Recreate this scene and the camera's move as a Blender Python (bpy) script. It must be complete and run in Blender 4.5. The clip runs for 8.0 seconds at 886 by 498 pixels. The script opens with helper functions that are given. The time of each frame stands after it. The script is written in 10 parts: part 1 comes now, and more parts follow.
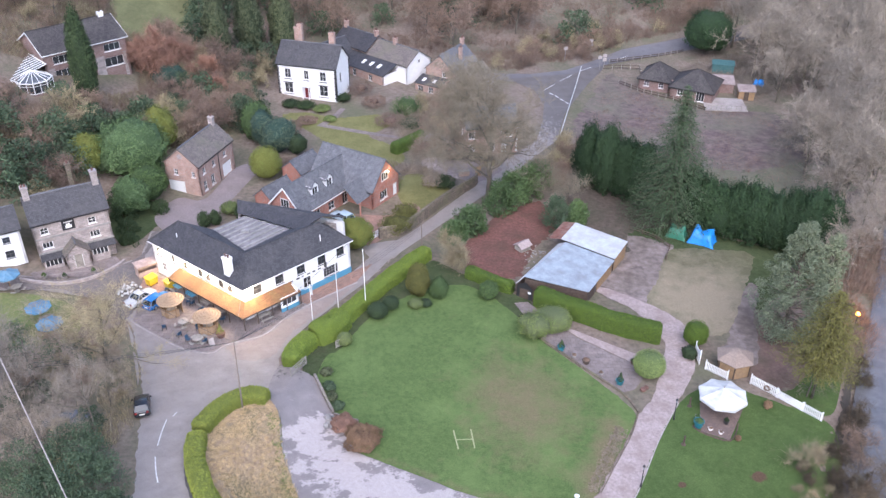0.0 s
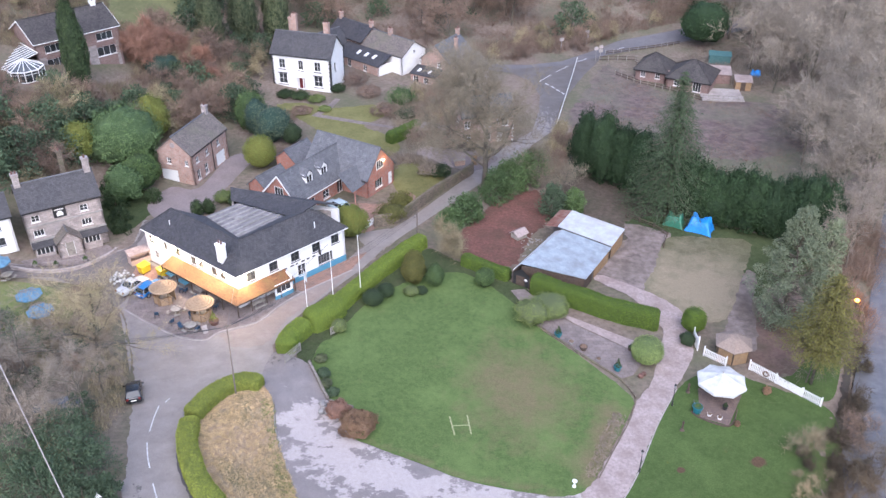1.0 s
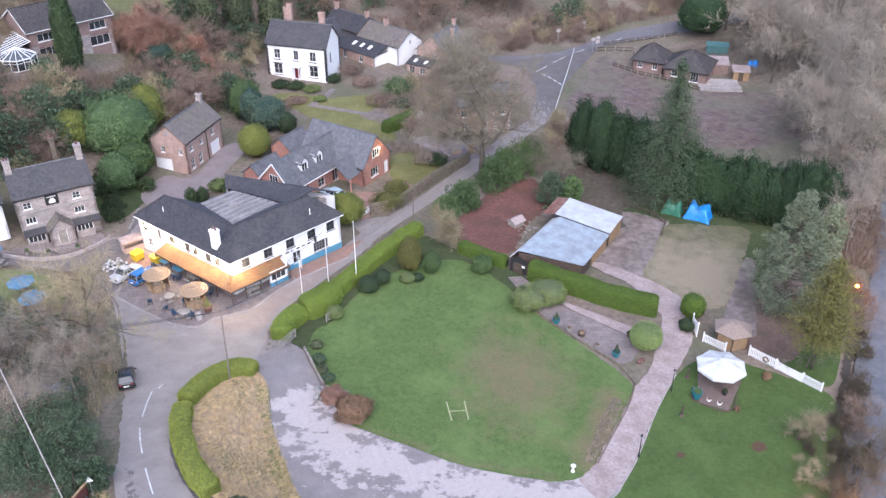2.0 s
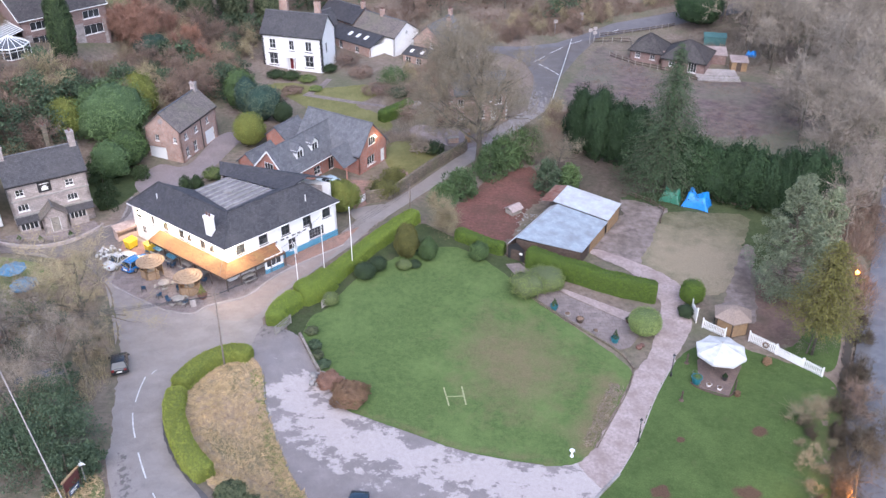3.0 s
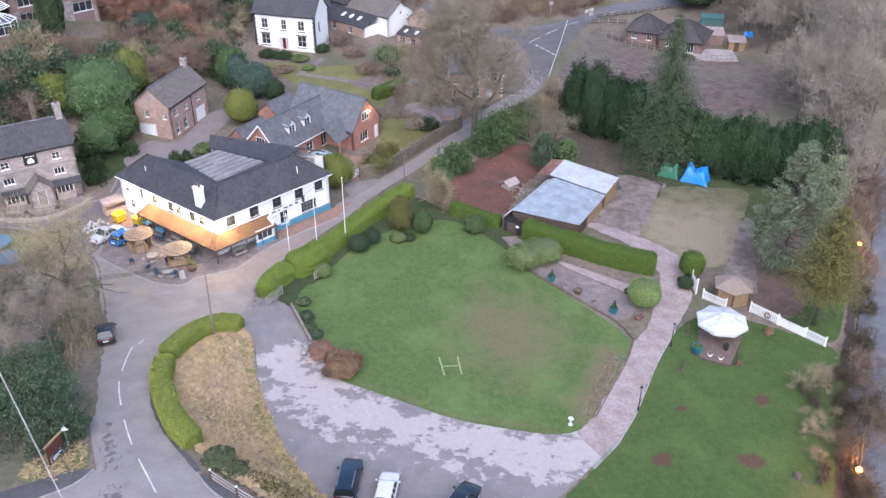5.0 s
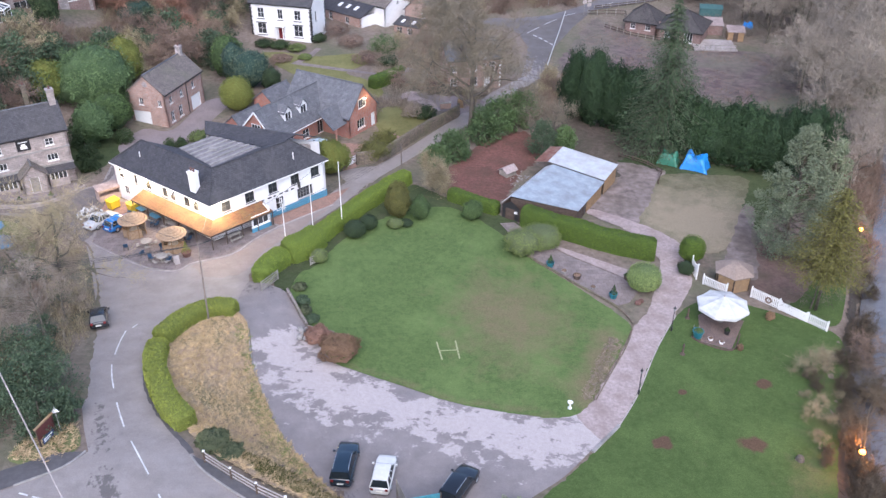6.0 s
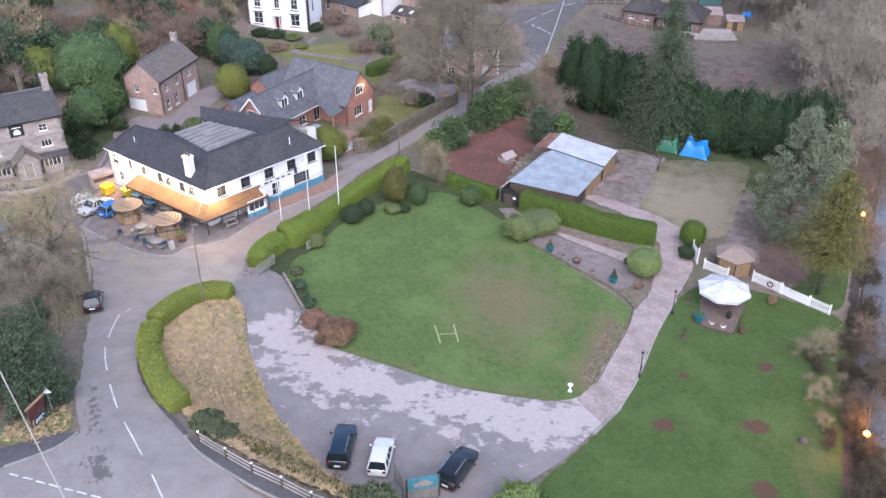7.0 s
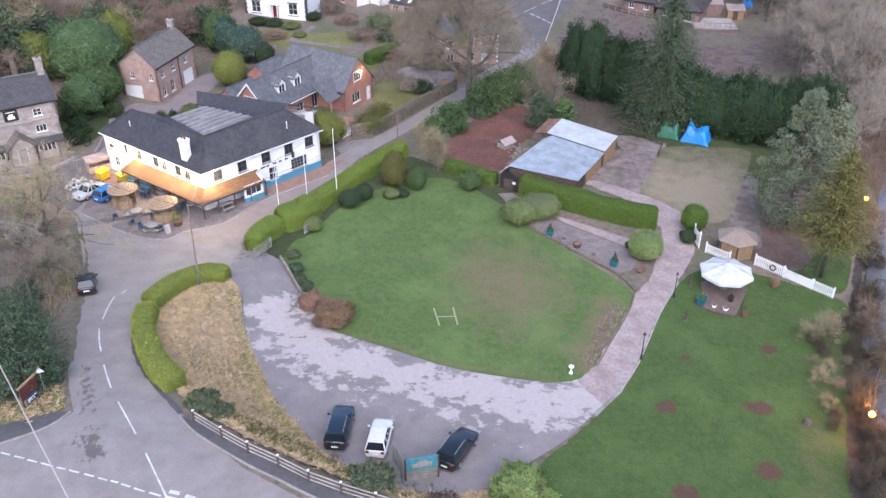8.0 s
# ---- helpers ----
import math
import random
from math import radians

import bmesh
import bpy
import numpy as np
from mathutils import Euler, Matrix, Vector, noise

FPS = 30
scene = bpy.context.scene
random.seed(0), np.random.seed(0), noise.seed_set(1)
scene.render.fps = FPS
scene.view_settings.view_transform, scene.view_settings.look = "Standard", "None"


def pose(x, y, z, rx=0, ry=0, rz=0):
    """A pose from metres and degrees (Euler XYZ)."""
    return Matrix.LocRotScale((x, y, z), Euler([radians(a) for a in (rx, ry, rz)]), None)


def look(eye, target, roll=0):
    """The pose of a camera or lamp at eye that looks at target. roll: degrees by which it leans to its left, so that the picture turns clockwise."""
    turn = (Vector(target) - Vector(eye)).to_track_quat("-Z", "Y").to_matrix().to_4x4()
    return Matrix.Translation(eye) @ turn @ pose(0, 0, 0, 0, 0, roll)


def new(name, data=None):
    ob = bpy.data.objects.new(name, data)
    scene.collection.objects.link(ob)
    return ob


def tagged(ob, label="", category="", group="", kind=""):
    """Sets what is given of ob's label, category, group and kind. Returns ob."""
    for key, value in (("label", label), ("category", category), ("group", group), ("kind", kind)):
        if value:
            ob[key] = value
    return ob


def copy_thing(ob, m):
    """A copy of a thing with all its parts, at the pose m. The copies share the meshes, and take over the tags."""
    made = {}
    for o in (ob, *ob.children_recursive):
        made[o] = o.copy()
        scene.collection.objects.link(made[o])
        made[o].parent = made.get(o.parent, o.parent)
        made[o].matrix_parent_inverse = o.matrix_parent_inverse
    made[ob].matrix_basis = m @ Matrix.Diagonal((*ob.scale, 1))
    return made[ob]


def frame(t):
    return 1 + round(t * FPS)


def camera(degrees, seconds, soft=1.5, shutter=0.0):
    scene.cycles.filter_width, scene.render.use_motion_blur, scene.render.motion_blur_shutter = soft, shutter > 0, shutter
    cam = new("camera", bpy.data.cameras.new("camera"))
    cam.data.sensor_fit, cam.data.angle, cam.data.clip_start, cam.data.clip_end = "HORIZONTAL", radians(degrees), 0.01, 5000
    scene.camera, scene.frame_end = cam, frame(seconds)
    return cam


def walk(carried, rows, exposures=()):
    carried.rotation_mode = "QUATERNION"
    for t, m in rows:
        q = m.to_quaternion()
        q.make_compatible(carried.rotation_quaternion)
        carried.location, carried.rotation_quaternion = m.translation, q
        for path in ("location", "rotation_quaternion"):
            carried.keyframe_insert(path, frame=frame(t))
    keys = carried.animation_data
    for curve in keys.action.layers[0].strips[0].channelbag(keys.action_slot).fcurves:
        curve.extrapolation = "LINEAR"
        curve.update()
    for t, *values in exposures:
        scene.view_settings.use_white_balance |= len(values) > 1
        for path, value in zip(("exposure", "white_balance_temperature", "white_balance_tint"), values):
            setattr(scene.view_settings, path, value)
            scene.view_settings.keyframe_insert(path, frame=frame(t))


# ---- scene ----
cam = camera(53.7, 8.0, 1.45)
METRES, EYE, TILT, LEAN, TURN = 16.0, 66.5, -32.0, 0.0, 0.0
EXPOSURE, KELVIN, TINT = 1.5, 5990, 17
ROWS = [
    (0.0, 0.0, 0.0, 0.0, -0.0, 0.0, -0.0),
    (0.5, 0.0009, 0.0328, -0.0523, -0.14, 0.01, 0.06),
    (1.0, 0.0011, 0.0668, -0.1071, -0.27, 0.02, 0.11),
    (1.5, 0.0018, 0.1007, -0.1616, -0.38, 0.03, 0.17),
    (3.0, 0.0018, 0.1987, -0.3188, -0.69, 0.04, 0.33),
    (3.5, 0.0025, 0.2321, -0.3714, -0.77, 0.04, 0.39),
    (4.0, 0.0032, 0.2639, -0.4216, -0.85, 0.04, 0.44),
    (4.5, 0.0042, 0.2964, -0.4743, -0.92, 0.03, 0.48),
    (6.0, 0.0077, 0.398, -0.6341, -1.13, 0.06, 0.58),
    (6.5, 0.008, 0.4316, -0.6874, -1.19, 0.05, 0.63),
    (7.0, 0.0079, 0.4642, -0.7387, -1.25, 0.04, 0.68),
    (7.5, 0.0072, 0.4983, -0.7945, -1.3, 0.04, 0.71),
    (8.0, 0.0067, 0.5311, -0.8472, -1.33, 0.03, 0.74),
]
walk(cam, [(t, pose(0, 0, EYE, TILT, LEAN, TURN) @ pose(METRES * x, METRES * y, METRES * z, 90 + pitch, roll, yaw)) for t, x, y, z, yaw, pitch, roll in ROWS],
     [(0.0, EXPOSURE + 0.13, KELVIN, TINT), (3.5, EXPOSURE + 0.06, KELVIN, TINT), (8.0, EXPOSURE - 0.02, KELVIN, TINT)])

# ---- world and light ----
world = bpy.data.worlds.new("sky")
scene.world = world
world.use_nodes = True
wn = world.node_tree
sky = wn.nodes.new("ShaderNodeTexSky")
sky.sky_type, sky.sun_disc = "NISHITA", False
sky.sun_elevation, sky.sun_rotation = radians(38), radians(200)
sky.air_density, sky.dust_density, sky.ozone_density = 1.0, 1.5, 1.0
bg = wn.nodes["Background"]
bg.inputs["Strength"].default_value = 0.12
wn.links.new(sky.outputs[0], bg.inputs["Color"])
sun_data = bpy.data.lights.new("sun", "SUN")
sun_data.energy, sun_data.angle, sun_data.color = 1.2, radians(60), (1.0, 0.95, 0.9)
sun = new("sun", sun_data)
sun.matrix_world = look((0, 0, 100), (-20, 60, 20))


# ---- materials ----
def nd(tree, kind, **values):
    node = tree.nodes.new("ShaderNode" + kind)
    for key, value in values.items():
        node.inputs[key].default_value = value
    return node


def blank(name, rough=0.8, metal=0.0, spec=0.5):
    m = bpy.data.materials.new(name)
    m.use_nodes = True
    p = m.node_tree.nodes["Principled BSDF"]
    p.inputs["Roughness"].default_value, p.inputs["Metallic"].default_value = rough, metal
    p.inputs["Specular IOR Level"].default_value = spec
    return m, m.node_tree, p


def ramp(t, source, a, b, lo=0.3, hi=0.7):
    r = t.nodes.new("ShaderNodeValToRGB")
    r.color_ramp.elements[0].position, r.color_ramp.elements[1].position = lo, hi
    r.color_ramp.elements[0].color, r.color_ramp.elements[1].color = (*a, 1), (*b, 1)
    t.links.new(source, r.inputs[0])
    return r.outputs[0]


def blend(t, a, b, factor, mode="MIX"):
    n = t.nodes.new("ShaderNodeMix")
    n.data_type, n.blend_type = "RGBA", mode
    for value, slot in ((factor, 0), (a, 6), (b, 7)):
        if isinstance(value, (int, float)):
            n.inputs[slot].default_value = value
        elif isinstance(value, tuple):
            n.inputs[slot].default_value = (*value, 1)
        else:
            t.links.new(value, n.inputs[slot])
    return n.outputs[2]


def noise_of(t, scale, detail=5.0, rough=0.6, stretch=None):
    g = t.nodes.new("ShaderNodeNewGeometry")
    n = nd(t, "TexNoise", Scale=scale, Detail=detail, Roughness=rough)
    if stretch:
        mp = t.nodes.new("ShaderNodeMapping")
        mp.inputs["Scale"].default_value = stretch
        t.links.new(g.outputs["Position"], mp.inputs[0])
        t.links.new(mp.outputs[0], n.inputs["Vector"])
    else:
        t.links.new(g.outputs["Position"], n.inputs["Vector"])
    return n.outputs[0]


def bump(t, p, height, strength=0.3, distance=0.05):
    b = nd(t, "Bump", Strength=strength, Distance=distance)
    t.links.new(height, b.inputs["Height"])
    t.links.new(b.outputs[0], p.inputs["Normal"])


def rock(name, a, b, scale=2.0, rough=0.85, bumpy=0.3, stain=None, stain_scale=0.12, amount=0.6, metal=0.0, spec=0.4, deep=0.05):
    """A surface of two tones with a larger stain over it."""
    m, t, p = blank(name, rough, metal, spec)
    fine = noise_of(t, scale, 8.0, 0.65)
    col = ramp(t, fine, a, b)
    if stain:
        big = ramp(t, noise_of(t, stain_scale, 5.0, 0.6), (0, 0, 0), (amount, amount, amount), 0.42, 0.68)
        col = blend(t, col, stain, big)
    t.links.new(col, p.inputs["Base Color"])
    bump(t, p, noise_of(t, scale * 4, 4.0), bumpy, deep)
    return m


def courses(name, a, b, joint, width, height, gap=0.01, rough=0.8, stain=(0.1, 0.1, 0.08), amount=0.4, bumpy=0.4, offset=0.5):
    """Bricks, slates or tiles in courses, in metres along the surface."""
    m, t, p = blank(name, rough)
    uv = t.nodes.new("ShaderNodeUVMap")
    br = nd(t, "TexBrick", Scale=1.0)
    br.inputs["Brick Width"].default_value, br.inputs["Row Height"].default_value = width, height
    br.inputs["Mortar Size"].default_value, br.inputs["Mortar Smooth"].default_value = gap, 0.2
    br.inputs["Color1"].default_value, br.inputs["Color2"].default_value, br.inputs["Mortar"].default_value = (*a, 1), (*b, 1), (*joint, 1)
    br.offset = offset
    t.links.new(uv.outputs[0], br.inputs["Vector"])
    col = blend(t, br.outputs[0], ramp(t, noise_of(t, 1.3, 6.0), (0.45, 0.45, 0.45), (1.35, 1.3, 1.25)), 0.45, "MULTIPLY")
    big = ramp(t, noise_of(t, 0.35, 6.0, 0.65), (0, 0, 0), (amount, amount, amount), 0.45, 0.7)
    col = blend(t, col, stain, big)
    t.links.new(col, p.inputs["Base Color"])
    bump(t, p, br.outputs[1], -bumpy, 0.02)
    return m


def leafy(name, a, b, c, rough=0.72, spec=0.16):
    """Foliage: each leaf clump has its own tone, and each plant too."""
    m, t, p = blank(name, rough, 0.0, spec)
    g = t.nodes.new("ShaderNodeNewGeometry")
    o = t.nodes.new("ShaderNodeObjectInfo")
    near = lambda v: tuple(p + (q - p) * 0.36 for p, q in zip(v, c))
    col = ramp(t, g.outputs["Random Per Island"], near(a), near(b), 0.0, 1.0)
    col = blend(t, col, c, ramp(t, noise_of(t, 0.5, 4.0), (0, 0, 0), (0.8, 0.8, 0.8), 0.42, 0.66))
    col = blend(t, col, ramp(t, noise_of(t, 1.1, 5.0, 0.65), (0.72, 0.74, 0.76), (1.3, 1.27, 1.2), 0.3, 0.7), 0.9, "MULTIPLY")
    col = blend(t, col, ramp(t, o.outputs["Random"], (0.8, 0.8, 0.8), (1.2, 1.17, 1.1), 0, 1), 1.0, "MULTIPLY")
    t.links.new(col, p.inputs["Base Color"])
    return m


def plain(name, c, rough=0.5, metal=0.0, spec=0.5, vary=0.12, scale=3.0):
    lo, hi = tuple(v * (1 - vary) for v in c), tuple(min(1, v * (1 + vary)) for v in c)
    return rock(name, lo, hi, scale, rough, 0.04, None, metal=metal, spec=spec, deep=0.01)


def glow(name, c, strength):
    m, t, p = blank(name)
    p.inputs["Base Color"].default_value = (*c, 1)
    p.inputs["Emission Color"].default_value, p.inputs["Emission Strength"].default_value = (*c, 1), strength
    return m


def turf(name, a, b, bare):
    """Grass: two greens in mown drifts, bare and brown where the mesh's wear is high."""
    m, t, p = blank(name, 0.95, 0.0, 0.2)
    col = ramp(t, noise_of(t, 1.7, 8.0, 0.7), a, b)
    col = blend(t, col, tuple(v * 1.25 for v in b), ramp(t, noise_of(t, 0.22, 4.0, 0.6), (0, 0, 0), (0.6, 0.6, 0.6), 0.45, 0.7))
    at_ = t.nodes.new("ShaderNodeAttribute")
    at_.attribute_name = "wear"
    mix = t.nodes.new("ShaderNodeMath")
    mix.operation = "MULTIPLY_ADD"
    mix.inputs[1].default_value = 0.9
    t.links.new(noise_of(t, 0.5, 7.0, 0.65), mix.inputs[0])
    t.links.new(at_.outputs["Fac"], mix.inputs[2])
    col = blend(t, col, bare, ramp(t, mix.outputs[0], (0, 0, 0), (0.85, 0.85, 0.85), 0.55, 1.25))
    col = blend(t, col, ramp(t, noise_of(t, 9.0, 4.0), (0.72, 0.72, 0.72), (1.28, 1.28, 1.28)), 0.85, "MULTIPLY")
    t.links.new(col, p.inputs["Base Color"])
    bump(t, p, noise_of(t, 14.0, 4.0), 0.4, 0.03)
    return m


def worn(name, dark, pale, wet, grain, edge=(0.34, 0.66), drift=(1.0, 1.6, 1.0)):
    """Tarmac: dark where damp, pale and scuffed where the mesh's wear is high."""
    m, t, p = blank(name, 0.6, 0.0, 0.5)
    at = t.nodes.new("ShaderNodeAttribute")
    at.attribute_name = "wear"
    add = t.nodes.new("ShaderNodeMath")
    add.operation = "ADD"
    sc = t.nodes.new("ShaderNodeMath")
    sc.operation = "MULTIPLY_ADD"
    gain = 3.2 if edge[0] > 0.4 else 2.2
    sc.inputs[1].default_value, sc.inputs[2].default_value = gain, -gain / 2
    t.links.new(noise_of(t, grain, 10.0, 0.68 if edge[0] > 0.4 else 0.72, drift), sc.inputs[0])
    t.links.new(sc.outputs[0], add.inputs[0])
    t.links.new(at.outputs["Fac"], add.inputs[1])
    mask = ramp(t, add.outputs[0], (0, 0, 0), (1, 1, 1), *edge)
    base = ramp(t, noise_of(t, 0.45, 8.0, 0.7), dark, tuple(v * 1.5 for v in dark))
    light = ramp(t, noise_of(t, 3.0, 8.0, 0.7), tuple(v * 0.8 for v in pale), pale)
    col = blend(t, base, light, mask)
    # damp flecks where the wear falls below nought
    wet_at = t.nodes.new("ShaderNodeMath")
    wet_at.operation = "MULTIPLY_ADD"
    wet_at.inputs[1].default_value = -0.45
    t.links.new(at.outputs["Fac"], wet_at.inputs[0])
    t.links.new(noise_of(t, 1.7, 7.0, 0.6, (1.3, 0.8, 1.0)), wet_at.inputs[2])
    col = blend(t, col, tuple(v * 0.55 for v in dark), ramp(t, wet_at.outputs[0], (0, 0, 0), (0.9, 0.9, 0.9), 0.9, 0.98))
    col = blend(t, col, ramp(t, noise_of(t, 14.0, 3.0), (0.85, 0.85, 0.85), (1.12, 1.12, 1.12)), 1.0, "MULTIPLY")
    t.links.new(col, p.inputs["Base Color"])
    r = ramp(t, noise_of(t, 0.3, 6.0, 0.6), (wet, wet, wet), (0.75, 0.75, 0.75), 0.4, 0.62)
    t.links.new(r, p.inputs["Roughness"])
    bump(t, p, noise_of(t, 25.0, 3.0), 0.15, 0.01)
    return m


M = {}
M["litter"] = rock("leaf_litter", (0.115, 0.088, 0.07), (0.245, 0.195, 0.16), 1.6, 0.95, 0.6, (0.085, 0.10, 0.05), 0.09, 0.75, deep=0.15)

M["field"] = rock("dead_bracken", (0.075, 0.052, 0.05), (0.20, 0.15, 0.14), 0.7, 0.95, 0.9, (0.15, 0.15, 0.105), 0.07, 0.8, deep=0.3)
M["field_grass"] = turf("thin_field_grass", (0.085, 0.09, 0.055), (0.15, 0.15, 0.10), (0.15, 0.12, 0.105))
M["bed"] = rock("leaf_covered_soil", (0.095, 0.04, 0.033), (0.20, 0.095, 0.075), 2.6, 0.95, 0.6, (0.07, 0.045, 0.03), 0.3, 0.7, deep=0.1)
M["lawn"] = turf("mown_grass", (0.062, 0.102, 0.030), (0.104, 0.148, 0.050), (0.16, 0.13, 0.075))
M["river_grass"] = turf("river_grass", (0.044, 0.076, 0.021), (0.074, 0.110, 0.034), (0.13, 0.105, 0.06))
M["grass"] = rock("rough_grass", (0.09, 0.13, 0.04), (0.19, 0.21, 0.08), 2.2, 0.95, 0.5, (0.16, 0.13, 0.08), 0.2, 0.6, deep=0.1)
M["straw"] = rock("straw_grass", (0.27, 0.19, 0.125), (0.48, 0.36, 0.235), 2.2, 0.95, 0.8, (0.15, 0.15, 0.065), 0.22, 0.85, deep=0.2)
M["straw_blade"] = leafy("straw_blade", (0.35, 0.255, 0.16), (0.62, 0.49, 0.335), (0.40, 0.31, 0.18), 0.9)
M["pavement"] = rock("dark_damp_pavement", (0.075, 0.07, 0.07), (0.12, 0.11, 0.112), 2.0, 0.7, 0.2, (0.05, 0.05, 0.05), 0.4, 0.5)
M["asphalt"] = worn("asphalt", (0.197, 0.173, 0.160), (0.262, 0.231, 0.215), 0.55, 0.35)
M["tarmac"] = worn("car_park_tarmac", (0.165, 0.145, 0.140), (0.43, 0.38, 0.365), 0.5, 0.5, (0.42, 0.56), (1.0, 1.3, 1.0))
# redder than asphalt: warm spill from the pub lights put into the colour
M["lamp_pink_asphalt"] = worn("lamp_reddened_asphalt", (0.205, 0.168, 0.15), (0.275, 0.218, 0.192), 0.6, 0.5)
M["main_road"] = worn("dark_road_asphalt", (0.105, 0.10, 0.105), (0.16, 0.15, 0.155), 0.6, 0.3)
M["gravel"] = rock("pink_gravel", (0.25, 0.20, 0.185), (0.42, 0.345, 0.33), 3.0, 0.9, 0.4, (0.215, 0.165, 0.15), 0.55, 0.75, deep=0.03)
M["arena"] = turf("thin_grass_on_sand", (0.085, 0.085, 0.05), (0.125, 0.12, 0.072), (0.27, 0.225, 0.16))
M["yard"] = rock("trodden_yard", (0.10, 0.08, 0.07), (0.29, 0.24, 0.225), 0.8, 0.95, 0.5, (0.10, 0.08, 0.06), 0.3, 0.7, deep=0.06)
M["mud"] = rock("dark_wet_mud", (0.03, 0.024, 0.02), (0.075, 0.058, 0.048), 1.6, 0.7, 0.6, (0.05, 0.05, 0.03), 0.3, 0.5, deep=0.1)
M["twig_dark"] = leafy("dark_twig", (0.055, 0.042, 0.034), (0.14, 0.11, 0.088), (0.10, 0.085, 0.06), 0.9)
M["soil_ring"] = turf("soil_worn_into_grass", (0.044, 0.076, 0.021), (0.074, 0.110, 0.034), (0.095, 0.05, 0.038))
# leafy earth darkened in colour for the shade of the tall conifers
M["shade_earth"] = rock("shade_dark_leafy_earth", (0.055, 0.043, 0.034), (0.125, 0.098, 0.076), 1.8, 0.95, 0.6, (0.05, 0.058, 0.03), 0.25, 0.6, deep=0.1)
M["earth"] = rock("bare_earth", (0.12, 0.075, 0.062), (0.23, 0.15, 0.125), 2.0, 0.95, 0.6, (0.06, 0.06, 0.035), 0.25, 0.6, deep=0.08)
# greens kept dark: the shade under hedge and shrubs is in the colour
M["shade_grass"] = turf("shade_coloured_grass", (0.03, 0.046, 0.018), (0.066, 0.082, 0.036), (0.075, 0.062, 0.045))
M["patio"] = courses("brown_paving", (0.15, 0.105, 0.09), (0.20, 0.145, 0.125), (0.08, 0.06, 0.055), 0.22, 0.11, 0.01, 0.8, (0.12, 0.09, 0.08), 0.5)
M["paving"] = courses("paving_slabs", (0.19, 0.155, 0.145), (0.235, 0.195, 0.185), (0.10, 0.085, 0.08), 0.6, 0.6, 0.015, 0.85, (0.11, 0.095, 0.09), 0.5)
M["setts"] = courses("brick_paving", (0.29, 0.165, 0.125), (0.35, 0.215, 0.165), (0.16, 0.11, 0.09), 0.22, 0.11, 0.01, 0.8, (0.2, 0.15, 0.13), 0.5)
M["kerb"] = rock("concrete_kerb", (0.22, 0.21, 0.20), (0.34, 0.32, 0.31), 3.0, 0.9, 0.3, (0.12, 0.12, 0.1), 0.5, 0.6)
M["kerb_pale"] = rock("pale_stone_edging", (0.30, 0.265, 0.25), (0.44, 0.40, 0.38), 3.0, 0.9, 0.3, (0.2, 0.17, 0.155), 0.5, 0.6)
M["paint_line"] = rock("road_paint", (0.5, 0.5, 0.5), (0.78, 0.78, 0.76), 6.0, 0.7, 0.1, (0.3, 0.29, 0.29), 1.5, 0.7)
M["slate"] = courses("slate", (0.034, 0.033, 0.038), (0.062, 0.06, 0.066), (0.018, 0.018, 0.02), 0.28, 0.24, 0.012, 0.6, (0.085, 0.078, 0.075), 0.35)
M["tile_grey"] = courses("grey_tile", (0.10, 0.105, 0.12), (0.15, 0.152, 0.165), (0.05, 0.05, 0.055), 0.33, 0.3, 0.012, 0.65, (0.09, 0.09, 0.095), 0.35)
M["tile_old"] = courses("old_clay_tile", (0.125, 0.105, 0.10), (0.19, 0.165, 0.15), (0.06, 0.052, 0.05), 0.26, 0.16, 0.012, 0.85, (0.13, 0.13, 0.08), 0.5)
M["tile_moss"] = courses("mossy_tile", (0.17, 0.08, 0.038), (0.25, 0.125, 0.055), (0.07, 0.035, 0.02), 0.27, 0.15, 0.012, 0.85, (0.17, 0.14, 0.05), 0.6)
M["felt"] = rock("roof_felt", (0.12, 0.11, 0.115), (0.22, 0.205, 0.21), 1.2, 0.8, 0.15, (0.3, 0.28, 0.27), 0.6, 0.4)
M["brick"] = courses("red_brick", (0.32, 0.175, 0.135), (0.45, 0.295, 0.24), (0.40, 0.35, 0.32), 0.225, 0.075, 0.011, 0.85, (0.3, 0.22, 0.19), 0.45)
M["brick_new"] = courses("orange_brick", (0.36, 0.135, 0.095), (0.43, 0.18, 0.13), (0.34, 0.26, 0.23), 0.225, 0.075, 0.011, 0.85, (0.3, 0.13, 0.09), 0.3)
M["brick_dark"] = courses("brown_brick", (0.19, 0.112, 0.102), (0.275, 0.175, 0.16), (0.27, 0.22, 0.2), 0.225, 0.075, 0.011, 0.85, (0.2, 0.15, 0.13), 0.4)
M["tile_dark"] = courses("dark_brown_tile", (0.034, 0.03, 0.031), (0.066, 0.057, 0.056), (0.025, 0.022, 0.022), 0.3, 0.26, 0.012, 0.75, (0.10, 0.095, 0.08), 0.45)
M["glass_roof"] = plain("roof_glass", (0.10, 0.11, 0.12), 0.15, spec=0.6, vary=0.3)
M["garden_grass"] = turf("garden_grass", (0.117, 0.120, 0.043), (0.180, 0.170, 0.071), (0.22, 0.18, 0.11))
M["yard_gravel"] = rock("dark_damp_gravel", (0.115, 0.098, 0.092), (0.19, 0.165, 0.158), 2.5, 0.9, 0.4, (0.10, 0.085, 0.075), 0.4, 0.6, deep=0.03)
M["meadow"] = turf("hill_pasture", (0.095, 0.105, 0.05), (0.15, 0.15, 0.075), (0.16, 0.13, 0.09))
M["window_grey"] = plain("dark_window_paint", (0.075, 0.075, 0.08), 0.5)
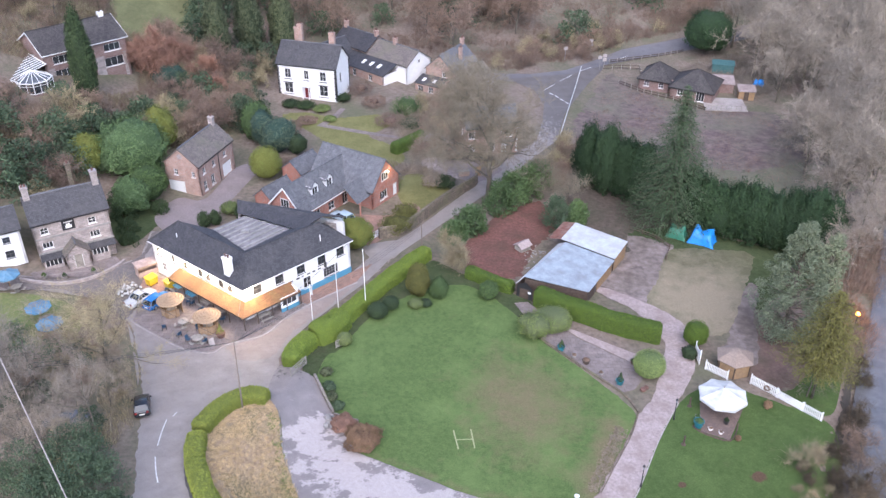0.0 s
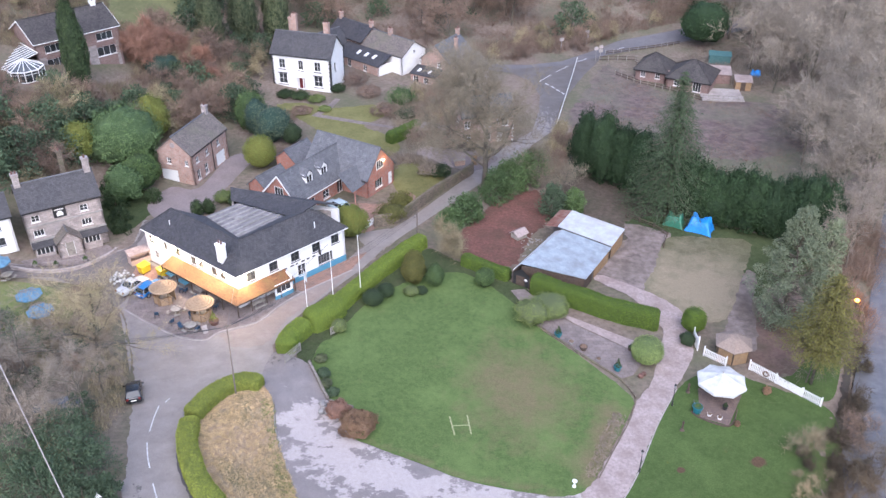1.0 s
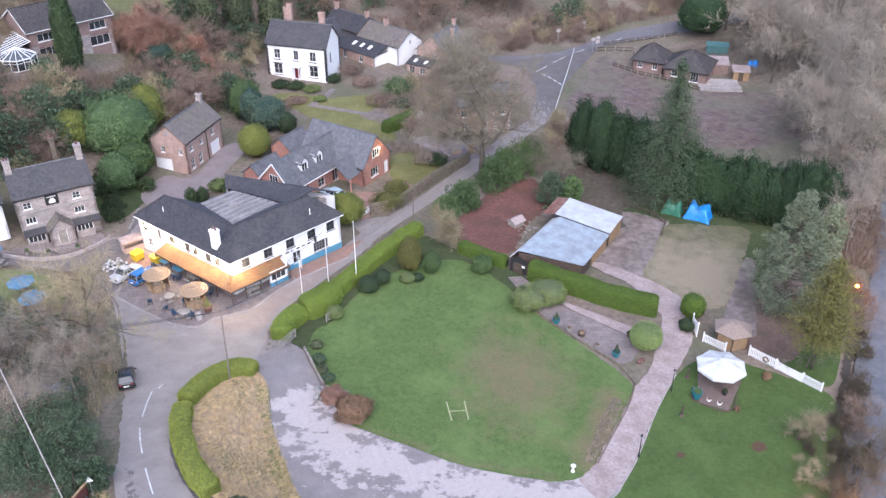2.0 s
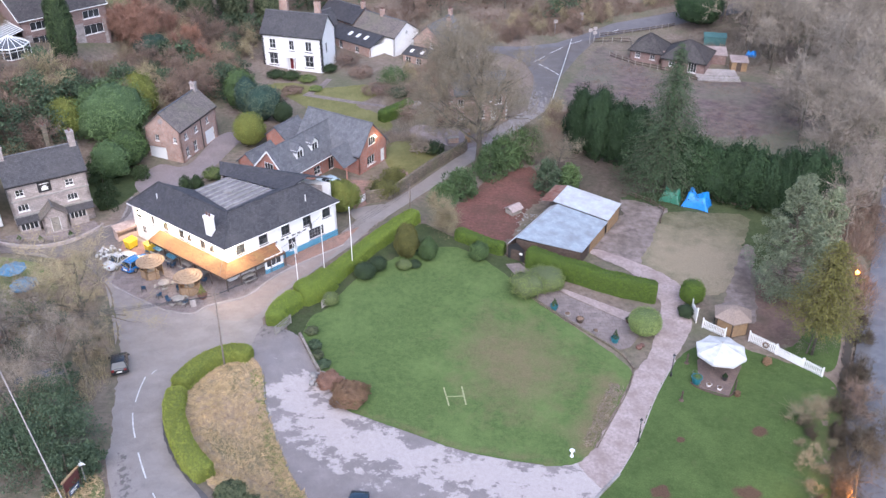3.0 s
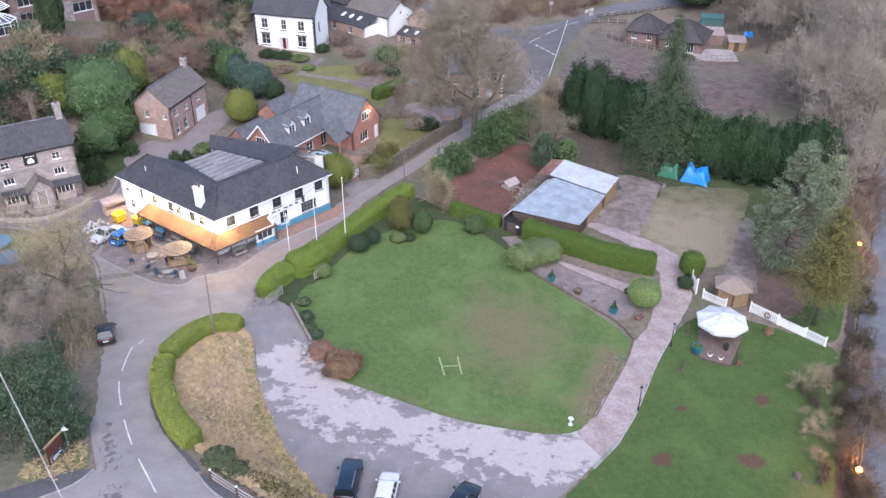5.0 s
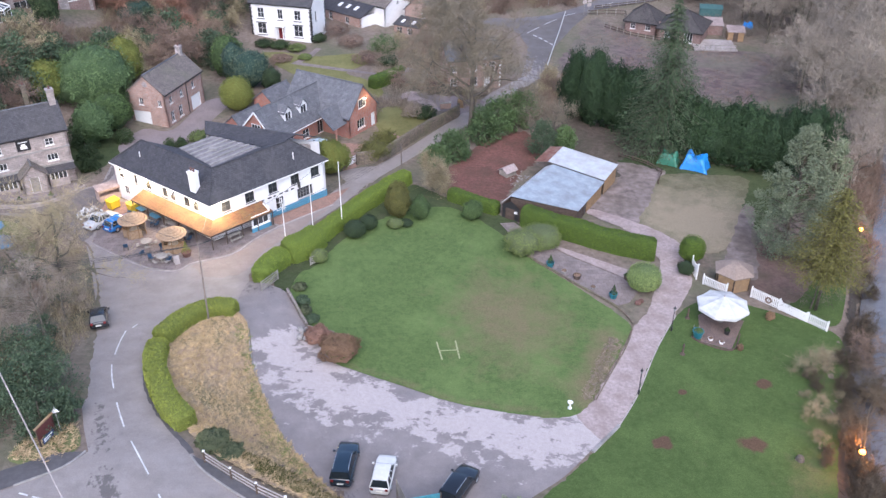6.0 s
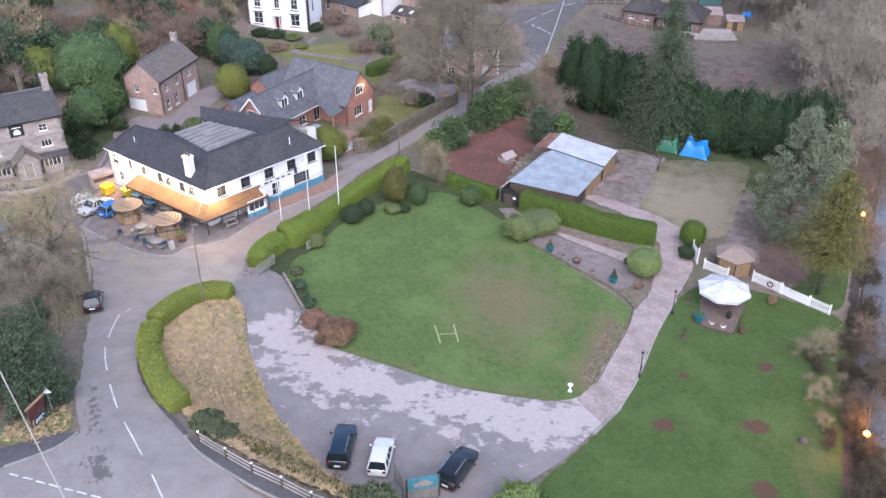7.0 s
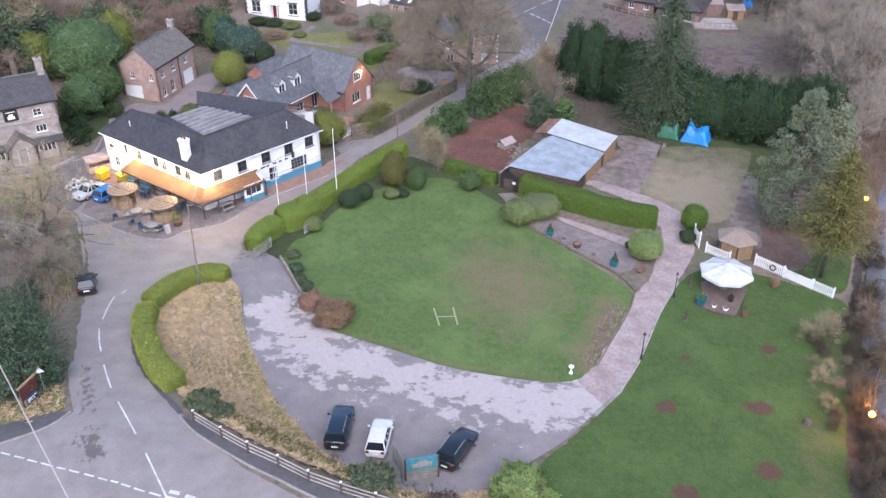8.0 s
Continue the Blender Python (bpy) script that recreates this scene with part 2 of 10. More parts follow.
M["drive"] = rock("purple_grey_gravel", (0.17, 0.14, 0.138), (0.27, 0.225, 0.222), 5.0, 0.9, 0.4, (0.15, 0.125, 0.11), 0.4, 0.5, deep=0.03)
M["stone"] = courses("grey_stone", (0.30, 0.262, 0.255), (0.43, 0.38, 0.37), (0.23, 0.205, 0.195), 0.55, 0.28, 0.015, 0.9, (0.22, 0.19, 0.17), 0.5)
M["stone_moss"] = courses("mossy_wall_stone", (0.13, 0.105, 0.08), (0.22, 0.18, 0.14), (0.08, 0.065, 0.05), 0.45, 0.2, 0.02, 0.95, (0.12, 0.125, 0.06), 0.6)
M["stone_grey"] = courses("weathered_rubble", (0.19, 0.165, 0.15), (0.29, 0.255, 0.235), (0.11, 0.095, 0.085), 0.4, 0.18, 0.02, 0.95, (0.15, 0.145, 0.09), 0.5)
M["grey_paint"] = plain("grey_paint", (0.22, 0.22, 0.225), 0.5)
M["white"] = rock("white_render", (0.74, 0.735, 0.73), (0.82, 0.815, 0.81), 1.5, 0.8, 0.08, (0.62, 0.6, 0.57), 0.4, 0.35)
M["white_paint"] = plain("white_paint", (0.78, 0.78, 0.77), 0.45, vary=0.05)
M["blue_paint"] = rock("blue_masonry_paint", (0.07, 0.24, 0.36), (0.10, 0.31, 0.44), 2.0, 0.6, 0.1, (0.2, 0.3, 0.36), 0.6, 0.3)
M["black_paint"] = plain("black_paint", (0.025, 0.025, 0.028), 0.4)
M["dark_wood"] = rock("dark_timber", (0.05, 0.035, 0.03), (0.11, 0.08, 0.06), 3.0, 0.8, 0.3)
M["wood"] = rock("weathered_timber", (0.24, 0.15, 0.08), (0.36, 0.24, 0.13), 2.5, 0.8, 0.3, (0.16, 0.13, 0.1), 0.6, 0.5)
M["pink_wood"] = rock("bleached_timber", (0.36, 0.26, 0.22), (0.50, 0.38, 0.33), 2.5, 0.85, 0.3, (0.26, 0.2, 0.17), 0.6, 0.4)
M["grey_wood"] = rock("grey_timber", (0.22, 0.2, 0.18), (0.38, 0.35, 0.31), 2.5, 0.85, 0.3, (0.14, 0.13, 0.1), 0.6, 0.5)
M["thatch"] = rock("reed_thatch", (0.26, 0.175, 0.11), (0.44, 0.32, 0.21), 5.0, 0.95, 0.6, (0.26, 0.18, 0.11), 0.8, 0.4, deep=0.06)
M["thatch_old"] = rock("faded_reed_thatch", (0.20, 0.155, 0.13), (0.31, 0.245, 0.205), 5.0, 0.95, 0.6, (0.22, 0.17, 0.14), 0.8, 0.4, deep=0.06)
M["canvas"] = rock("white_canvas", (0.46, 0.468, 0.47), (0.58, 0.585, 0.585), 2.0, 0.85, 0.05, (0.27, 0.28, 0.27), 0.9, 0.5)
M["glass"] = plain("window_glass", (0.04, 0.043, 0.048), 0.06, spec=0.9, vary=0.6, scale=0.6)
M["metal_sheet"] = rock("zinc_sheet", (0.275, 0.315, 0.352), (0.37, 0.415, 0.455), 1.6, 0.5, 0.05, (0.20, 0.215, 0.225), 0.6, 0.75, metal=0.15)
M["metal_pale"] = rock("pale_zinc_sheet", (0.42, 0.45, 0.47), (0.55, 0.58, 0.595), 1.6, 0.5, 0.05, (0.36, 0.31, 0.29), 0.5, 0.6, metal=0.15)
M["rust"] = rock("rusted_sheet", (0.11, 0.045, 0.032), (0.24, 0.11, 0.08), 2.0, 0.9, 0.1, (0.40, 0.36, 0.34), 0.8, 0.3)
M["tarp_blue"] = plain("blue_tarpaulin", (0.02, 0.22, 0.62), 0.4, vary=0.15)
M["tarp_green"] = plain("green_tarpaulin", (0.03, 0.16, 0.10), 0.45, vary=0.2)
M["yellow"] = plain("yellow_plastic", (0.62, 0.42, 0.02), 0.5)
M["red_door"] = plain("red_gloss_paint", (0.15, 0.016, 0.02), 0.35)
M["teal"] = plain("teal_glaze", (0.02, 0.13, 0.16), 0.3)
M["teal_wood"] = rock("teal_timber_paint", (0.05, 0.13, 0.13), (0.085, 0.18, 0.175), 2.0, 0.7, 0.2)
M["terracotta"] = plain("terracotta", (0.138, 0.072, 0.056), 0.8, vary=0.3)
M["bark"] = rock("bark", (0.075, 0.062, 0.05), (0.17, 0.145, 0.12), 4.0, 0.95, 0.7, (0.09, 0.10, 0.05), 0.7, 0.5)
M["bark_oak"] = rock("oak_bark", (0.06, 0.05, 0.042), (0.13, 0.108, 0.092), 4.0, 0.95, 0.7, (0.15, 0.15, 0.09), 0.7, 0.4)
M["twig"] = leafy("bare_twig", (0.17, 0.14, 0.105), (0.40, 0.335, 0.245), (0.30, 0.265, 0.165), 0.9)
M["twig_oak"] = leafy("oak_twig", (0.16, 0.13, 0.11), (0.36, 0.305, 0.26), (0.27, 0.23, 0.185), 0.9)
M["twig_limb"] = leafy("grey_limb_twig", (0.10, 0.085, 0.072), (0.30, 0.26, 0.215), (0.20, 0.18, 0.14), 0.9)
M["twig_grey"] = leafy("grey_twig", (0.18, 0.155, 0.14), (0.35, 0.305, 0.275), (0.27, 0.24, 0.20), 0.9)
M["twig_brown"] = leafy("brown_twig", (0.145, 0.10, 0.082), (0.29, 0.215, 0.18), (0.22, 0.165, 0.135), 0.9)
M["twig_russet"] = leafy("russet_twig", (0.20, 0.12, 0.095), (0.36, 0.225, 0.18), (0.28, 0.17, 0.135), 0.9)
M["twig_rust"] = leafy("rust_brown_twig", (0.15, 0.095, 0.065), (0.30, 0.20, 0.135), (0.21, 0.14, 0.095), 0.9)
M["beech"] = leafy("copper_leaf", (0.23, 0.13, 0.10), (0.37, 0.225, 0.18), (0.30, 0.175, 0.135), 0.9)
M["leaf_ley"] = leafy("leylandii_spray", (0.014, 0.034, 0.015), (0.052, 0.09, 0.043), (0.029, 0.056, 0.026))
M["leaf_cyp"] = leafy("cypress_spray", (0.022, 0.045, 0.02), (0.075, 0.105, 0.05), (0.045, 0.07, 0.034))
M["leaf_fresh"] = leafy("fresh_laurel_leaf", (0.11, 0.16, 0.05), (0.29, 0.37, 0.15), (0.18, 0.25, 0.085), 0.45)
M["leaf_laurel"] = leafy("laurel_leaf", (0.045, 0.085, 0.035), (0.14, 0.21, 0.095), (0.085, 0.135, 0.057), 0.45)
M["leaf_rhodo"] = leafy("rhododendron_leaf", (0.036, 0.066, 0.04), (0.115, 0.158, 0.10), (0.07, 0.104, 0.064))
M["leaf_soft"] = leafy("soft_conifer_spray", (0.06, 0.085, 0.045), (0.115, 0.14, 0.075), (0.10, 0.115, 0.07))
M["leaf_green"] = leafy("evergreen_leaf", (0.042, 0.078, 0.028), (0.12, 0.18, 0.07), (0.075, 0.12, 0.046))
M["leaf_dark"] = leafy("dark_evergreen_leaf", (0.03, 0.05, 0.024), (0.068, 0.10, 0.046), (0.043, 0.068, 0.032))
M["leaf_hedge"] = leafy("hedge_leaf", (0.13, 0.19, 0.03), (0.245, 0.32, 0.06), (0.18, 0.25, 0.04))
M["leaf_privet"] = leafy("privet_leaf", (0.16, 0.195, 0.035), (0.31, 0.345, 0.075), (0.225, 0.265, 0.05))
M["leaf_clip"] = leafy("clipped_leaf", (0.055, 0.10, 0.015), (0.125, 0.19, 0.032), (0.085, 0.135, 0.022))
M["leaf_gold"] = leafy("golden_leaf", (0.11, 0.14, 0.036), (0.225, 0.25, 0.075), (0.15, 0.18, 0.045))
M["leaf_olive"] = leafy("olive_leaf", (0.075, 0.078, 0.024), (0.16, 0.15, 0.055), (0.10, 0.105, 0.035))
M["leaf_spruce"] = leafy("spruce_needle", (0.035, 0.062, 0.033), (0.105, 0.15, 0.082), (0.065, 0.10, 0.056))
M["leaf_larch"] = leafy("larch_needle", (0.085, 0.088, 0.028), (0.175, 0.165, 0.06), (0.125, 0.122, 0.042))
M["leaf_blue"] = leafy("blue_needle", (0.10, 0.13, 0.085), (0.28, 0.32, 0.225), (0.17, 0.205, 0.135))
M["leaf_teal"] = leafy("teal_leaf", (0.04, 0.066, 0.048), (0.11, 0.145, 0.105), (0.065, 0.095, 0.068))
M["leaf_grey"] = leafy("grey_green_leaf", (0.095, 0.135, 0.046), (0.20, 0.25, 0.095), (0.14, 0.182, 0.066))
M["water"] = rock("river_water", (0.10, 0.10, 0.105), (0.16, 0.155, 0.16), 0.6, 0.12, 0.25, None, spec=0.6, deep=0.06)
M["lamp_warm"] = glow("warm_lamp", (1.0, 0.76, 0.45), 120.0)
M["lamp_sodium"] = glow("sodium_lamp", (1.0, 0.33, 0.03), 7.0)

# cores under the leaves: darkened leaf tones stand for shade inside the plant
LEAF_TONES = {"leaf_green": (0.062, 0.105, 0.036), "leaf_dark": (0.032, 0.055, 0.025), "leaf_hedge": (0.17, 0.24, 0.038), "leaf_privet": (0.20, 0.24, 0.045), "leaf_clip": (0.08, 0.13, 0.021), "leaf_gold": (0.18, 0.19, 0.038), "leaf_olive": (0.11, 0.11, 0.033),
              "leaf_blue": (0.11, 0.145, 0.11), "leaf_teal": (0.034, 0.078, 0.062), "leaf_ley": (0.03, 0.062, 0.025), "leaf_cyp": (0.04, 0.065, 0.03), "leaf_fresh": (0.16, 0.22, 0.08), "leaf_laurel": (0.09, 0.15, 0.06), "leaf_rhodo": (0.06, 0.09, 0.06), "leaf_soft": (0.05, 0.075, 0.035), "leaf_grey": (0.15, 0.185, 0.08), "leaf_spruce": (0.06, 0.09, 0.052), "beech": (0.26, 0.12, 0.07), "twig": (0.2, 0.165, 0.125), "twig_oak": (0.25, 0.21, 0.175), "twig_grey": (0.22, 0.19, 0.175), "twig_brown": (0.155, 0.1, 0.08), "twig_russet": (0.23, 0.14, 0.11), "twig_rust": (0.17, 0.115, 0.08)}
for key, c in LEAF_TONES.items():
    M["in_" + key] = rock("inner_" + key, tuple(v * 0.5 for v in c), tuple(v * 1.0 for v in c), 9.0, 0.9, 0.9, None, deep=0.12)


# ---- mesh helpers ----
from mathutils.geometry import delaunay_2d_cdt


class Shape:
    """Corners and faces of one mesh in the making."""

    def __init__(self):
        self.v, self.f, self.k = [], [], []

    def add(self, verts, faces, k=0):
        n = len(self.v)
        self.v += [tuple(p) for p in verts]
        self.f += [tuple(i + n for i in face) for face in faces]
        self.k += [k] * len(faces)
        return self

    def box(self, x0, y0, z0, x1, y1, z1, k=0):
        v = [(x, y, z) for z in (z0, z1) for y in (y0, y1) for x in (x0, x1)]
        return self.add(v, [(0, 2, 3, 1), (4, 5, 7, 6), (0, 1, 5, 4), (2, 6, 7, 3), (0, 4, 6, 2), (1, 3, 7, 5)], k)

    def beam(self, a, b, w, h, k=0):
        """A bar from a to b, w wide and h high."""
        a, b = Vector(a), Vector(b)
        d = (b - a).normalized()
        s = d.cross(Vector((0, 0, 1)))
        s = Vector((1, 0, 0)) if s.length < 1e-4 else s.normalized()
        u = s.cross(d)
        v = [p + s * i * w / 2 + u * j * h / 2 for p in (a, b) for i, j in ((-1, -1), (1, -1), (1, 1), (-1, 1))]
        return self.add(v, [(0, 1, 2, 3), (7, 6, 5, 4), (0, 4, 5, 1), (1, 5, 6, 2), (2, 6, 7, 3), (3, 7, 4, 0)], k)

    def tube(self, pts, radii, n=8, k=0, caps=True):
        pts = [Vector(p) for p in pts]
        if isinstance(radii, (int, float)):
            radii = [radii] * len(pts)
        v, f = [], []
        for i, p in enumerate(pts):
            d = (pts[min(i + 1, len(pts) - 1)] - pts[max(i - 1, 0)]).normalized()
            s = d.cross(Vector((0.31, 0.17, 0.93) if abs(d.z) < 0.9 else (1, 0, 0))).normalized()
            u = d.cross(s)
            v += [p + radii[i] * (s * math.cos(2 * math.pi * j / n) + u * math.sin(2 * math.pi * j / n)) for j in range(n)]
        for i in range(len(pts) - 1):
            f += [(i * n + j, i * n + (j + 1) % n, (i + 1) * n + (j + 1) % n, (i + 1) * n + j) for j in range(n)]
        if caps:
            f += [tuple(range(n))[::-1], tuple((len(pts) - 1) * n + j for j in range(n))]
        return self.add(v, f, k)

    def lathe(self, profile, n=12, at=(0, 0, 0), k=0):
        """A turned form from (radius, height) rows."""
        v = [(at[0] + r * math.cos(2 * math.pi * j / n), at[1] + r * math.sin(2 * math.pi * j / n), at[2] + z) for r, z in profile for j in range(n)]
        f = [(i * n + j, i * n + (j + 1) % n, (i + 1) * n + (j + 1) % n, (i + 1) * n + j) for i in range(len(profile) - 1) for j in range(n)]
        f += [tuple(range(n))[::-1], tuple((len(profile) - 1) * n + j for j in range(n))]
        return self.add(v, f, k)

    def slab(self, poly, down=0.12, k=0):
        """A flat polygon in space with thickness below it."""
        n = len(poly)
        p = [Vector(q) for q in poly]
        nor = (p[1] - p[0]).cross(p[2] - p[0]).normalized()
        if nor.z < 0:
            p, nor = p[::-1], -nor
        v = p + [q - nor * down for q in p]
        return self.add(v, [tuple(range(n)), tuple(range(n, 2 * n))[::-1]] + [(i, i + n, (i + 1) % n + n, (i + 1) % n) for i in range(n)], k)

    def prism(self, poly, z0, z1, k=0):
        n = len(poly)
        v = [(x, y, z0) for x, y in poly] + [(x, y, z1) for x, y in poly]
        return self.add(v, [tuple(range(n))[::-1], tuple(range(n, 2 * n))] + [(i, (i + 1) % n, (i + 1) % n + n, i + n) for i in range(n)], k)

    def welded(self):
        seen, index, verts = {}, [], []
        for p in self.v:
            key = tuple(round(c, 3) for c in p)
            if key not in seen:
                seen[key] = len(verts)
                verts.append(p)
            index.append(seen[key])
        keep = [(tuple(index[i] for i in f), k) for f, k in zip(self.f, self.k)]
        keep = [(f, k) for f, k in keep if len(set(f)) == len(f)]
        self.v, self.f, self.k = verts, [f for f, k in keep], [k for f, k in keep]
        return self

    def moved(self, m):
        self.v = [tuple(m @ Vector(p)) for p in self.v]
        return self


def finish(me, materials, smooth=False):
    """Metre-scaled UVs along each face, materials and shading."""
    for m in materials:
        me.materials.append(m)
    n = len(me.loops)
    nor, co, li = np.empty(len(me.polygons) * 3), np.empty(len(me.vertices) * 3), np.empty(n, dtype=np.int32)
    me.polygons.foreach_get("normal", nor), me.vertices.foreach_get("co", co), me.loops.foreach_get("vertex_index", li)
    tot = np.empty(len(me.polygons), dtype=np.int32)
    me.polygons.foreach_get("loop_total", tot)
    nor, co = np.repeat(nor.reshape(-1, 3), tot, axis=0), co.reshape(-1, 3)[li]
    u = np.cross((0, 0, 1), nor)
    flat = np.linalg.norm(u, axis=1) < 0.2
    u[flat] = (1, 0, 0)
    u /= np.linalg.norm(u, axis=1)[:, None]
    w = np.cross(nor, u)
    uv = np.stack(((co * u).sum(1), (co * w).sum(1)), 1)
    me.uv_layers.new(name="UVMap").data.foreach_set("uv", uv.astype(np.float32).ravel())
    if smooth:
        me.polygons.foreach_set("use_smooth", np.ones(len(me.polygons), dtype=bool))
    return me


def part(name, shape, material, parent=None, label="", smooth=False):
    """One mesh object, under a thing or a part."""
    me = bpy.data.meshes.new(name)
    me.from_pydata(shape.v, [], shape.f)
    mats = material if isinstance(material, (list, tuple)) else [material]
    if len(mats) > 1:
        me.polygons.foreach_set("material_index", np.array(shape.k, dtype=np.int32))
    finish(me, mats, smooth)
    ob = new(name, me)
    ob.parent = parent
    if label:
        ob["label"] = label
    return ob


def raw(name, v, faces, materials, k=None, parent=None, smooth=False):
    """One mesh object from arrays: v (n, 3), faces (m, 4) or (m, 3)."""
    me = bpy.data.meshes.new(name)
    side = faces.shape[1]
    me.vertices.add(len(v)), me.loops.add(faces.size), me.polygons.add(len(faces))
    me.vertices.foreach_set("co", v.astype(np.float32).ravel())
    me.loops.foreach_set("vertex_index", faces.astype(np.int32).ravel())
    me.polygons.foreach_set("loop_start", np.arange(0, faces.size, side, dtype=np.int32))
    if k is not None:
        me.polygons.foreach_set("material_index", k.astype(np.int32))
    me.update(calc_edges=True)
    for m in materials:
        me.materials.append(m)
    if smooth:
        me.polygons.foreach_set("use_smooth", np.ones(len(faces), dtype=bool))
    ob = new(name, me)
    ob.parent = parent
    return ob


def thing(name, x, y, z, turn=0, label="", category="", group=""):
    """The base of a thing: an empty that holds its parts."""
    ob = new(name)
    ob.empty_display_size = 0.3
    ob.matrix_basis = pose(x, y, z, 0, 0, turn)
    return tagged(ob, label, category, group)


# ---- the lie of the land ----
def soft(u, k):
    return u if u > 30 * k else k * math.log1p(math.exp(max(-60, u / k)))


BANK = [(-17, 100), (-17.5, 74), (-20.5, 66), (-21.3, 58), (-19, 52), (-15.5, 47.8), (-12, 45), (-5.5, 41.3), (4, 37), (20, 33), (70, 22)]


def bank_side(x, y):
    best, side = 1e9, 1
    for (ax, ay), (bx, by) in zip(BANK, BANK[1:]):
        dx, dy = bx - ax, by - ay
        u = min(1, max(0, ((x - ax) * dx + (y - ay) * dy) / (dx * dx + dy * dy)))
        px, py = x - ax - u * dx, y - ay - u * dy
        d = px * px + py * py
        if d < best:
            best, side = d, 1 if dx * py - dy * px > 0 else -1
    return side * math.sqrt(best)


def smooth(a, b, x):
    u = min(1, max(0, (x - a) / (b - a)))
    return u * u * (3 - 2 * u)


def land(x, y):
    xc = -13 + soft(x + 13, 2.5) - soft(x - 38, 2.5)
    z = 1.35 - 0.055 * (xc + 5)
    rise = 0.16 * (soft(80.5 - y, 2.5) - soft(45 - y, 2))
    rise *= 1 - 0.14 * smooth(-24, -10, x)
    if rise > 0.01:
        z += rise * (1 - smooth(0.2, 5.8, bank_side(x, y)))
    d = -(x + 44) * 0.85 + (y - 118) * 0.25 - 2
    z += 0.55 * (soft(d, 3) - soft(d - 50, 8))
    z += 0.3 * (soft(y - 195, 6) - soft(y - 330, 10))
    u = x - 41 - 0.52 * (y - 65) - 0.6 * soft(59 - y, 2)
    z -= 1.5 * smooth(-1.5, 1.0, u) * (1 - smooth(13, 17, u))
    return z


def smooth_line(pts, step=0.7, closed=False):
    """Points every step or so along a rounded line through pts."""
    n, out = len(pts), []
    for i in range(n if closed else n - 1):
        p = [Vector(pts[j % n] if closed else pts[min(max(j, 0), n - 1)]) for j in (i - 1, i, i + 1, i + 2)]
        m = max(1, round((p[2] - p[1]).length / step))
        for s in range(m):
            u = s / m
            out.append(0.5 * (2 * p[1] + (p[2] - p[0]) * u + (2 * p[0] - 5 * p[1] + 4 * p[2] - p[3]) * u * u + (3 * p[1] - p[0] - 3 * p[2] + p[3]) * u ** 3))
    if not closed:
        out.append(Vector(pts[-1]))
    return out


def inside(x, y, poly):
    c = False
    for (ax, ay), (bx, by) in zip(poly, poly[1:] + poly[:1]):
        if (ay > y) != (by > y) and x < (bx - ax) * (y - ay) / (by - ay) + ax:
            c = not c
    return c


def sheet(name, outline, material, lift, label, step=1.0, wear=None, rounded=True, category="ground", ragged=0.0):
    """A surface laid over the land inside an outline."""
    edge = smooth_line(outline, min(step, 0.5) if ragged else step, True) if rounded or ragged else [Vector(p) for p in outline]
    edge = [p + Vector((noise.noise(Vector((p.x * 1.3, p.y * 1.3, 3))), noise.noise(Vector((p.x * 1.3, p.y * 1.3, 9))))) * ragged for p in edge]
    poly = [(p.x, p.y) for p in edge]
    xs, ys = [p[0] for p in poly], [p[1] for p in poly]
    pts = [Vector(p) for p in poly]
    y = min(ys) + step / 2
    while y < max(ys):
        x = min(xs) + step / 2
        while x < max(xs):
            if inside(x, y, poly):
                pts.append(Vector((x + random.uniform(-0.2, 0.2) * step, y + random.uniform(-0.2, 0.2) * step)))
            x += step
        y += step
    n = len(poly)
    from_cdt = delaunay_2d_cdt(pts, [(i, (i + 1) % n) for i in range(n)], [], 1, 1e-4)
    vv = [(p.x, p.y, land(p.x, p.y) + lift) for p in from_cdt[0]]
    me = bpy.data.meshes.new(name)
    me.from_pydata(vv, [], [tuple(f) for f in from_cdt[2]])
    if wear:
        a = me.attributes.new("wear", "FLOAT", "POINT")
        a.data.foreach_set("value", np.array([wear(p[0], p[1]) for p in vv], dtype=np.float32))
    finish(me, [material], True)
    for p in me.polygons:
        if p.normal.z < 0:
            p.flip()
    return tagged(new(name, me), label, category, kind="structure")


def strip(name, line, width, height, material, sunk=0.1, label="", parent=None, side=0.0, step=0.7):
    """A kerb or low wall of even section along a line on the land."""
    pts = smooth_line(line, step)
    s, n = Shape(), len(pts)
    for i, p in enumerate(pts):
        d = (pts[min(i + 1, n - 1)] - pts[max(i - 1, 0)]).normalized()
        q = Vector((-d.y, d.x))
        z = land(p.x, p.y)
        for w, h in ((-0.5, -sunk), (-0.5, height * 0.85), (-0.36, height), (0.36, height), (0.5, height * 0.85), (0.5, -sunk)):
            c = p + q * (w + side) * width
            s.v.append((c.x, c.y, z + h))
    for i in range(n - 1):
        for j in range(5):
            s.f.append((i * 6 + j, i * 6 + j + 1, i * 6 + j + 7, i * 6 + j + 6)), s.k.append(0)
    s.f += [(0, 1, 2, 3, 4, 5), tuple((n - 1) * 6 + j for j in (5, 4, 3, 2, 1, 0))]
    s.k += [0, 0]
    return part(name, s, material, parent, label)


def distance_to(line, x, y):
    best = 1e9
    for (ax, ay), (bx, by) in zip(line, line[1:]):
        dx, dy = bx - ax, by - ay
        u = min(1, max(0, ((x - ax) * dx + (y - ay) * dy) / (dx * dx + dy * dy)))
        best = min(best, math.hypot(x - ax - u * dx, y - ay - u * dy))
    return best


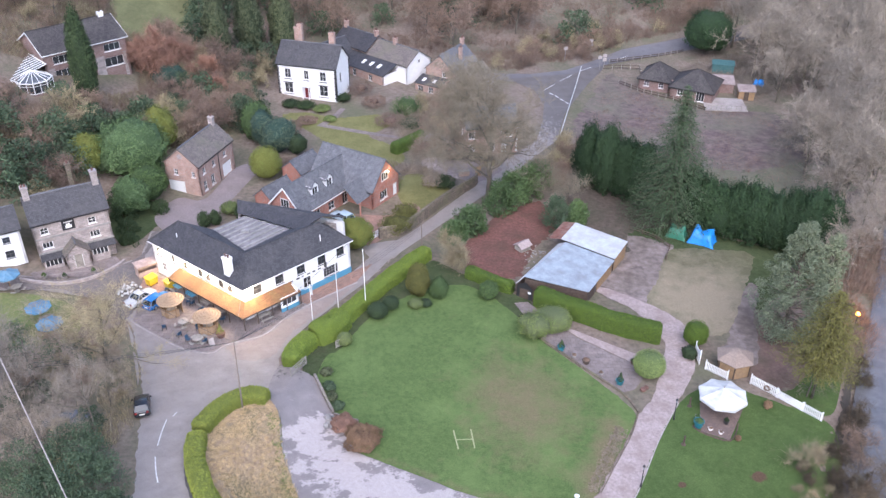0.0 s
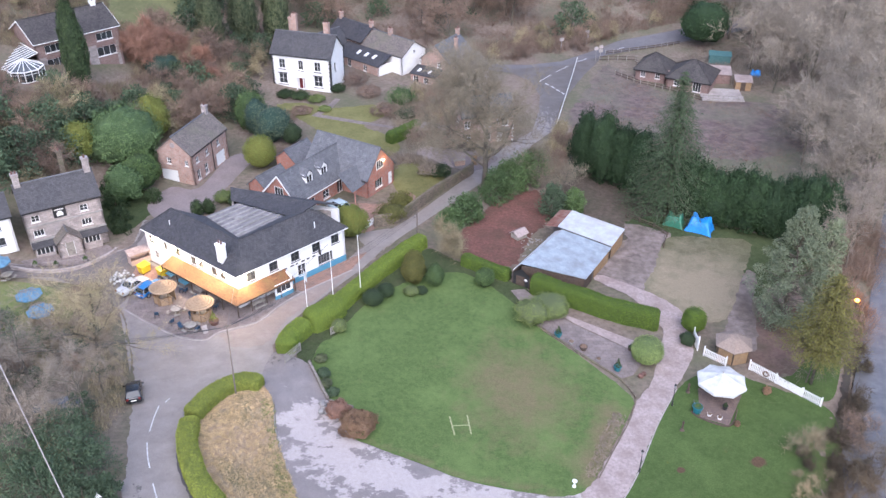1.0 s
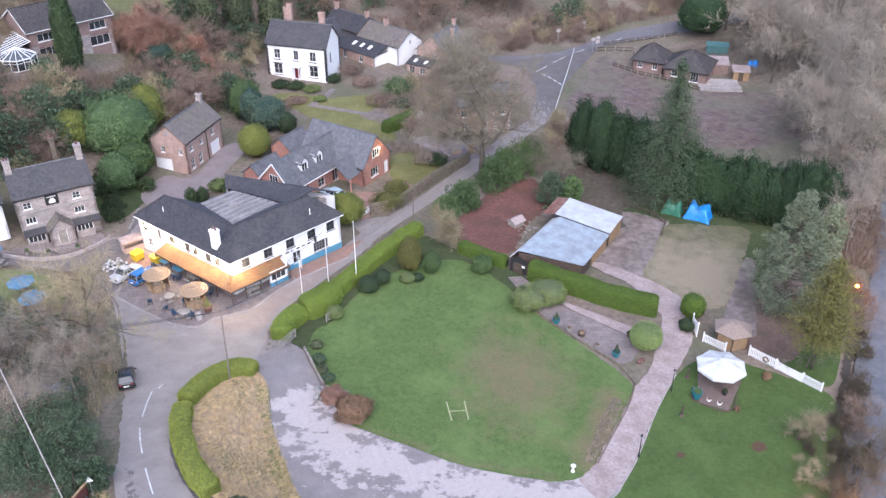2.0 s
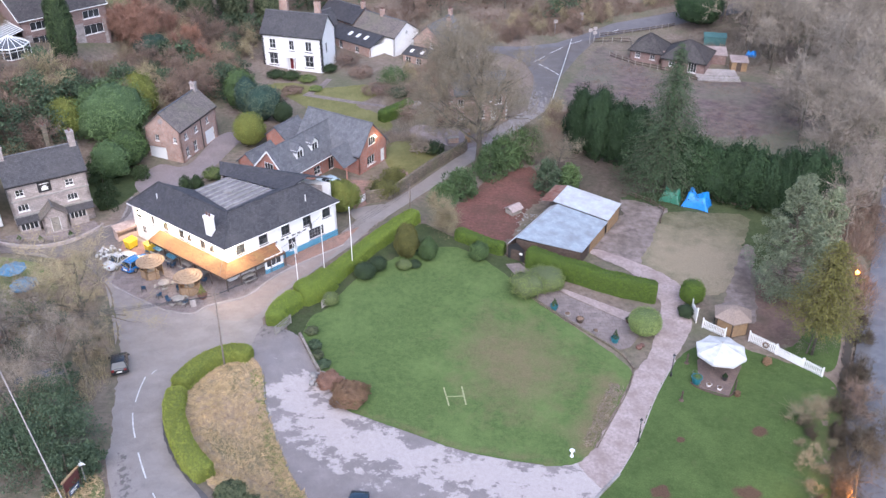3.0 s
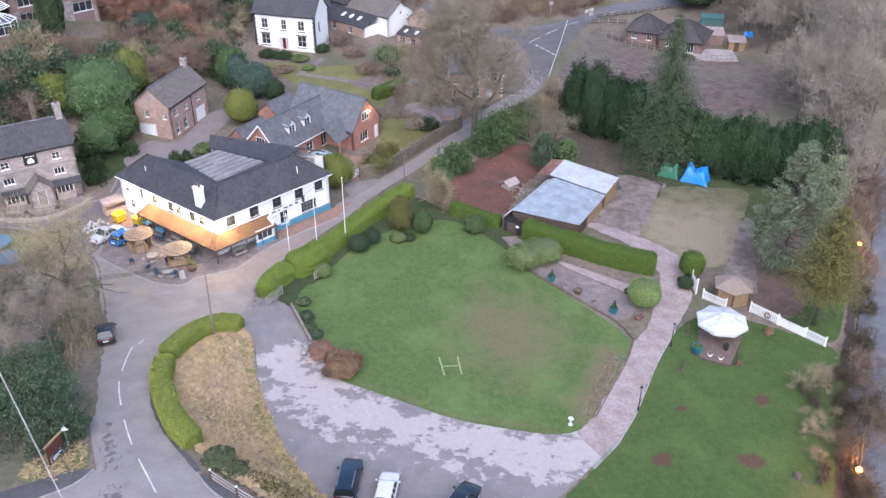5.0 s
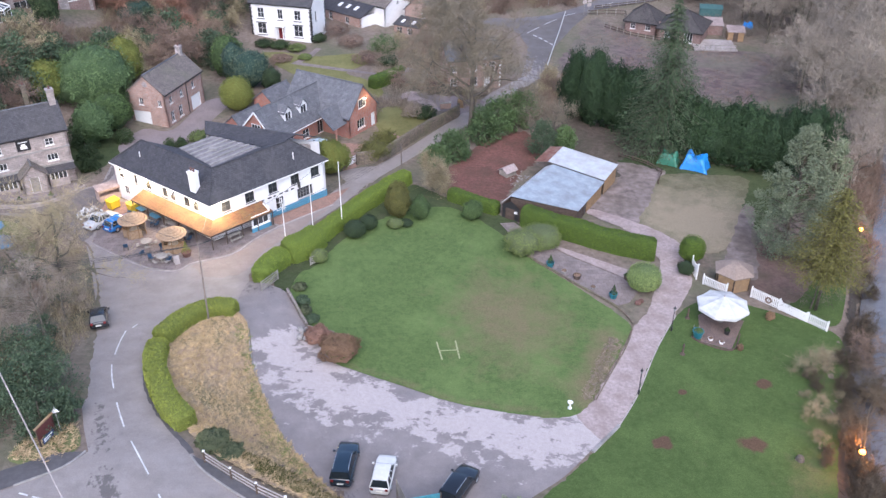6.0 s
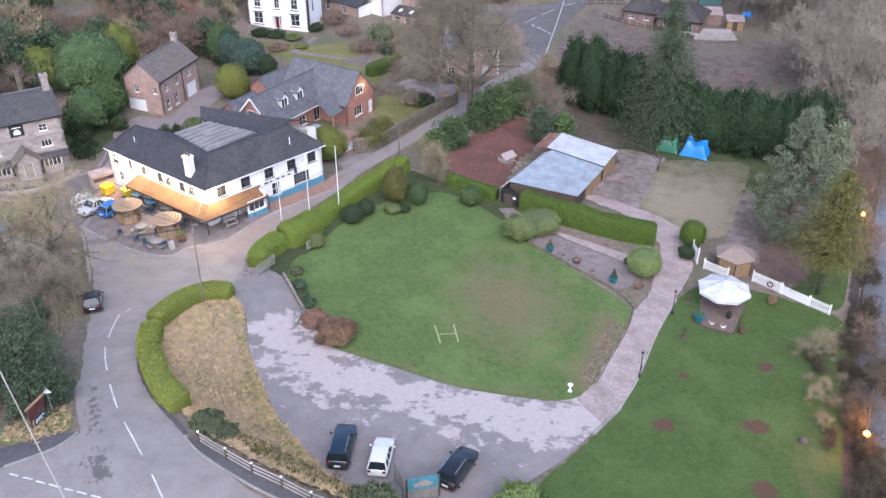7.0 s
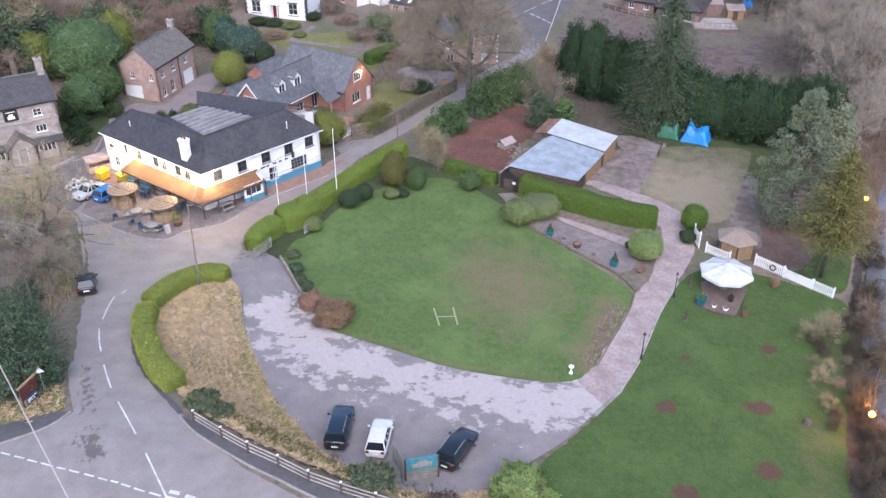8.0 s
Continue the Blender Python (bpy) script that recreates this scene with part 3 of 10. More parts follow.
# ---- ground, roads, lawns ----
MEADOW = [(-60.5, 159.5), (-53.5, 165), (-50.5, 176), (-53, 190), (-68, 190), (-65, 171)]


def ground_sheet():
    xs = [-900, -600, -400, -250, -160, -115] + [-90 + 1.25 * i for i in range(141)] + [95, 110, 140, 200, 300, 450, 900]
    ys = [-500, -250, -100, -40, 0, 18] + [28 + 1.25 * i for i in range(152)] + [226, 240, 260, 290, 330, 400, 600, 1200]
    v = np.array([(x, y, land(x, y)) for y in ys for x in xs])
    n = len(xs)
    f = np.array([(j * n + i, j * n + i + 1, (j + 1) * n + i + 1, (j + 1) * n + i) for j in range(len(ys) - 1) for i in range(n - 1)])
    ob = raw("ground", v, f, [M["litter"]], smooth=True)
    return tagged(ob, "brown leaf-littered ground of the wooded valley", "ground", kind="structure")


ground_sheet()
ROAD_W = [(-75, 20), (-60, 28), (-29.1, 44.8), (-26.2, 46.7), (-25.3, 48.2), (-26.7, 51.2), (-28.4, 55.4), (-30, 61.1), (-31.5, 66.6), (-33.2, 72.8), (-36.4, 80.8), (-38.9, 86.6), (-42.5, 91), (-52, 92.5), (-62, 88), (-64, 92),
          (-53.5, 94.8), (-46, 98), (-41.5, 101), (-42, 108), (-39.5, 108), (-38.2, 97.5), (-24.2, 86.8), (-12.2, 97.8), (-9.1, 103.5), (-6.3, 106.7), (-3.4, 110.6), (0.5, 116.9), (4.8, 123.8), (11.2, 135), (16.7, 142.5), (18.6, 151.4), (19.6, 159), (18.5, 166.5), (15, 170.5), (8, 171.8), (-2, 171)]
ROAD_E = [(-2, 174.5), (9, 174.8), (18.5, 175.5), (26.1, 178.8), (33.1, 185.2), (40.4, 191.8), (56.5, 198), (80, 206), (80, 200), (55, 191.3), (43.3, 186.8), (35.9, 183.3), (29.9, 171.4), (23.4, 156), (20.3, 142.9), (16.2, 136.7), (8.7, 124.5), (1.4, 113.8), (-3.3, 107), (-7.5, 101),
          (-10, 95.8), (-13.5, 90.6), (-17, 85), (-19, 79), (-18.2, 75.8), (-18.9, 71.3), (-23.8, 68.9), (-24.9, 63), (-23.9, 58), (-21.6, 53.5), (-18.9, 49.8), (-16.6, 47), (-12.3, 42.8), (-6.9, 39.4), (2, 35.3), (30, 27), (30, 18), (-20, 12)]


def main_road_line():
    """The through road at the far end, one dark carriageway."""
    low = [(2, 171.4), (10, 171.9), (16, 173.0), (21, 175.0), (27.5, 177.0), (35.9, 183.4), (43.3, 186.9), (55, 191.4), (79, 200.3)]
    high = [(79, 205.5), (56.5, 197.8), (40.4, 191.6), (33.1, 185), (26.1, 178.8), (18.5, 175.6), (9, 174.7), (2, 174.5)]
    return low + high


def road_wear(x, y):
    near = min(distance_to([(-29, 48), (-26, 60), (-29, 72), (-27, 79)], x, y), distance_to([(-27, 79), (-15.5, 91), (0, 112)], x, y))
    damp = min(distance_to([(-26.6, 54.5), (-25.4, 51), (-24.6, 48.6)], x, y), distance_to([(-23.5, 45.6), (-22.4, 43.6)], x, y))
    return 0.45 - 0.04 * near + (0.15 if y > 130 else 0) - 1.4 * math.exp(-(damp / 1.5) ** 2)


sheet("road", ROAD_W + ROAD_E, M["asphalt"], 0.05, "damp grey asphalt lane with pale scuffed patches", 1.2, road_wear, False, "road")
PALE_TRACK = [(-14.2, 68.0), (-12.1, 63.9), (-8.2, 60.8), (-4.9, 59.1), (1.1, 56.9), (6.8, 55.5), (11.3, 55.3), (14.2, 56.7)]


def car_park_wear(x, y):
    """Pale where cars turn, damp and dark at the edges and above the joint at the entrance."""
    seam = (x + 16.23) * -0.62 + (y - 67.74) * 0.785
    return 0.86 - 0.15 * distance_to(PALE_TRACK, x, y) - (0.35 if seam > 0 else 0)


sheet("main_road", main_road_line(), M["main_road"], 0.062, "dark grey asphalt through road below the wood", 1.2, lambda x, y: 0.4, False, "road")
sheet("lane_surfacing", [(-25.4, 81.4), (-21.6, 83.3), (-19.4, 86.8), (-17.0, 89.8), (-11.2, 95.2), (-8.0, 99.6), (-6.0, 103.4), (-9.0, 98.4), (-12.4, 93.2), (-15.4, 88.4), (-18.6, 83.4), (-19.8, 79.4), (-23.2, 78.6)], M["lamp_pink_asphalt"], 0.056, "reddish worn asphalt before the pub, warm lamp spill in its colour", 0.8, lambda x, y: 0.5 - 0.08 * distance_to([(-21, 81.5), (-12, 94), (-7.5, 101)], x, y), category="road", ragged=0.5)
CARPARK_W = [(-19.0, 71.4), (-17.2, 68.9), (-16.2, 64.6), (-14.9, 61.2), (-12.6, 55.6), (-9.9, 52), (-7.8, 49.2), (-5.5, 47.2), (-2.1, 45.4), (2, 44.9), (5.1, 46), (8.3, 48.6), (11.3, 51), (14.1, 54.1), (16.6, 56.8)]
LAWN_S = [(13.6, 58.6), (11.3, 58), (7.4, 58.5), (2.6, 59.6), (-2.4, 61.8), (-6.6, 63.7), (-9, 65.2), (-11.9, 70.4)]
sheet("car_park", CARPARK_W + LAWN_S[:-1] + [(-11.5, 70.0), (-13.2, 73.0), (-14.6, 75.8), (-16.4, 76.8), (-18.6, 77.6)], M["tarmac"], 0.08, "dark damp tarmac car park with a pale worn track", 0.8,
      car_park_wear, category="car park")
LAWN_N = [(-14, 75.2), (-13.6, 79.7), (-12, 81.6), (-9.5, 87), (-6.5, 90.9), (-3.7, 93.3), (1.1, 95.7), (3.8, 95.4), (6.5, 93.1), (10.1, 88.3), (11.9, 84.7), (16.1, 79.6), (18.6, 76.4), (20.7, 73.4), (21.2, 71.9), (19.8, 68.7), (17.2, 64.1), (15.2, 60.4)]
sheet("lawn", LAWN_S[:-1] + [(-11.7, 70.6)] + LAWN_N, M["lawn"], 0.10, "mown green lawn, worn brown towards one side", 0.7,
      lambda x, y: 0.52 * math.exp(-(((x - 8.5) / 6.5) ** 2 + ((y - 73) / 8.5) ** 2)) + 0.5 * math.exp(-(distance_to([(18.5, 70), (16.5, 64.5), (14.5, 60.5)], x, y) / 1.6) ** 2) + 0.3 * math.exp(-(distance_to([(-9, 65.4), (2.6, 60), (11, 58.4)], x, y) / 0.5) ** 2), category="lawn", ragged=0.18)
PATH = [(13.4, 58.9), (15.2, 60.3), (17.4, 64.1), (20.3, 69.2), (21.6, 72.1), (23.8, 75.3), (26, 81), (27.2, 86), (24.5, 92), (20.5, 95.6), (22, 96.5), (27.1, 93.2), (30.4, 89.7), (30.4, 86.9), (30.6, 83.7), (29.7, 80.1), (26.5, 74.4), (23, 68.3), (19.5, 61.3), (17.1, 57.4), (15.3, 55.4)]
sheet("gravel_drive", PATH, M["gravel"], 0.09, "pinkish gravel drive with darker wheel marks", 0.8, category="path", ragged=0.25)
sheet("yard", [(20.5, 95.8), (26, 105), (27.5, 110.5), (32.8, 109), (33, 106.8), (29.4, 99.5), (26.8, 93.4)], M["yard"], 0.06, "trodden stony yard beside the shed", 0.8, ragged=0.8)
sheet("rough_verge", [(27.5, 111), (33, 113.4), (40, 111.6), (55, 104.2), (52, 99), (45, 96), (41, 93), (39, 100), (32, 104)], M["shade_grass"], 0.055, "rough grass below the tall hedge, its shade in the colour", 1.0, category="grass", ragged=0.6)
sheet("arena", [(32.9, 107.1), (39.4, 107.6), (44.4, 106.2), (40.7, 97.4), (36.2, 88.5), (33, 87.2), (30.5, 88.4), (26.8, 93.2), (29.4, 99.5)], M["arena"], 0.08, "pale sandy exercise arena with thin grass", 0.8, lambda x, y: 0.72 - 0.05 * math.hypot(x - 34, (y - 94) * 0.9), rounded=False, category="arena", ragged=0.35)
sheet("side_path", [(36.3, 88.4), (38.6, 93.4), (41.2, 98.4), (42.6, 99), (42.4, 96.5), (40.2, 91.5), (39.2, 86.5), (37.4, 81.6), (34, 82.4)], M["yard"], 0.065, "narrow pinkish path beside the arena", 0.8, category="path", ragged=0.4)
sheet("earth_patch", [(38.4, 86.4), (41.5, 90), (46, 90), (44.4, 84.5), (42.8, 79.8), (40, 77.4), (36.4, 79.3)], M["earth"], 0.06, "bare reddish earth behind the summerhouse", 0.8, category="soil", ragged=0.5)
sheet("river_lawn", [(14.3, 53.9), (17.1, 57.3), (19.55, 61.4), (22.95, 68.3), (26.35, 73.9), (29.2, 76.6), (33, 77.3), (38, 74.9), (42.6, 71.4), (42, 65.5), (38.4, 59.5), (35.6, 54), (33, 47.5), (31, 42), (26, 36), (10, 40), (6.5, 44.6), (9.5, 48.9), (12.2, 51.6)], M["river_grass"], 0.07, "mown green lawn between the drive and the river", 1.0, lambda x, y: 0.22 * math.exp(-(distance_to([(41, 66), (37, 60), (33, 53), (29, 43)], x, y) / 2.0) ** 2), category="lawn", ragged=0.25)
sheet("river_bank", [(29, 36), (32.2, 45), (34.8, 52.4), (38, 59.5), (42, 68.4), (45.8, 76), (49.6, 84), (54, 92), (55.5, 91), (48, 78), (41.6, 65.5), (38.4, 56), (39, 46), (40, 34)], M["mud"], 0.05, "dark wet mud along the river bank", 1.0, category="bank", ragged=0.5)
sheet("far_lawn", [(38.0, 76.6), (40.4, 77.2), (43.4, 80.6), (47, 85), (48.4, 83.4), (45.6, 76.6), (42.6, 72.8)], M["river_grass"], 0.06, "small lawn behind the white fence", 0.8, category="lawn")
sheet("terrace", [(9.2, 92.2), (11, 92.6), (13.6, 88.6), (16.5, 85.4), (22.3, 81), (23.4, 78.4), (21.9, 76.2), (20.5, 75.6), (16.3, 80.3), (12.2, 85)], M["paving"], 0.11, "grey paved garden terrace above the lawn", 0.8, rounded=False, category="terrace")
sheet("terrace_gravel", [(12.8, 89.6), (15, 87.8), (22.8, 83), (26.4, 81.6), (25.6, 80), (23.6, 78.6), (22.4, 81.1), (16.6, 85.6)], M["gravel"], 0.08, "gravel strip at the foot of the hedge", 0.8, rounded=False, category="path")
sheet("straw_bank", [(-19.4, 71), (-17.5, 69.2), (-16.4, 64.6), (-15, 61.2), (-12.7, 55.6), (-10, 52), (-7.9, 49.2), (-5.5, 47.2), (-2.1, 45.4), (2, 44.9), (6, 46), (8, 43), (4, 38.3), (-5.2, 41.9), (-11.9, 45.5), (-15.9, 48.3), (-19.6, 52.2), (-22.6, 58), (-23.8, 64), (-22.2, 69)], M["straw"], 0.15, "bank of dry straw-coloured long grass", 0.6, category="bank", ragged=0.3)
sheet("verge", [(-26.2, 48.7), (-27.5, 51.5), (-30, 51.5), (-31, 47.5), (-28, 46.8)], M["grass"], 0.05, "patch of dry grass beside the lane", 0.6, category="verge")
sheet("garden_lawn", [(-29.5, 149.5), (-25, 151), (-19.5, 149), (-11, 150.5), (-9.5, 146), (-13, 141), (-8.4, 137.3), (-6.5, 131.5), (-11, 128), (-14.5, 130), (-22.5, 141.3)], M["garden_grass"], 0.06, "garden lawn with winter borders", 1.2, category="lawn", ragged=0.5)
sheet("garden_path", [(-19.2, 153.5), (-18.2, 153), (-19.3, 149), (-21, 145.8), (-13.5, 143), (-6.5, 141), (-6.5, 140.2), (-13.8, 141.8), (-22.8, 145.2), (-20.6, 149)], M["paving"], 0.09, "narrow grey garden path", 0.8, rounded=False, category="path")
sheet("house_lawn", [(-7.4, 125), (-6.6, 118.2), (-4.4, 114.6), (-2.6, 115.2), (0.6, 119.6), (1.4, 122.6), (-2, 125), (-4, 127.5)], M["garden_grass"], 0.06, "small lawn beside the brick house", 1.0, category="lawn")
sheet("courtyard_drive", [(-40.5, 117.8), (-36.5, 117.8), (-33.8, 128.6), (-30, 129), (-31.5, 121), (-34, 112), (-37, 106.5), (-40, 108), (-42.5, 112)], M["drive"], 0.07, "purple-grey gravel drive in front of the garage", 1.0, category="drive")
sheet("brick_drive", [(-14.5, 113), (-8, 113.5), (-5, 117.5), (-3.6, 114.5), (-9.5, 105.5), (-11.5, 106)], M["setts"], 0.06, "orange brick drive", 1.0, category="drive")
sheet("gate_drive", [(-11.2, 104.2), (-8.6, 105.8), (-6.2, 106.3), (-6.1, 103.7), (-9.4, 101.2)], M["asphalt"], 0.055, "short asphalt drive in front of the white gate", 0.8, category="drive")
sheet("side_lawn", [(-48.3, 113.9), (-44.4, 116.4), (-41.4, 111.5), (-42.2, 107), (-44, 104), (-45.4, 104.5), (-48.2, 108.9)], M["shade_grass"], 0.06, "rough lawn beside the gravel drive, shrub shade in its colour", 0.8, category="lawn", ragged=0.3)
DRIVE = [(-3.4, 130.6), (-0.6, 127.4), (2.6, 126.4), (5.4, 126.6), (7.2, 130.6), (6.4, 133.8), (-0.5, 134.4), (-3.0, 133.0)]
sheet("cottage_drive", DRIVE, M["gravel"], 0.05, "pale gravel drive before the cottage", 0.8, category="drive", ragged=0.4)
sheet("pool", [(-40.3, 67.8), (-37.4, 68.8), (-36.4, 66.8), (-38.3, 65.4), (-40.8, 66.0)], M["water"], 0.06, "small pale pool under the bare trees", 0.6, category="pool", ragged=0.3)
sheet("cottage_yard", [(-1.7, 132.8), (1.5, 130), (2.7, 126.6), (5.2, 125.4), (8.2, 127.6), (9.6, 131), (5.5, 134), (2.2, 134)], M["drive"], 0.055, "pale gravel yard behind the roadside wall", 0.8, category="yard", ragged=0.3)
sheet("shaded_earth", [(15.5, 116), (20, 122), (25, 127), (33, 120.5), (35, 113), (33, 110), (28, 111.6), (26.2, 106), (22, 109), (17, 111.5)], M["shade_earth"], 0.05, "dark leafy earth below the tall conifers, their shade in its colour", 1.0, category="soil", ragged=0.8)
sheet("leafy_bed", [(2.5, 104.5), (6, 111.5), (10.5, 117.5), (15.5, 119.5), (17, 113), (13, 105.5), (9.5, 98), (4, 99.5)], M["bed"], 0.06, "bare bed covered with red-brown fallen leaves", 1.0, category="bed", ragged=0.9)
sheet("bracken_field", [(24, 148), (30, 165), (36, 178), (41, 168), (52, 158.5), (62, 158), (72, 146), (74, 132), (58, 118), (40, 124), (28, 130)], M["field"], 0.05, "rough field of dead brown bracken", 2.0, category="field", ragged=1.5)
sheet("field_edge", [(30, 131.5), (40, 125.4), (57, 119), (70, 131), (64, 136), (50, 133), (38, 137), (31, 142)], M["field_grass"], 0.07, "thin pale grass at the field edge", 1.5, lambda x, y: 0.25, category="grass", ragged=2.0)
sheet("hill_meadow", MEADOW, M["meadow"], 0.06, "steep green meadow on the hillside", 2.0, category="meadow")
sheet("pub_terrace", [(-38.2, 86.7), (-34.4, 83.8), (-30.5, 81.1), (-28.2, 80.3), (-26.8, 80.4), (-25.7, 82), (-21.8, 83.9), (-19.6, 87.4), (-17.4, 90.1), (-19.2, 91.4), (-24.2, 86.7), (-36, 95.6), (-38.6, 92)], M["paving"], 0.09, "grey paved terrace in front of the pub", 0.8, rounded=False, category="terrace")
sheet("pub_pavement", [(-19, 91.3), (-17.2, 90.3), (-11.4, 95.5), (-9.6, 100), (-11.8, 98.2), (-18.6, 91.8)], M["setts"], 0.10, "orange brick pavement along the pub wall", 0.8, rounded=False, category="pavement")
sheet("bin_yard", [(-36.2, 95.7), (-34.4, 94.3), (-36, 91.8), (-39.5, 94), (-39.5, 97)], M["setts"], 0.11, "orange brick yard by the bins", 0.8, rounded=False, category="yard")
sheet("inn_forecourt", [(-54, 95.3), (-44.8, 101.2), (-43.5, 99.5), (-47, 96.2), (-53, 94.4)], M["paving"], 0.10, "stone-paved forecourt of the inn", 0.8, rounded=False, category="forecourt")
sheet("corner_pavement", [(-45, 36.2), (-29.4, 44.4), (-26.6, 46.3), (-25.6, 48.1), (-27.6, 48), (-30, 46.5), (-46, 38.2)], M["pavement"], 0.14, "dark damp pavement at the junction", 0.8, rounded=False, category="pavement")
sheet("lane_pavement", [(-17.65, 47.93), (-16.15, 46.08), (-12.32, 43.26), (-9.43, 41.56), (-7.2, 40.21), (2.2, 35.2), (2.9, 36.6), (-5.43, 40.55), (-7.65, 41.55), (-9.84, 42.92), (-12.07, 44.17), (-14.13, 45.57), (-16.4, 47.24)], M["pavement"], 0.14, "dark pavement behind the post and rail fence", 0.6, rounded=False, category="pavement")
sheet("river", [(41, 30), (39.3, 46), (38.6, 56), (41.8, 65.5), (48.5, 78.5), (56, 92.5), (70, 120), (90, 160), (106, 160), (86, 120), (72, 94), (57, 64), (54, 40), (56, 16), (43, 16)], M["water"], 0.35, "grey rippled river", 2.0, rounded=False, category="river")

kerbs = [("kerb", [(-29.3, 44.5), (-26.5, 46.4), (-25.5, 48.2)], 0.14, 0.16), ("kerb", [(-17.65, 47.93), (-16.15, 46.08), (-12.32, 43.26), (-9.43, 41.56), (-7.2, 40.21), (2.1, 35.1)], 0.14, 0.16),
         ("kerb", [(-38.3, 86.5), (-34.5, 83.6), (-30.5, 80.9), (-28.2, 80.1), (-26.7, 80.2), (-25.6, 81.8), (-21.7, 83.7), (-19.5, 87.2), (-17.2, 90.0), (-11.3, 95.4)], 0.16, 0.13),
         ("kerb", [(14.2, 53.9), (17.1, 57.2)], 0.3, 0.22), ("kerb", [(17.1, 57.2), (19.6, 61.3), (23.05, 68.3), (26.45, 74.2)], 0.12, 0.11),
         ("kerb", [(12.0, 84.8), (16.3, 79.9), (20.4, 75.4), (21.6, 72.4)], 0.2, 0.26), ("kerb", [(21.6, 72.4), (20.2, 68.9), (17.5, 64.0), (15.6, 60.5)], 0.12, 0.16),
         ("kerb", [(-17.3, 69), (-16.3, 64.6), (-15, 61.3), (-12.8, 55.7), (-10, 52.1)], 0.14, 0.1)]
for i, (name, line, w, h) in enumerate(kerbs):
    tagged(strip(name, line, w, h, M["kerb_pale"] if i == 2 else M["kerb_pale"] if i == 4 else M["stone_moss"] if i in (5, 6) else M["kerb"], label="pale stone edging of the terrace" if i == 2 else "pale stone edging beside the drive" if i == 4 else "dark mossy stone edging of the lawn" if i in (5, 6) else "weathered concrete kerb edging"), category="kerb", kind="structure")
tagged(strip("garden_wall", [(-14.4, 75.8), (-12.6, 72), (-11.8, 70.3)], 0.3, 0.6, M["stone_grey"], label="low rubble stone wall beside the lawn"), category="wall", kind="structure")
tagged(strip("garden_wall", [(-11.6, 69.8), (-9.0, 68.9)], 0.3, 0.6, M["stone_grey"], label="low rubble stone wall beside the lawn"), category="wall", kind="structure")
tagged(strip("forecourt_wall", [(-54.5, 93.6), (-50, 93.9), (-46.6, 95.4), (-44, 98.4), (-43.3, 100)], 0.3, 0.5, M["stone"], label="low curved stone wall round the inn's forecourt"), category="wall", kind="structure")
tagged(strip("roadside_wall", [(-9.1, 106.6), (-6.6, 107.6), (-4.9, 109.4), (-0.1, 117.2), (5.0, 124.1), (5.2, 125.2)], 0.4, 1.9, M["stone_moss"], label="tall mossy stone wall along the lane"), category="wall", kind="structure")


def marking(line, width=0.12):
    """One painted dash on the asphalt."""
    pts = smooth_line(line, 0.4)
    s, n = Shape(), len(pts)
    for i, p in enumerate(pts):
        d = (pts[min(i + 1, n - 1)] - pts[max(i - 1, 0)]).normalized()
        q = Vector((-d.y, d.x)) * width / 2
        for c in (p - q, p + q):
            s.v.append((c.x, c.y, land(c.x, c.y) + 0.075))
    s.f, s.k = [(2 * i, 2 * i + 2, 2 * i + 3, 2 * i + 1) for i in range(n - 1)], [0] * (n - 1)
    ob = part("road_marking", s, M["paint_line"])
    tagged(ob, "worn white painted dash on the asphalt", "road marking", "road markings", "structure")


marking([(-27.67, 68.25), (-27.92, 67.54)], 0.12)
marking([(-28.36, 66.97), (-28.25, 64.9), (-27.96, 62.51)], 0.12)
marking([(-27.66, 60.74), (-26.92, 58.56), (-26.21, 56.85)], 0.12)
marking([(-25.27, 54.69), (-24.41, 52.89), (-23.58, 51.26)], 0.12)
marking([(-22.49, 49.42), (-20.11, 45.64)], 0.12)
marking([(-18.92, 43.73), (-16.61, 39.87)], 0.12)
marking([(-28.62, 43.77), (-27.91, 43.53)], 0.14)
marking([(-27.56, 43.41), (-26.82, 43.17)], 0.14)
marking([(-26.56, 43.03), (-25.81, 42.78)], 0.14)
marking([(-25.56, 42.71), (-24.62, 42.36)], 0.14)
marking([(-24.35, 42.25), (-23.69, 42.07)], 0.14)
marking([(-23.44, 41.98), (-22.7, 41.75)], 0.14)
marking([(-22.36, 41.64), (-21.63, 41.42)], 0.14)
marking([(-21.34, 41.31), (-20.69, 41.1)], 0.14)
marking([(-20.46, 41.07), (-19.93, 40.92)], 0.14)
marking([(-19.72, 40.83), (-19.08, 40.6)], 0.14)
marking([(-18.82, 40.5), (-18.07, 40.25)], 0.14)
marking([(-17.76, 40.18), (-16.98, 39.94)], 0.14)
marking([(-16.54, 40.36), (-15.84, 40.21)], 0.3)
marking([(-15.44, 40.05), (-14.79, 39.85)], 0.3)
marking([(-14.51, 39.75), (-13.82, 39.56)], 0.3)
marking([(-16.66, 39.84), (-15.97, 39.67)], 0.3)
marking([(-15.66, 39.57), (-15.06, 39.45)], 0.3)
marking([(20.23, 166.57), (23.03, 170.63)], 0.15)
marking([(24.23, 172.4), (27.35, 176.32)], 0.15)
marking([(29.33, 178.79), (31.96, 181.13)], 0.15)
marking([(38.47, 186.14), (41.22, 188.37)], 0.15)
marking([(21.32, 165.69), (22.0, 164.76)], 0.35)
marking([(22.34, 164.3), (22.94, 163.37)], 0.35)
marking([(23.21, 162.71), (23.8, 161.8)], 0.35)
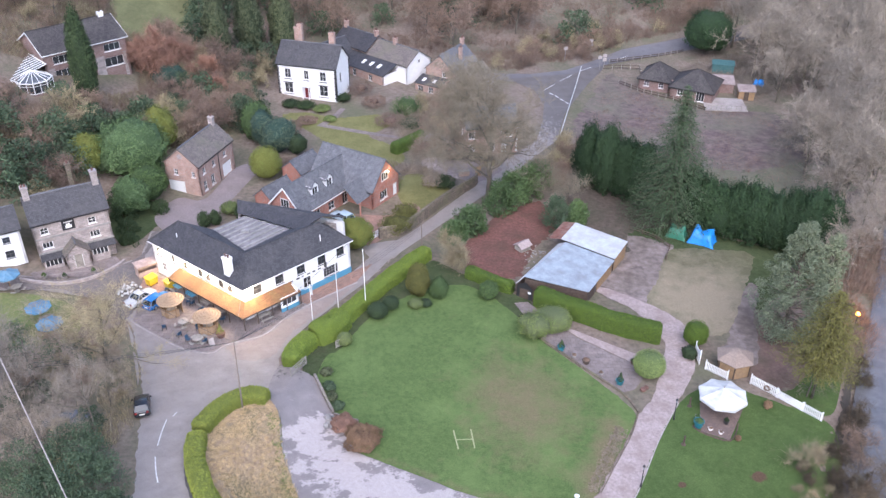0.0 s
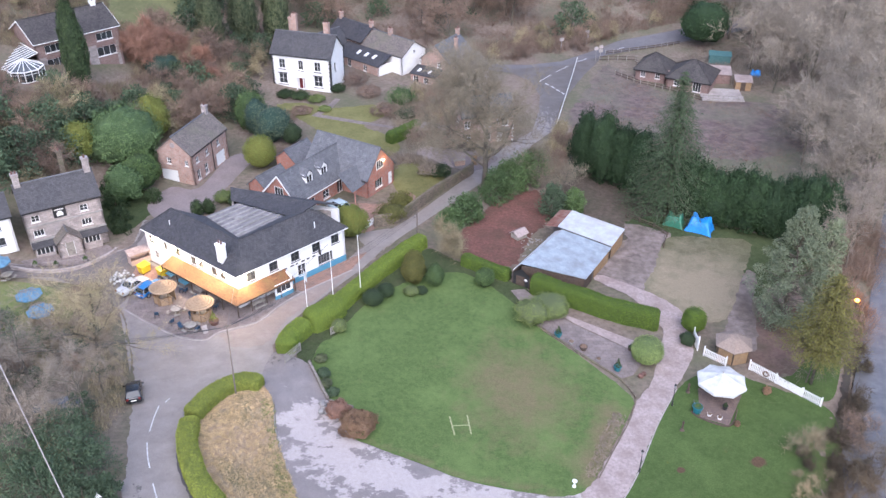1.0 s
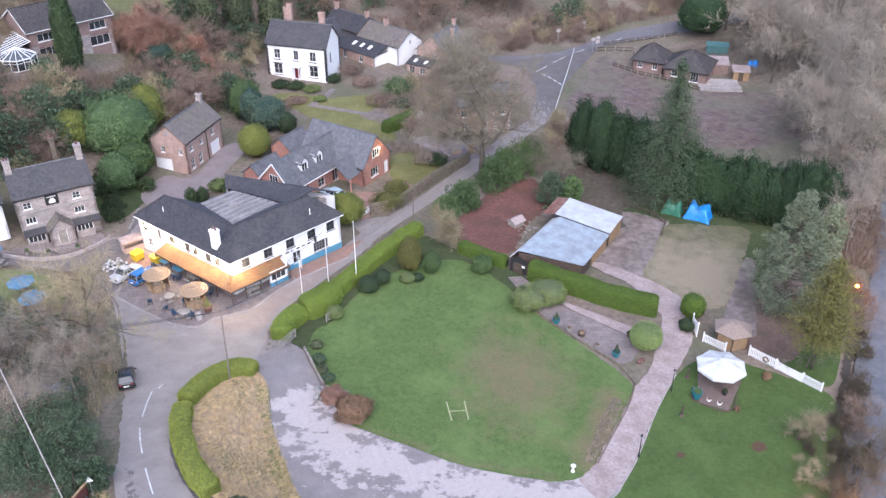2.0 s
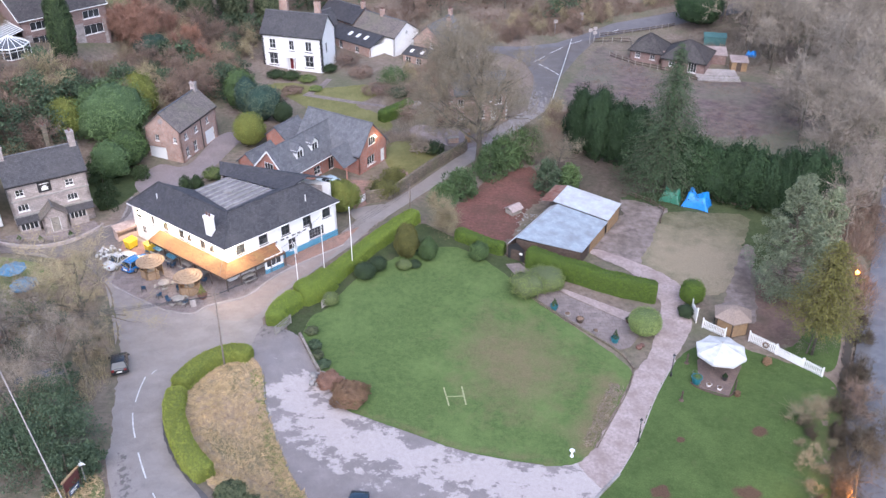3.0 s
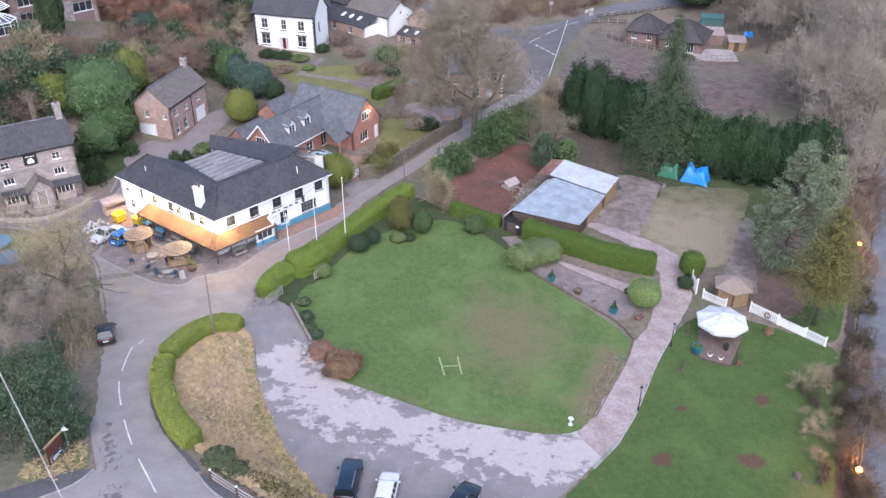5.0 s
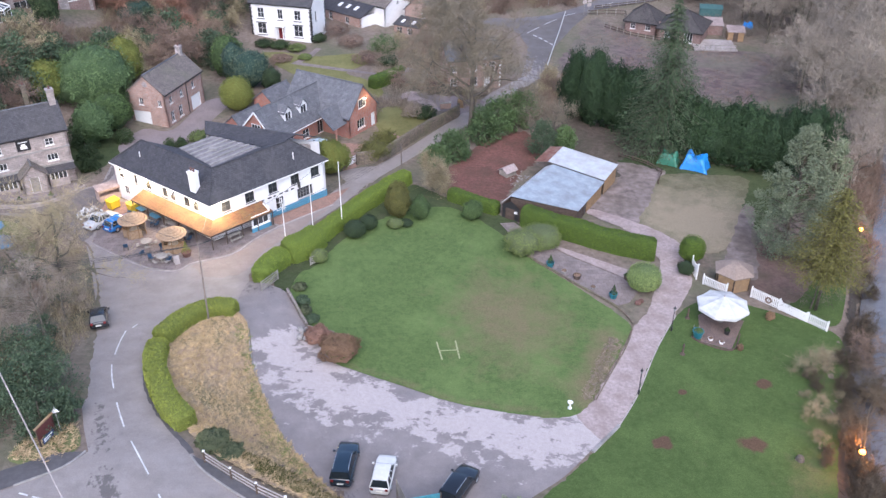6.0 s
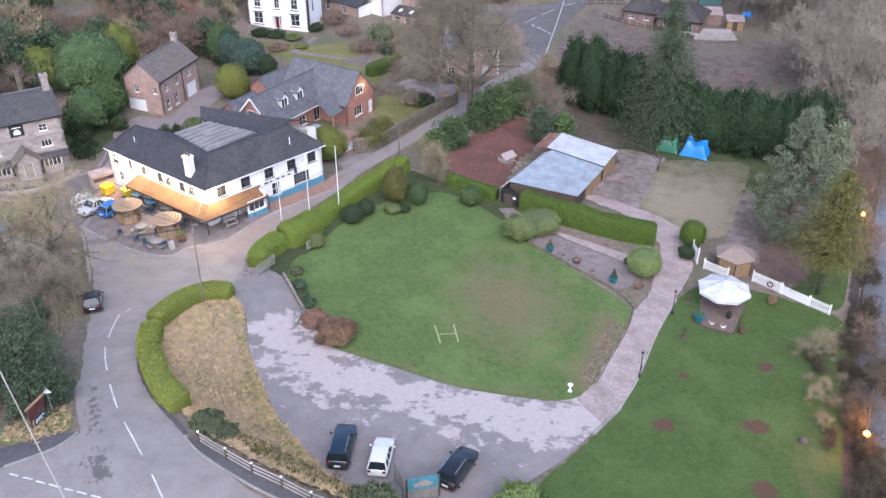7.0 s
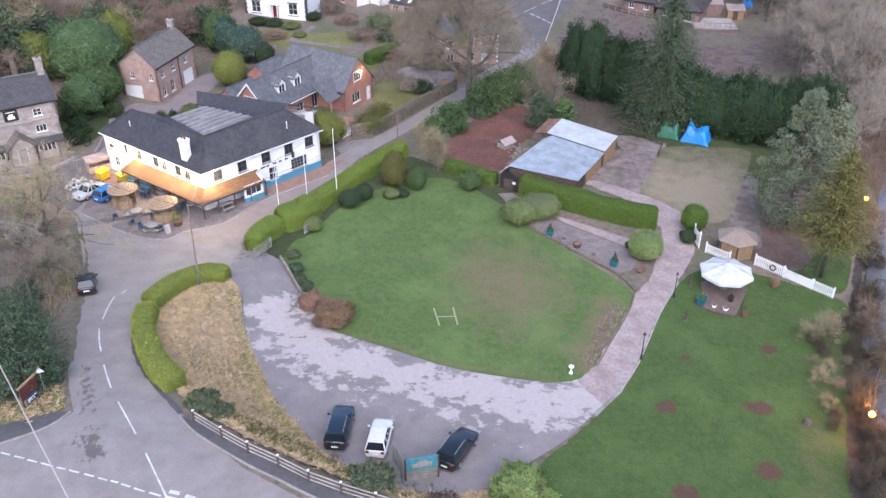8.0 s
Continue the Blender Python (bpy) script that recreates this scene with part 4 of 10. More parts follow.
marking([(24.05, 161.34), (24.52, 160.42)], 0.35)


# hedge-foot shade put in as a dark strip, leaves along the verge
sheet("gutter_dirt", [(-24.7, 63), (-23.7, 58), (-21.4, 53.5), (-18.7, 49.9), (-17.5, 48.3), (-17.75, 48.15), (-19.0, 49.6), (-21.8, 53.3), (-24.1, 57.9), (-25.05, 63), (-24.8, 66), (-24.4, 66)], M["pavement"], 0.06, "dark strip standing in for the hedge's shade on the lane", 0.5, category="dirt", ragged=0.15)
sheet("inn_yard", [(-63.5, 88.3), (-52, 92.3), (-43, 90.8), (-39.4, 87.0), (-38.7, 91.6), (-39.6, 97.2), (-41.0, 101), (-40.4, 107.6), (-41.6, 107.6), (-41.7, 101.2), (-46, 97.7), (-53.5, 94.6), (-63.5, 91.7)], M["yard_gravel"], 0.058, "dark damp gravel yard between the inn and the pub", 0.8, category="yard", ragged=0.3)
sheet("verge_leaves", [(-28.0, 55.2), (-29.5, 61), (-31.0, 66.5), (-32.7, 72.7), (-35.9, 80.6), (-38.4, 86.2), (-40.2, 86.0), (-37.6, 80), (-34.6, 72), (-32.8, 66), (-31.4, 61), (-29.8, 55)], M["litter"], 0.062, "fallen leaves and dirt along the edge of the lane", 0.6, category="verge", ragged=0.3)
# border soil and grass, with the shrubs' shade coloured in
sheet("border_bed", [(-15.8, 76.4), (-16.2, 80), (-13.6, 83.4), (-11.4, 86.4), (-8.6, 91.4), (-5.6, 96), (-1.6, 101.4), (2.6, 98.6), (9.6, 94.2), (11.4, 92.8), (12.2, 85.4), (6.5, 92.4), (1, 95.2), (-3.8, 92.8), (-9.6, 86.4), (-12.2, 81), (-13.8, 79.2), (-14.3, 75.5)], M["shade_grass"], 0.05, "dark soil and thin grass of the border, shrub shade in its colour", 0.6, lambda x, y: 0.12, category="bed", ragged=0.2)


# ---- buildings ----
def window(parent, m, w, h, bars=(2, 2), trim=M["white_paint"], sill=True, depth=0.10):
    """A window in its opening: frame with glazing bars, panes and a sill. m takes (along, out, up) to the house."""
    s, b = Shape(), 0.065
    ring = [(0, 0), (w, 0), (w, h), (0, h), (b, b), (w - b, b), (w - b, h - b), (b, h - b)]
    s.v = [(x, y, z) for y in (depth, depth + 0.06) for x, z in ring]
    for i in range(4):
        j = (i + 1) % 4
        s.f += [(i, j, j + 4, i + 4), (i + 12, j + 12, j + 8, i + 8), (j, i, i + 8, j + 8), (i + 4, j + 4, j + 12, i + 12)]
    s.k = [0] * 16
    win = part("window", s.moved(m), trim, parent)
    nx, nz = bars
    for i in range(1, nx):
        x = b + (w - 2 * b) * i / nx
        part("glazing_bar", Shape().box(x - 0.025, depth + 0.005, b, x + 0.025, depth + 0.055, h - b).moved(m), trim, win)
    for i in range(1, nz):
        z = b + (h - 2 * b) * i / nz
        part("glazing_bar", Shape().box(b, depth + 0.01, z - 0.02, w - b, depth + 0.05, z + 0.02).moved(m), trim, win)
    g = Shape().box(b * 0.6, depth + 0.03, b * 0.6, w - b * 0.6, depth + 0.042, h - b * 0.6).moved(m)
    part("pane", g, M["glass"], win)
    if sill:
        part("sill", Shape().box(-0.08, -0.07, -0.1, w + 0.08, depth + 0.02, -0.005).moved(m), trim, win)
    return win


def door(parent, m, w, h, material, depth=0.12, panels=True):
    s = Shape().box(0.05, depth, 0, w - 0.05, depth + 0.05, h - 0.05)
    if panels:
        for i in range(2):
            for j in range(2):
                x0, z0 = 0.15 + i * (w - 0.3) / 2, 0.15 + j * (h - 0.35) / 2
                s.box(x0 + 0.03, depth - 0.015, z0, x0 + (w - 0.3) / 2 - 0.05, depth + 0.01, z0 + (h - 0.35) / 2 - 0.1)
    d = part("door", s.moved(m), material, parent)
    part("frame", Shape().box(0, depth - 0.02, 0, 0.05, depth + 0.06, h).box(w - 0.05, depth - 0.02, 0, w, depth + 0.06, h).box(0.05, depth - 0.02, h - 0.05, w - 0.05, depth + 0.06, h).moved(m), M["white_paint"], d)
    part("handle", Shape().box(w - 0.2, depth - 0.05, h * 0.45, w - 0.14, depth + 0.01, h * 0.45 + 0.12).moved(m), M["black_paint"], d)
    return d


def wall(parent, p0, p1, z0, h, holes, material, peak=0.0, thick=0.3, trim=None, name="wall"):
    """A wall from p0 to p1 (its outside on the right hand), with openings through it and a gable of the height peak.
    holes: (middle along, sill height, width, height, what)."""
    a, b = Vector((*p0, 0)), Vector((*p1, 0))
    L = (b - a).length
    d = (b - a) / L
    inn = Vector((-d.y, d.x, 0))
    m = Matrix(((d.x, inn.x, 0, a.x), (d.y, inn.y, 0, a.y), (0, 0, 1, z0), (0, 0, 0, 1)))
    high = [o for o in holes if o[1] + o[3] > h]
    holes = [o for o in holes if o[1] + o[3] <= h]
    for u, si, w, hh, *_ in high:
        window(parent, m @ Matrix.Translation((u - w / 2, 0, si)), w, hh, (3, 1), trim or M["white_paint"], True, -0.09)
    rects = [(u - w / 2, s, u + w / 2, s + hh) for u, s, w, hh, *_ in holes]
    xs = sorted({0, L, *(r[0] for r in rects), *(r[2] for r in rects)})
    zs = sorted({0, h, *(r[1] for r in rects), *(min(h, r[3]) for r in rects)})
    s = Shape()
    cut = lambda x, z: any(r[0] < x < r[2] and r[1] < z < r[3] for r in rects)
    for x0, x1 in zip(xs, xs[1:]):
        for w0, w1 in zip(zs, zs[1:]):
            if not cut((x0 + x1) / 2, (w0 + w1) / 2):
                s.add([(x0, 0, w0), (x1, 0, w0), (x1, 0, w1), (x0, 0, w1)], [(0, 1, 2, 3)])
                s.add([(x0, thick, w0), (x1, thick, w0), (x1, thick, w1), (x0, thick, w1)], [(3, 2, 1, 0)])
    for x0, w0, x1, w1 in rects:
        s.add([(x0, 0, w0), (x0, thick, w0), (x0, thick, w1), (x0, 0, w1), (x1, 0, w0), (x1, thick, w0), (x1, thick, w1), (x1, 0, w1)],
              [(0, 1, 2, 3), (7, 6, 5, 4), (0, 4, 5, 1), (2, 6, 7, 3)])
    s.add([(0, 0, 0), (0, thick, 0), (0, thick, h), (0, 0, h)], [(3, 2, 1, 0)]).add([(L, 0, 0), (L, thick, 0), (L, thick, h), (L, 0, h)], [(0, 1, 2, 3)])
    if peak:
        s.add([(0, 0, h), (L, 0, h), (L / 2, 0, h + peak), (0, thick, h), (L, thick, h), (L / 2, thick, h + peak)], [(0, 1, 2), (5, 4, 3), (1, 4, 5, 2), (0, 2, 5, 3)])
    else:
        s.add([(0, 0, h), (L, 0, h), (L, thick, h), (0, thick, h)], [(0, 1, 2, 3)])
    ob = part(name, s.welded().moved(m), material, parent)
    for (u, si, w, hh, *what), r in zip(holes, rects):
        what = what[0] if what else "win"
        mm = m @ Matrix.Translation((r[0], 0, r[1]))
        if what == "door":
            door(parent, mm, w, hh, M["red_door"])
        elif what == "wdoor":
            door(parent, mm, w, hh, M["white_paint"])
        elif what == "gdoor":
            door(parent, mm, w, hh, M["grey_wood"])
        elif what == "garage":
            door(parent, mm, w, hh, M["white_paint"], panels=False)
        elif what == "dark":
            window(parent, mm, w, hh, (2, 2), M["window_grey"])
        elif what == "panes":
            window(parent, mm, w, hh, (5, 3), M["grey_paint"])
        elif what == "wide":
            window(parent, mm, w, hh, (3, 1), trim or M["white_paint"])
        else:
            window(parent, mm, w, hh, (2, 2), trim or M["white_paint"])
    return ob


def chimney(parent, x, y, z0, z1, w=0.7, d=0.7, material=None, pots=2, cap=True, turn=0):
    s = Shape().box(-w / 2, -d / 2, z0, w / 2, d / 2, z1 - 0.3).box(-w / 2 - 0.06, -d / 2 - 0.06, z1 - 0.3, w / 2 + 0.06, d / 2 + 0.06, z1)
    mm = Matrix.Translation((x, y, 0)) @ pose(0, 0, 0, 0, 0, turn)
    ch = part("chimney", s.moved(mm), material or M["brick"], parent)
    for i in range(pots):
        px = (i + 0.5) * w / pots - w / 2
        part("chimney_pot", Shape().lathe([(0.13, z1 - 0.02), (0.12, z1 + 0.3), (0.15, z1 + 0.36), (0.11, z1 + 0.38)], 10, (px, 0, 0)).moved(mm), M["terracotta"], ch)
    return ch


def gabled(parent, ox, oy, turn, L, D, he, hr, material, roof_mat, front=(), back=(), left=(), right=(), over=0.3, hip=0.0, base=-0.6, skip=(), barge=None, ends=True):
    """A block with a pitched roof along its length: origin at its front left corner, front along x, depth along y."""
    m = pose(ox, oy, 0, 0, 0, turn)
    c = [(m @ Vector((x, y, 0))).xy for x, y in ((0, 0), (L, 0), (L, D), (0, D))]
    pk = 0 if hip else hr - he
    shift = lambda hs: [(u, s - base, w, h, *r) for u, s, w, h, *r in hs]
    for i, (holes, g) in enumerate(((front, 0), (right, pk), (back, 0), (left, pk))):
        if i not in skip:
            wall(parent, c[i], c[(i + 1) % 4], base, he - base, shift(holes), material, g)
    k = (hr - he) / (D / 2)
    e, lo = over, he - over * k
    hipx = hip
    ex = 0.25 if not hip else over
    s = Shape()
    y0, y1, yr = -e, D + e, D / 2
    if hip:
        A, B = (hipx, yr, hr + 0.1), (L - hipx, yr, hr + 0.1)
        P = [(-e, y0, lo + 0.1), (L + e, y0, lo + 0.1), (L + e, y1, lo + 0.1), (-e, y1, lo + 0.1)]
        s.slab([P[0], P[1], B, A]), s.slab([P[2], P[3], A, B]), s.slab([P[1], P[2], B]), s.slab([P[3], P[0], A])
        lines = [(A, B), (P[0], A), (P[3], A), (P[1], B), (P[2], B)]
    else:
        A, B = (-ex, yr, hr + 0.1), (L + ex, yr, hr + 0.1)
        s.slab([(-ex, y0, lo + 0.1), (L + ex, y0, lo + 0.1), B, A]), s.slab([(L + ex, y1, lo + 0.1), (-ex, y1, lo + 0.1), A, B])
        lines = [(A, B)]
    roof = part("roof", s.welded().moved(m), roof_mat, parent)
    rt = Shape()
    for a, b in lines:
        rt.tube([Vector(a) + Vector((0, 0, 0.02)), Vector(b) + Vector((0, 0, 0.02))], 0.11, 6)
    part("ridge_tiles", rt.moved(m), M["tile_dark"] if roof_mat is M["tile_dark"] else M["tile_grey"], roof)
    for y in (y0 - 0.05, y1 + 0.05):
        part("gutter", Shape().beam((-ex, y, lo - 0.02), (L + ex, y, lo - 0.02), 0.11, 0.1).moved(m), barge or M["black_paint"], roof)
    if barge and not hip:
        for x in (-ex - 0.03, L + ex + 0.03):
            for y in (y0, y1):
                part("bargeboard", Shape().beam((x, y, lo - 0.02), (x, yr, hr - 0.02), 0.05, 0.22).moved(m), barge, roof)
    return m


# the pub: two front wings meeting at an angle, a back wing, a flat-roofed middle
PUB = Vector((-24.1, 86.8, land(-24, 88)))


def pub():
    p = thing("pub", *PUB, 0, "white-rendered two-storey pub with slate roofs and blue plinth", "pub")
    C, Lf, R = Vector((0, 0)), Vector((-14.1, 11.0)), Vector((11.8, 11.1))
    a, b = Lf.normalized(), R.normalized()
    he, hr, dep = 5.0, 7.5, 5.6
    na, nb = Vector((a.y, -a.x)), Vector((-b.y, b.x))     # inwards from each front
    L2, R2 = Lf + na * dep, R + nb * dep
    H = 1.35
    la, lb = Lf.length, R.length
    up = [(la * (1 - f), 3.1, w, 1.25, "dark") for f, w in ((0.15, 1.1), (0.24, 1.0), (0.38, 1.1), (0.46, 1.0), (0.63, 1.1), (0.77, 0.6), (0.93, 1.1))]
    low = [(la * (1 - f), 0.9, w, 1.2, k) for f, w, k in ((0.2, 1.6, "wide"), (0.42, 1.6, "wide"), (0.66, 1.3, "win"), (0.9, 0.9, "win"))] + [(la * 0.46, 0.0, 1.0, 2.1, "door")]
    wall(p, Lf, C, -0.3, he + 0.3, [(u, s + 0.3, *r) for u, s, *r in up + low], M["white"])
    up = [(lb * f, 3.15, 1.25, 1.3, "dark") for f in (0.12, 0.32, 0.52, 0.72, 0.905)]
    low = [(lb * 0.57, 0.7, 1.2, 1.6, "win"), (lb * 0.80, 0.95, 2.3, 1.4, "panes"), (lb * 0.17, 0.8, 1.5, 1.2, "wide"), (lb * 0.30, 0.0, 1.0, 2.1, "wdoor")]
    wall(p, C, R, -0.3, he + 0.3, [(u, s + 0.3, *r) for u, s, *r in up + low], M["white"])
    wall(p, R, R2, -0.3, he + 0.3, [], M["white"])
    wall(p, L2, Lf, -0.3, he + 0.3, [(2.5, 3.6, 0.9, 1.1)], M["white"])
    # plinths
    s = Shape()
    for q0, q1 in ((R * 0.42, R + b * 0.04),):
        d = (q1 - q0).normalized()
        n = Vector((d.y, -d.x)) * 0.03
        u, v = q0 + n, q1 + n
        s.prism([u, v, v - n * 1.5, u - n * 1.5], -0.3, 0.78)
    part("plinth", s, M["blue_paint"], p, "pale blue painted plinth")
    # roofs
    e = 0.35
    z0, z1 = he - 0.12, hr
    k = (a + b).normalized()
    Ce = C - (na + nb).normalized() * 0.5
    Le, Re = Lf - na * e + a * e, R - nb * e + b * e
    L2e, R2e = L2 + na * 0.1 + a * e, R2 + nb * 0.1 + b * e
    ridL, ridR = Lf + na * dep / 2 - a * 2.6, R + nb * dep / 2 - b * 2.8
    ridC = (na + nb) * (dep / 2) / (1 + na.dot(nb))
    inC = (na + nb) * dep / (1 + na.dot(nb))
    up3 = lambda q, z: Vector((q.x, q.y, z))
    s = Shape()
    s.slab([up3(Le, z0), up3(Ce, z0), up3(ridC, z1), up3(ridL, z1)]), s.slab([up3(Ce, z0), up3(Re, z0), up3(ridR, z1), up3(ridC, z1)])
    flat = [Vector(q) - PUB.xy for q in ((-24.6, 92.0), (-19.9, 97.2), (-26.4, 100.6), (-29.7, 97.2))]
    zf = z1 - 0.55
    s.slab([up3(ridL, z1), up3(ridC, z1), up3(flat[0], zf), up3(flat[3], zf)]), s.slab([up3(ridC, z1), up3(ridR, z1), up3(flat[1], zf), up3(flat[0], zf)])
    s.slab([up3(L2e, z0), up3(Le, z0), up3(ridL, z1)]), s.slab([up3(Re, z0), up3(R2e, z0), up3(ridR, z1)])
    roof = part("roof", s.welded(), M["slate"], p, "dark slate hipped roof")
    s = Shape()
    for q0, q1 in ((up3(ridL, z1), up3(ridC, z1)), (up3(ridC, z1), up3(ridR, z1)), (up3(ridC, z1), up3(Ce, z0)), (up3(ridL, z1), up3(Le, z0)), (up3(ridR, z1), up3(Re, z0))):
        s.tube([q0 + Vector((0, 0, 0.02)), q1 + Vector((0, 0, 0.02))], 0.1, 6)
    part("ridge_tiles", s, M["slate"], roof)
    s = Shape()
    for q0, q1 in ((Le, Ce), (Ce, Re)):
        s.beam(up3(q0, z0 - 0.08), up3(q1, z0 - 0.08), 0.12, 0.1)
    part("gutter", s, M["white_paint"], roof)
    # back wing with its own ridge, and the flat roof between
    bw = Shape()
    f0, f1, m0, m1 = (Vector(q) - PUB.xy for q in ((-18.6, 97.6), (-27.6, 102.2), (-15.8, 99.9), (-28.0, 104.4)))
    g0, g1 = m0 + (m0 - f0) * 1.0, m1 + (m1 - f1) * 1.0
    bw.slab([up3(f0, zf - 0.4), up3(f1, zf - 0.4), up3(m1, z1 - 0.1), up3(m0, z1 - 0.1)]), bw.slab([up3(g1, zf - 1.0), up3(g0, zf - 1.0), up3(m0, z1 - 0.1), up3(m1, z1 - 0.1)])
    part("roof", bw.welded(), M["slate"], p)
    wall(p, g0 - Vector((0.3, 0.3)), g1, -0.3, zf - 1.2, [], M["white"])
    wall(p, g1, f1, -0.3, zf - 0.9, [], M["stone"])
    wall(p, f1, L2, -0.3, zf - 2.6, [], M["stone"])
    wall(p, R2, g0 - Vector((0.3, 0.3)), -0.3, zf - 1.6, [], M["stone"])
    fl = Shape()
    fl.slab([up3(q, zf + 0.02) for q in flat], 0.3)
    deck = part("flat_roof", fl, M["felt"], p, "grey felted flat roof with raised battens")
    for i in range(7):
        f = (i + 0.6) / 7.2
        q, r = flat[0].lerp(flat[3], f), flat[1].lerp(flat[2], f)
        part("batten", Shape().beam(up3(q, zf + 0.06), up3(r, zf + 0.06), 0.3, 0.12), M["kerb"], deck)
    mid = (flat[0] + flat[1] + flat[2] + flat[3]) / 4
    part("roof_light", Shape().box(mid.x - 0.7, mid.y - 0.5, zf, mid.x + 0.3, mid.y + 0.1, zf + 0.25), M["kerb"], deck)
    # chimney on the front slope, small pipes
    cq = a * 3.0 + na * 0.55
    chimney(p, cq.x, cq.y, he - 0.6, 7.9, 0.95, 0.75, M["white"], 2, turn=math.degrees(math.atan2(a.y, a.x)))
    for q, h in ((Lf - a * 4 + na * 1.3, 6.9), (R - b * 3.9 + nb * 0.9, 6.9)):
        part("vent_pipe", Shape().tube([up3(q, h - 0.9), up3(q, h)], 0.06, 6), M["white_paint"], p)
    # sign lettering stands as bars, a bracket sign, floodlights
    for i, w in enumerate((0.5, 0.35, 0.6, 0.3, 0.55, 0.45, 0.5)):
        q = R * (0.36 + i * 0.052) - nb * 0.06
        part("sign_lettering", Shape().beam(up3(q, 2.72), up3(q + b * w * 0.9, 2.72), 0.05, 0.17), M["black_paint"], p, "dark raised sign lettering along the wall")
    q = R * 0.735 - nb * 0.55
    part("hanging_sign", Shape().beam(up3(R * 0.735, 3.5), up3(q, 3.5), 0.05, 0.05).beam(up3(q + nb * 0.45, 3.05), up3(q - nb * 0.05, 3.05), 0.06, 0.75), M["black_paint"], p, "black hanging sign on a bracket")
    # canopy round the corner
    ow, zo, zw = 1.75, 2.0, 2.8
    ca, cb = la * 0.70, lb * 0.41
    oc = -(na + nb) * ow / (1 + na.dot(nb))
    A0, A1 = a * ca, a * (ca + 0.3) - na * ow
    B0, B1 = b * cb, b * (cb + 0.3) - nb * ow
    s = Shape().slab([up3(A1, zo), up3(oc, zo), up3(C, zw), up3(A0, zw)], 0.1).slab([up3(oc, zo), up3(B1, zo), up3(B0, zw), up3(C, zw)], 0.1)
    can = part("canopy", s, M["tile_moss"], p, "orange-lit mossy tiled canopy")
    part("fascia", Shape().beam(up3(A1, zo - 0.1), up3(oc, zo - 0.1), 0.05, 0.18).beam(up3(oc, zo - 0.1), up3(B1, zo - 0.1), 0.05, 0.18), M["dark_wood"], can)
    rng = random.Random(5)
    for i in range(6):
        q = A1.lerp(oc, i / 5.0) + na * 0.15
        part("post", Shape().box(q.x - 0.06, q.y - 0.06, 0, q.x + 0.06, q.y + 0.06, zo - 0.08), M["dark_wood"], can)
    for i in range(1, 5):
        q = oc.lerp(B1, i / 4.0) + nb * 0.15
        part("post", Shape().box(q.x - 0.06, q.y - 0.06, 0, q.x + 0.06, q.y + 0.06, zo - 0.08), M["dark_wood"], can)
    # glazed porch at the canopy's end
    q = b * (cb - 2.6) - nb * 0.0
    o0, o1 = q - nb * 1.6, b * cb - nb * 1.6
    wall(p, o0, o1, 0.62, 1.5, [(1.3, 0.15, 2.1, 1.1, "wide")], M["white"], 0, 0.15)
    wall(p, o1, b * cb, 0.62, 2.0, [(0.8, 0.2, 1.0, 1.2, "wide")], M["white"], 0, 0.15)
    wall(p, o0 - nb * 0.03, o1 - nb * 0.03 + b * 0.03, 0, 0.62, [], M["blue_paint"], 0, 0.18, name="plinth")
    wall(p, o1 - nb * 0.03 + b * 0.03, b * (cb + 0.03), 0, 0.62, [], M["blue_paint"], 0, 0.18, name="plinth")
    for f, side in ((0.86, a), (0.62, a), (0.36, a), (0.14, a), (0.05, b)):
        n = na if side is a else nb
        q = side * ((la if side is a else lb) * f) - n * 0.22
        fx = part("floodlight", Shape().box(q.x - 0.13, q.y - 0.1, 4.45, q.x + 0.13, q.y + 0.1, 4.6), M["black_paint"], p, "small black floodlight under the eaves")
        g = q - n * 0.3
        part("lens", Shape().lathe([(0.02, 4.32), (0.14, 4.38), (0.2, 4.5), (0.14, 4.62), (0.02, 4.68)], 10, (g.x, g.y, 0)), M["lamp_warm"], fx)
        ld = bpy.data.lights.new("floodlight", "POINT")
        ld.energy, ld.color, ld.shadow_soft_size = PUB_WATTS * (1.35 if f < 0.2 else 1.05), (1.0, 0.74, 0.42), 0.12
        lo = new("floodlight_bulb", ld)
        lo.location = PUB + up3(q - n * 0.3, 4.22)
    return p


PUB_WATTS = 104.0
pub()


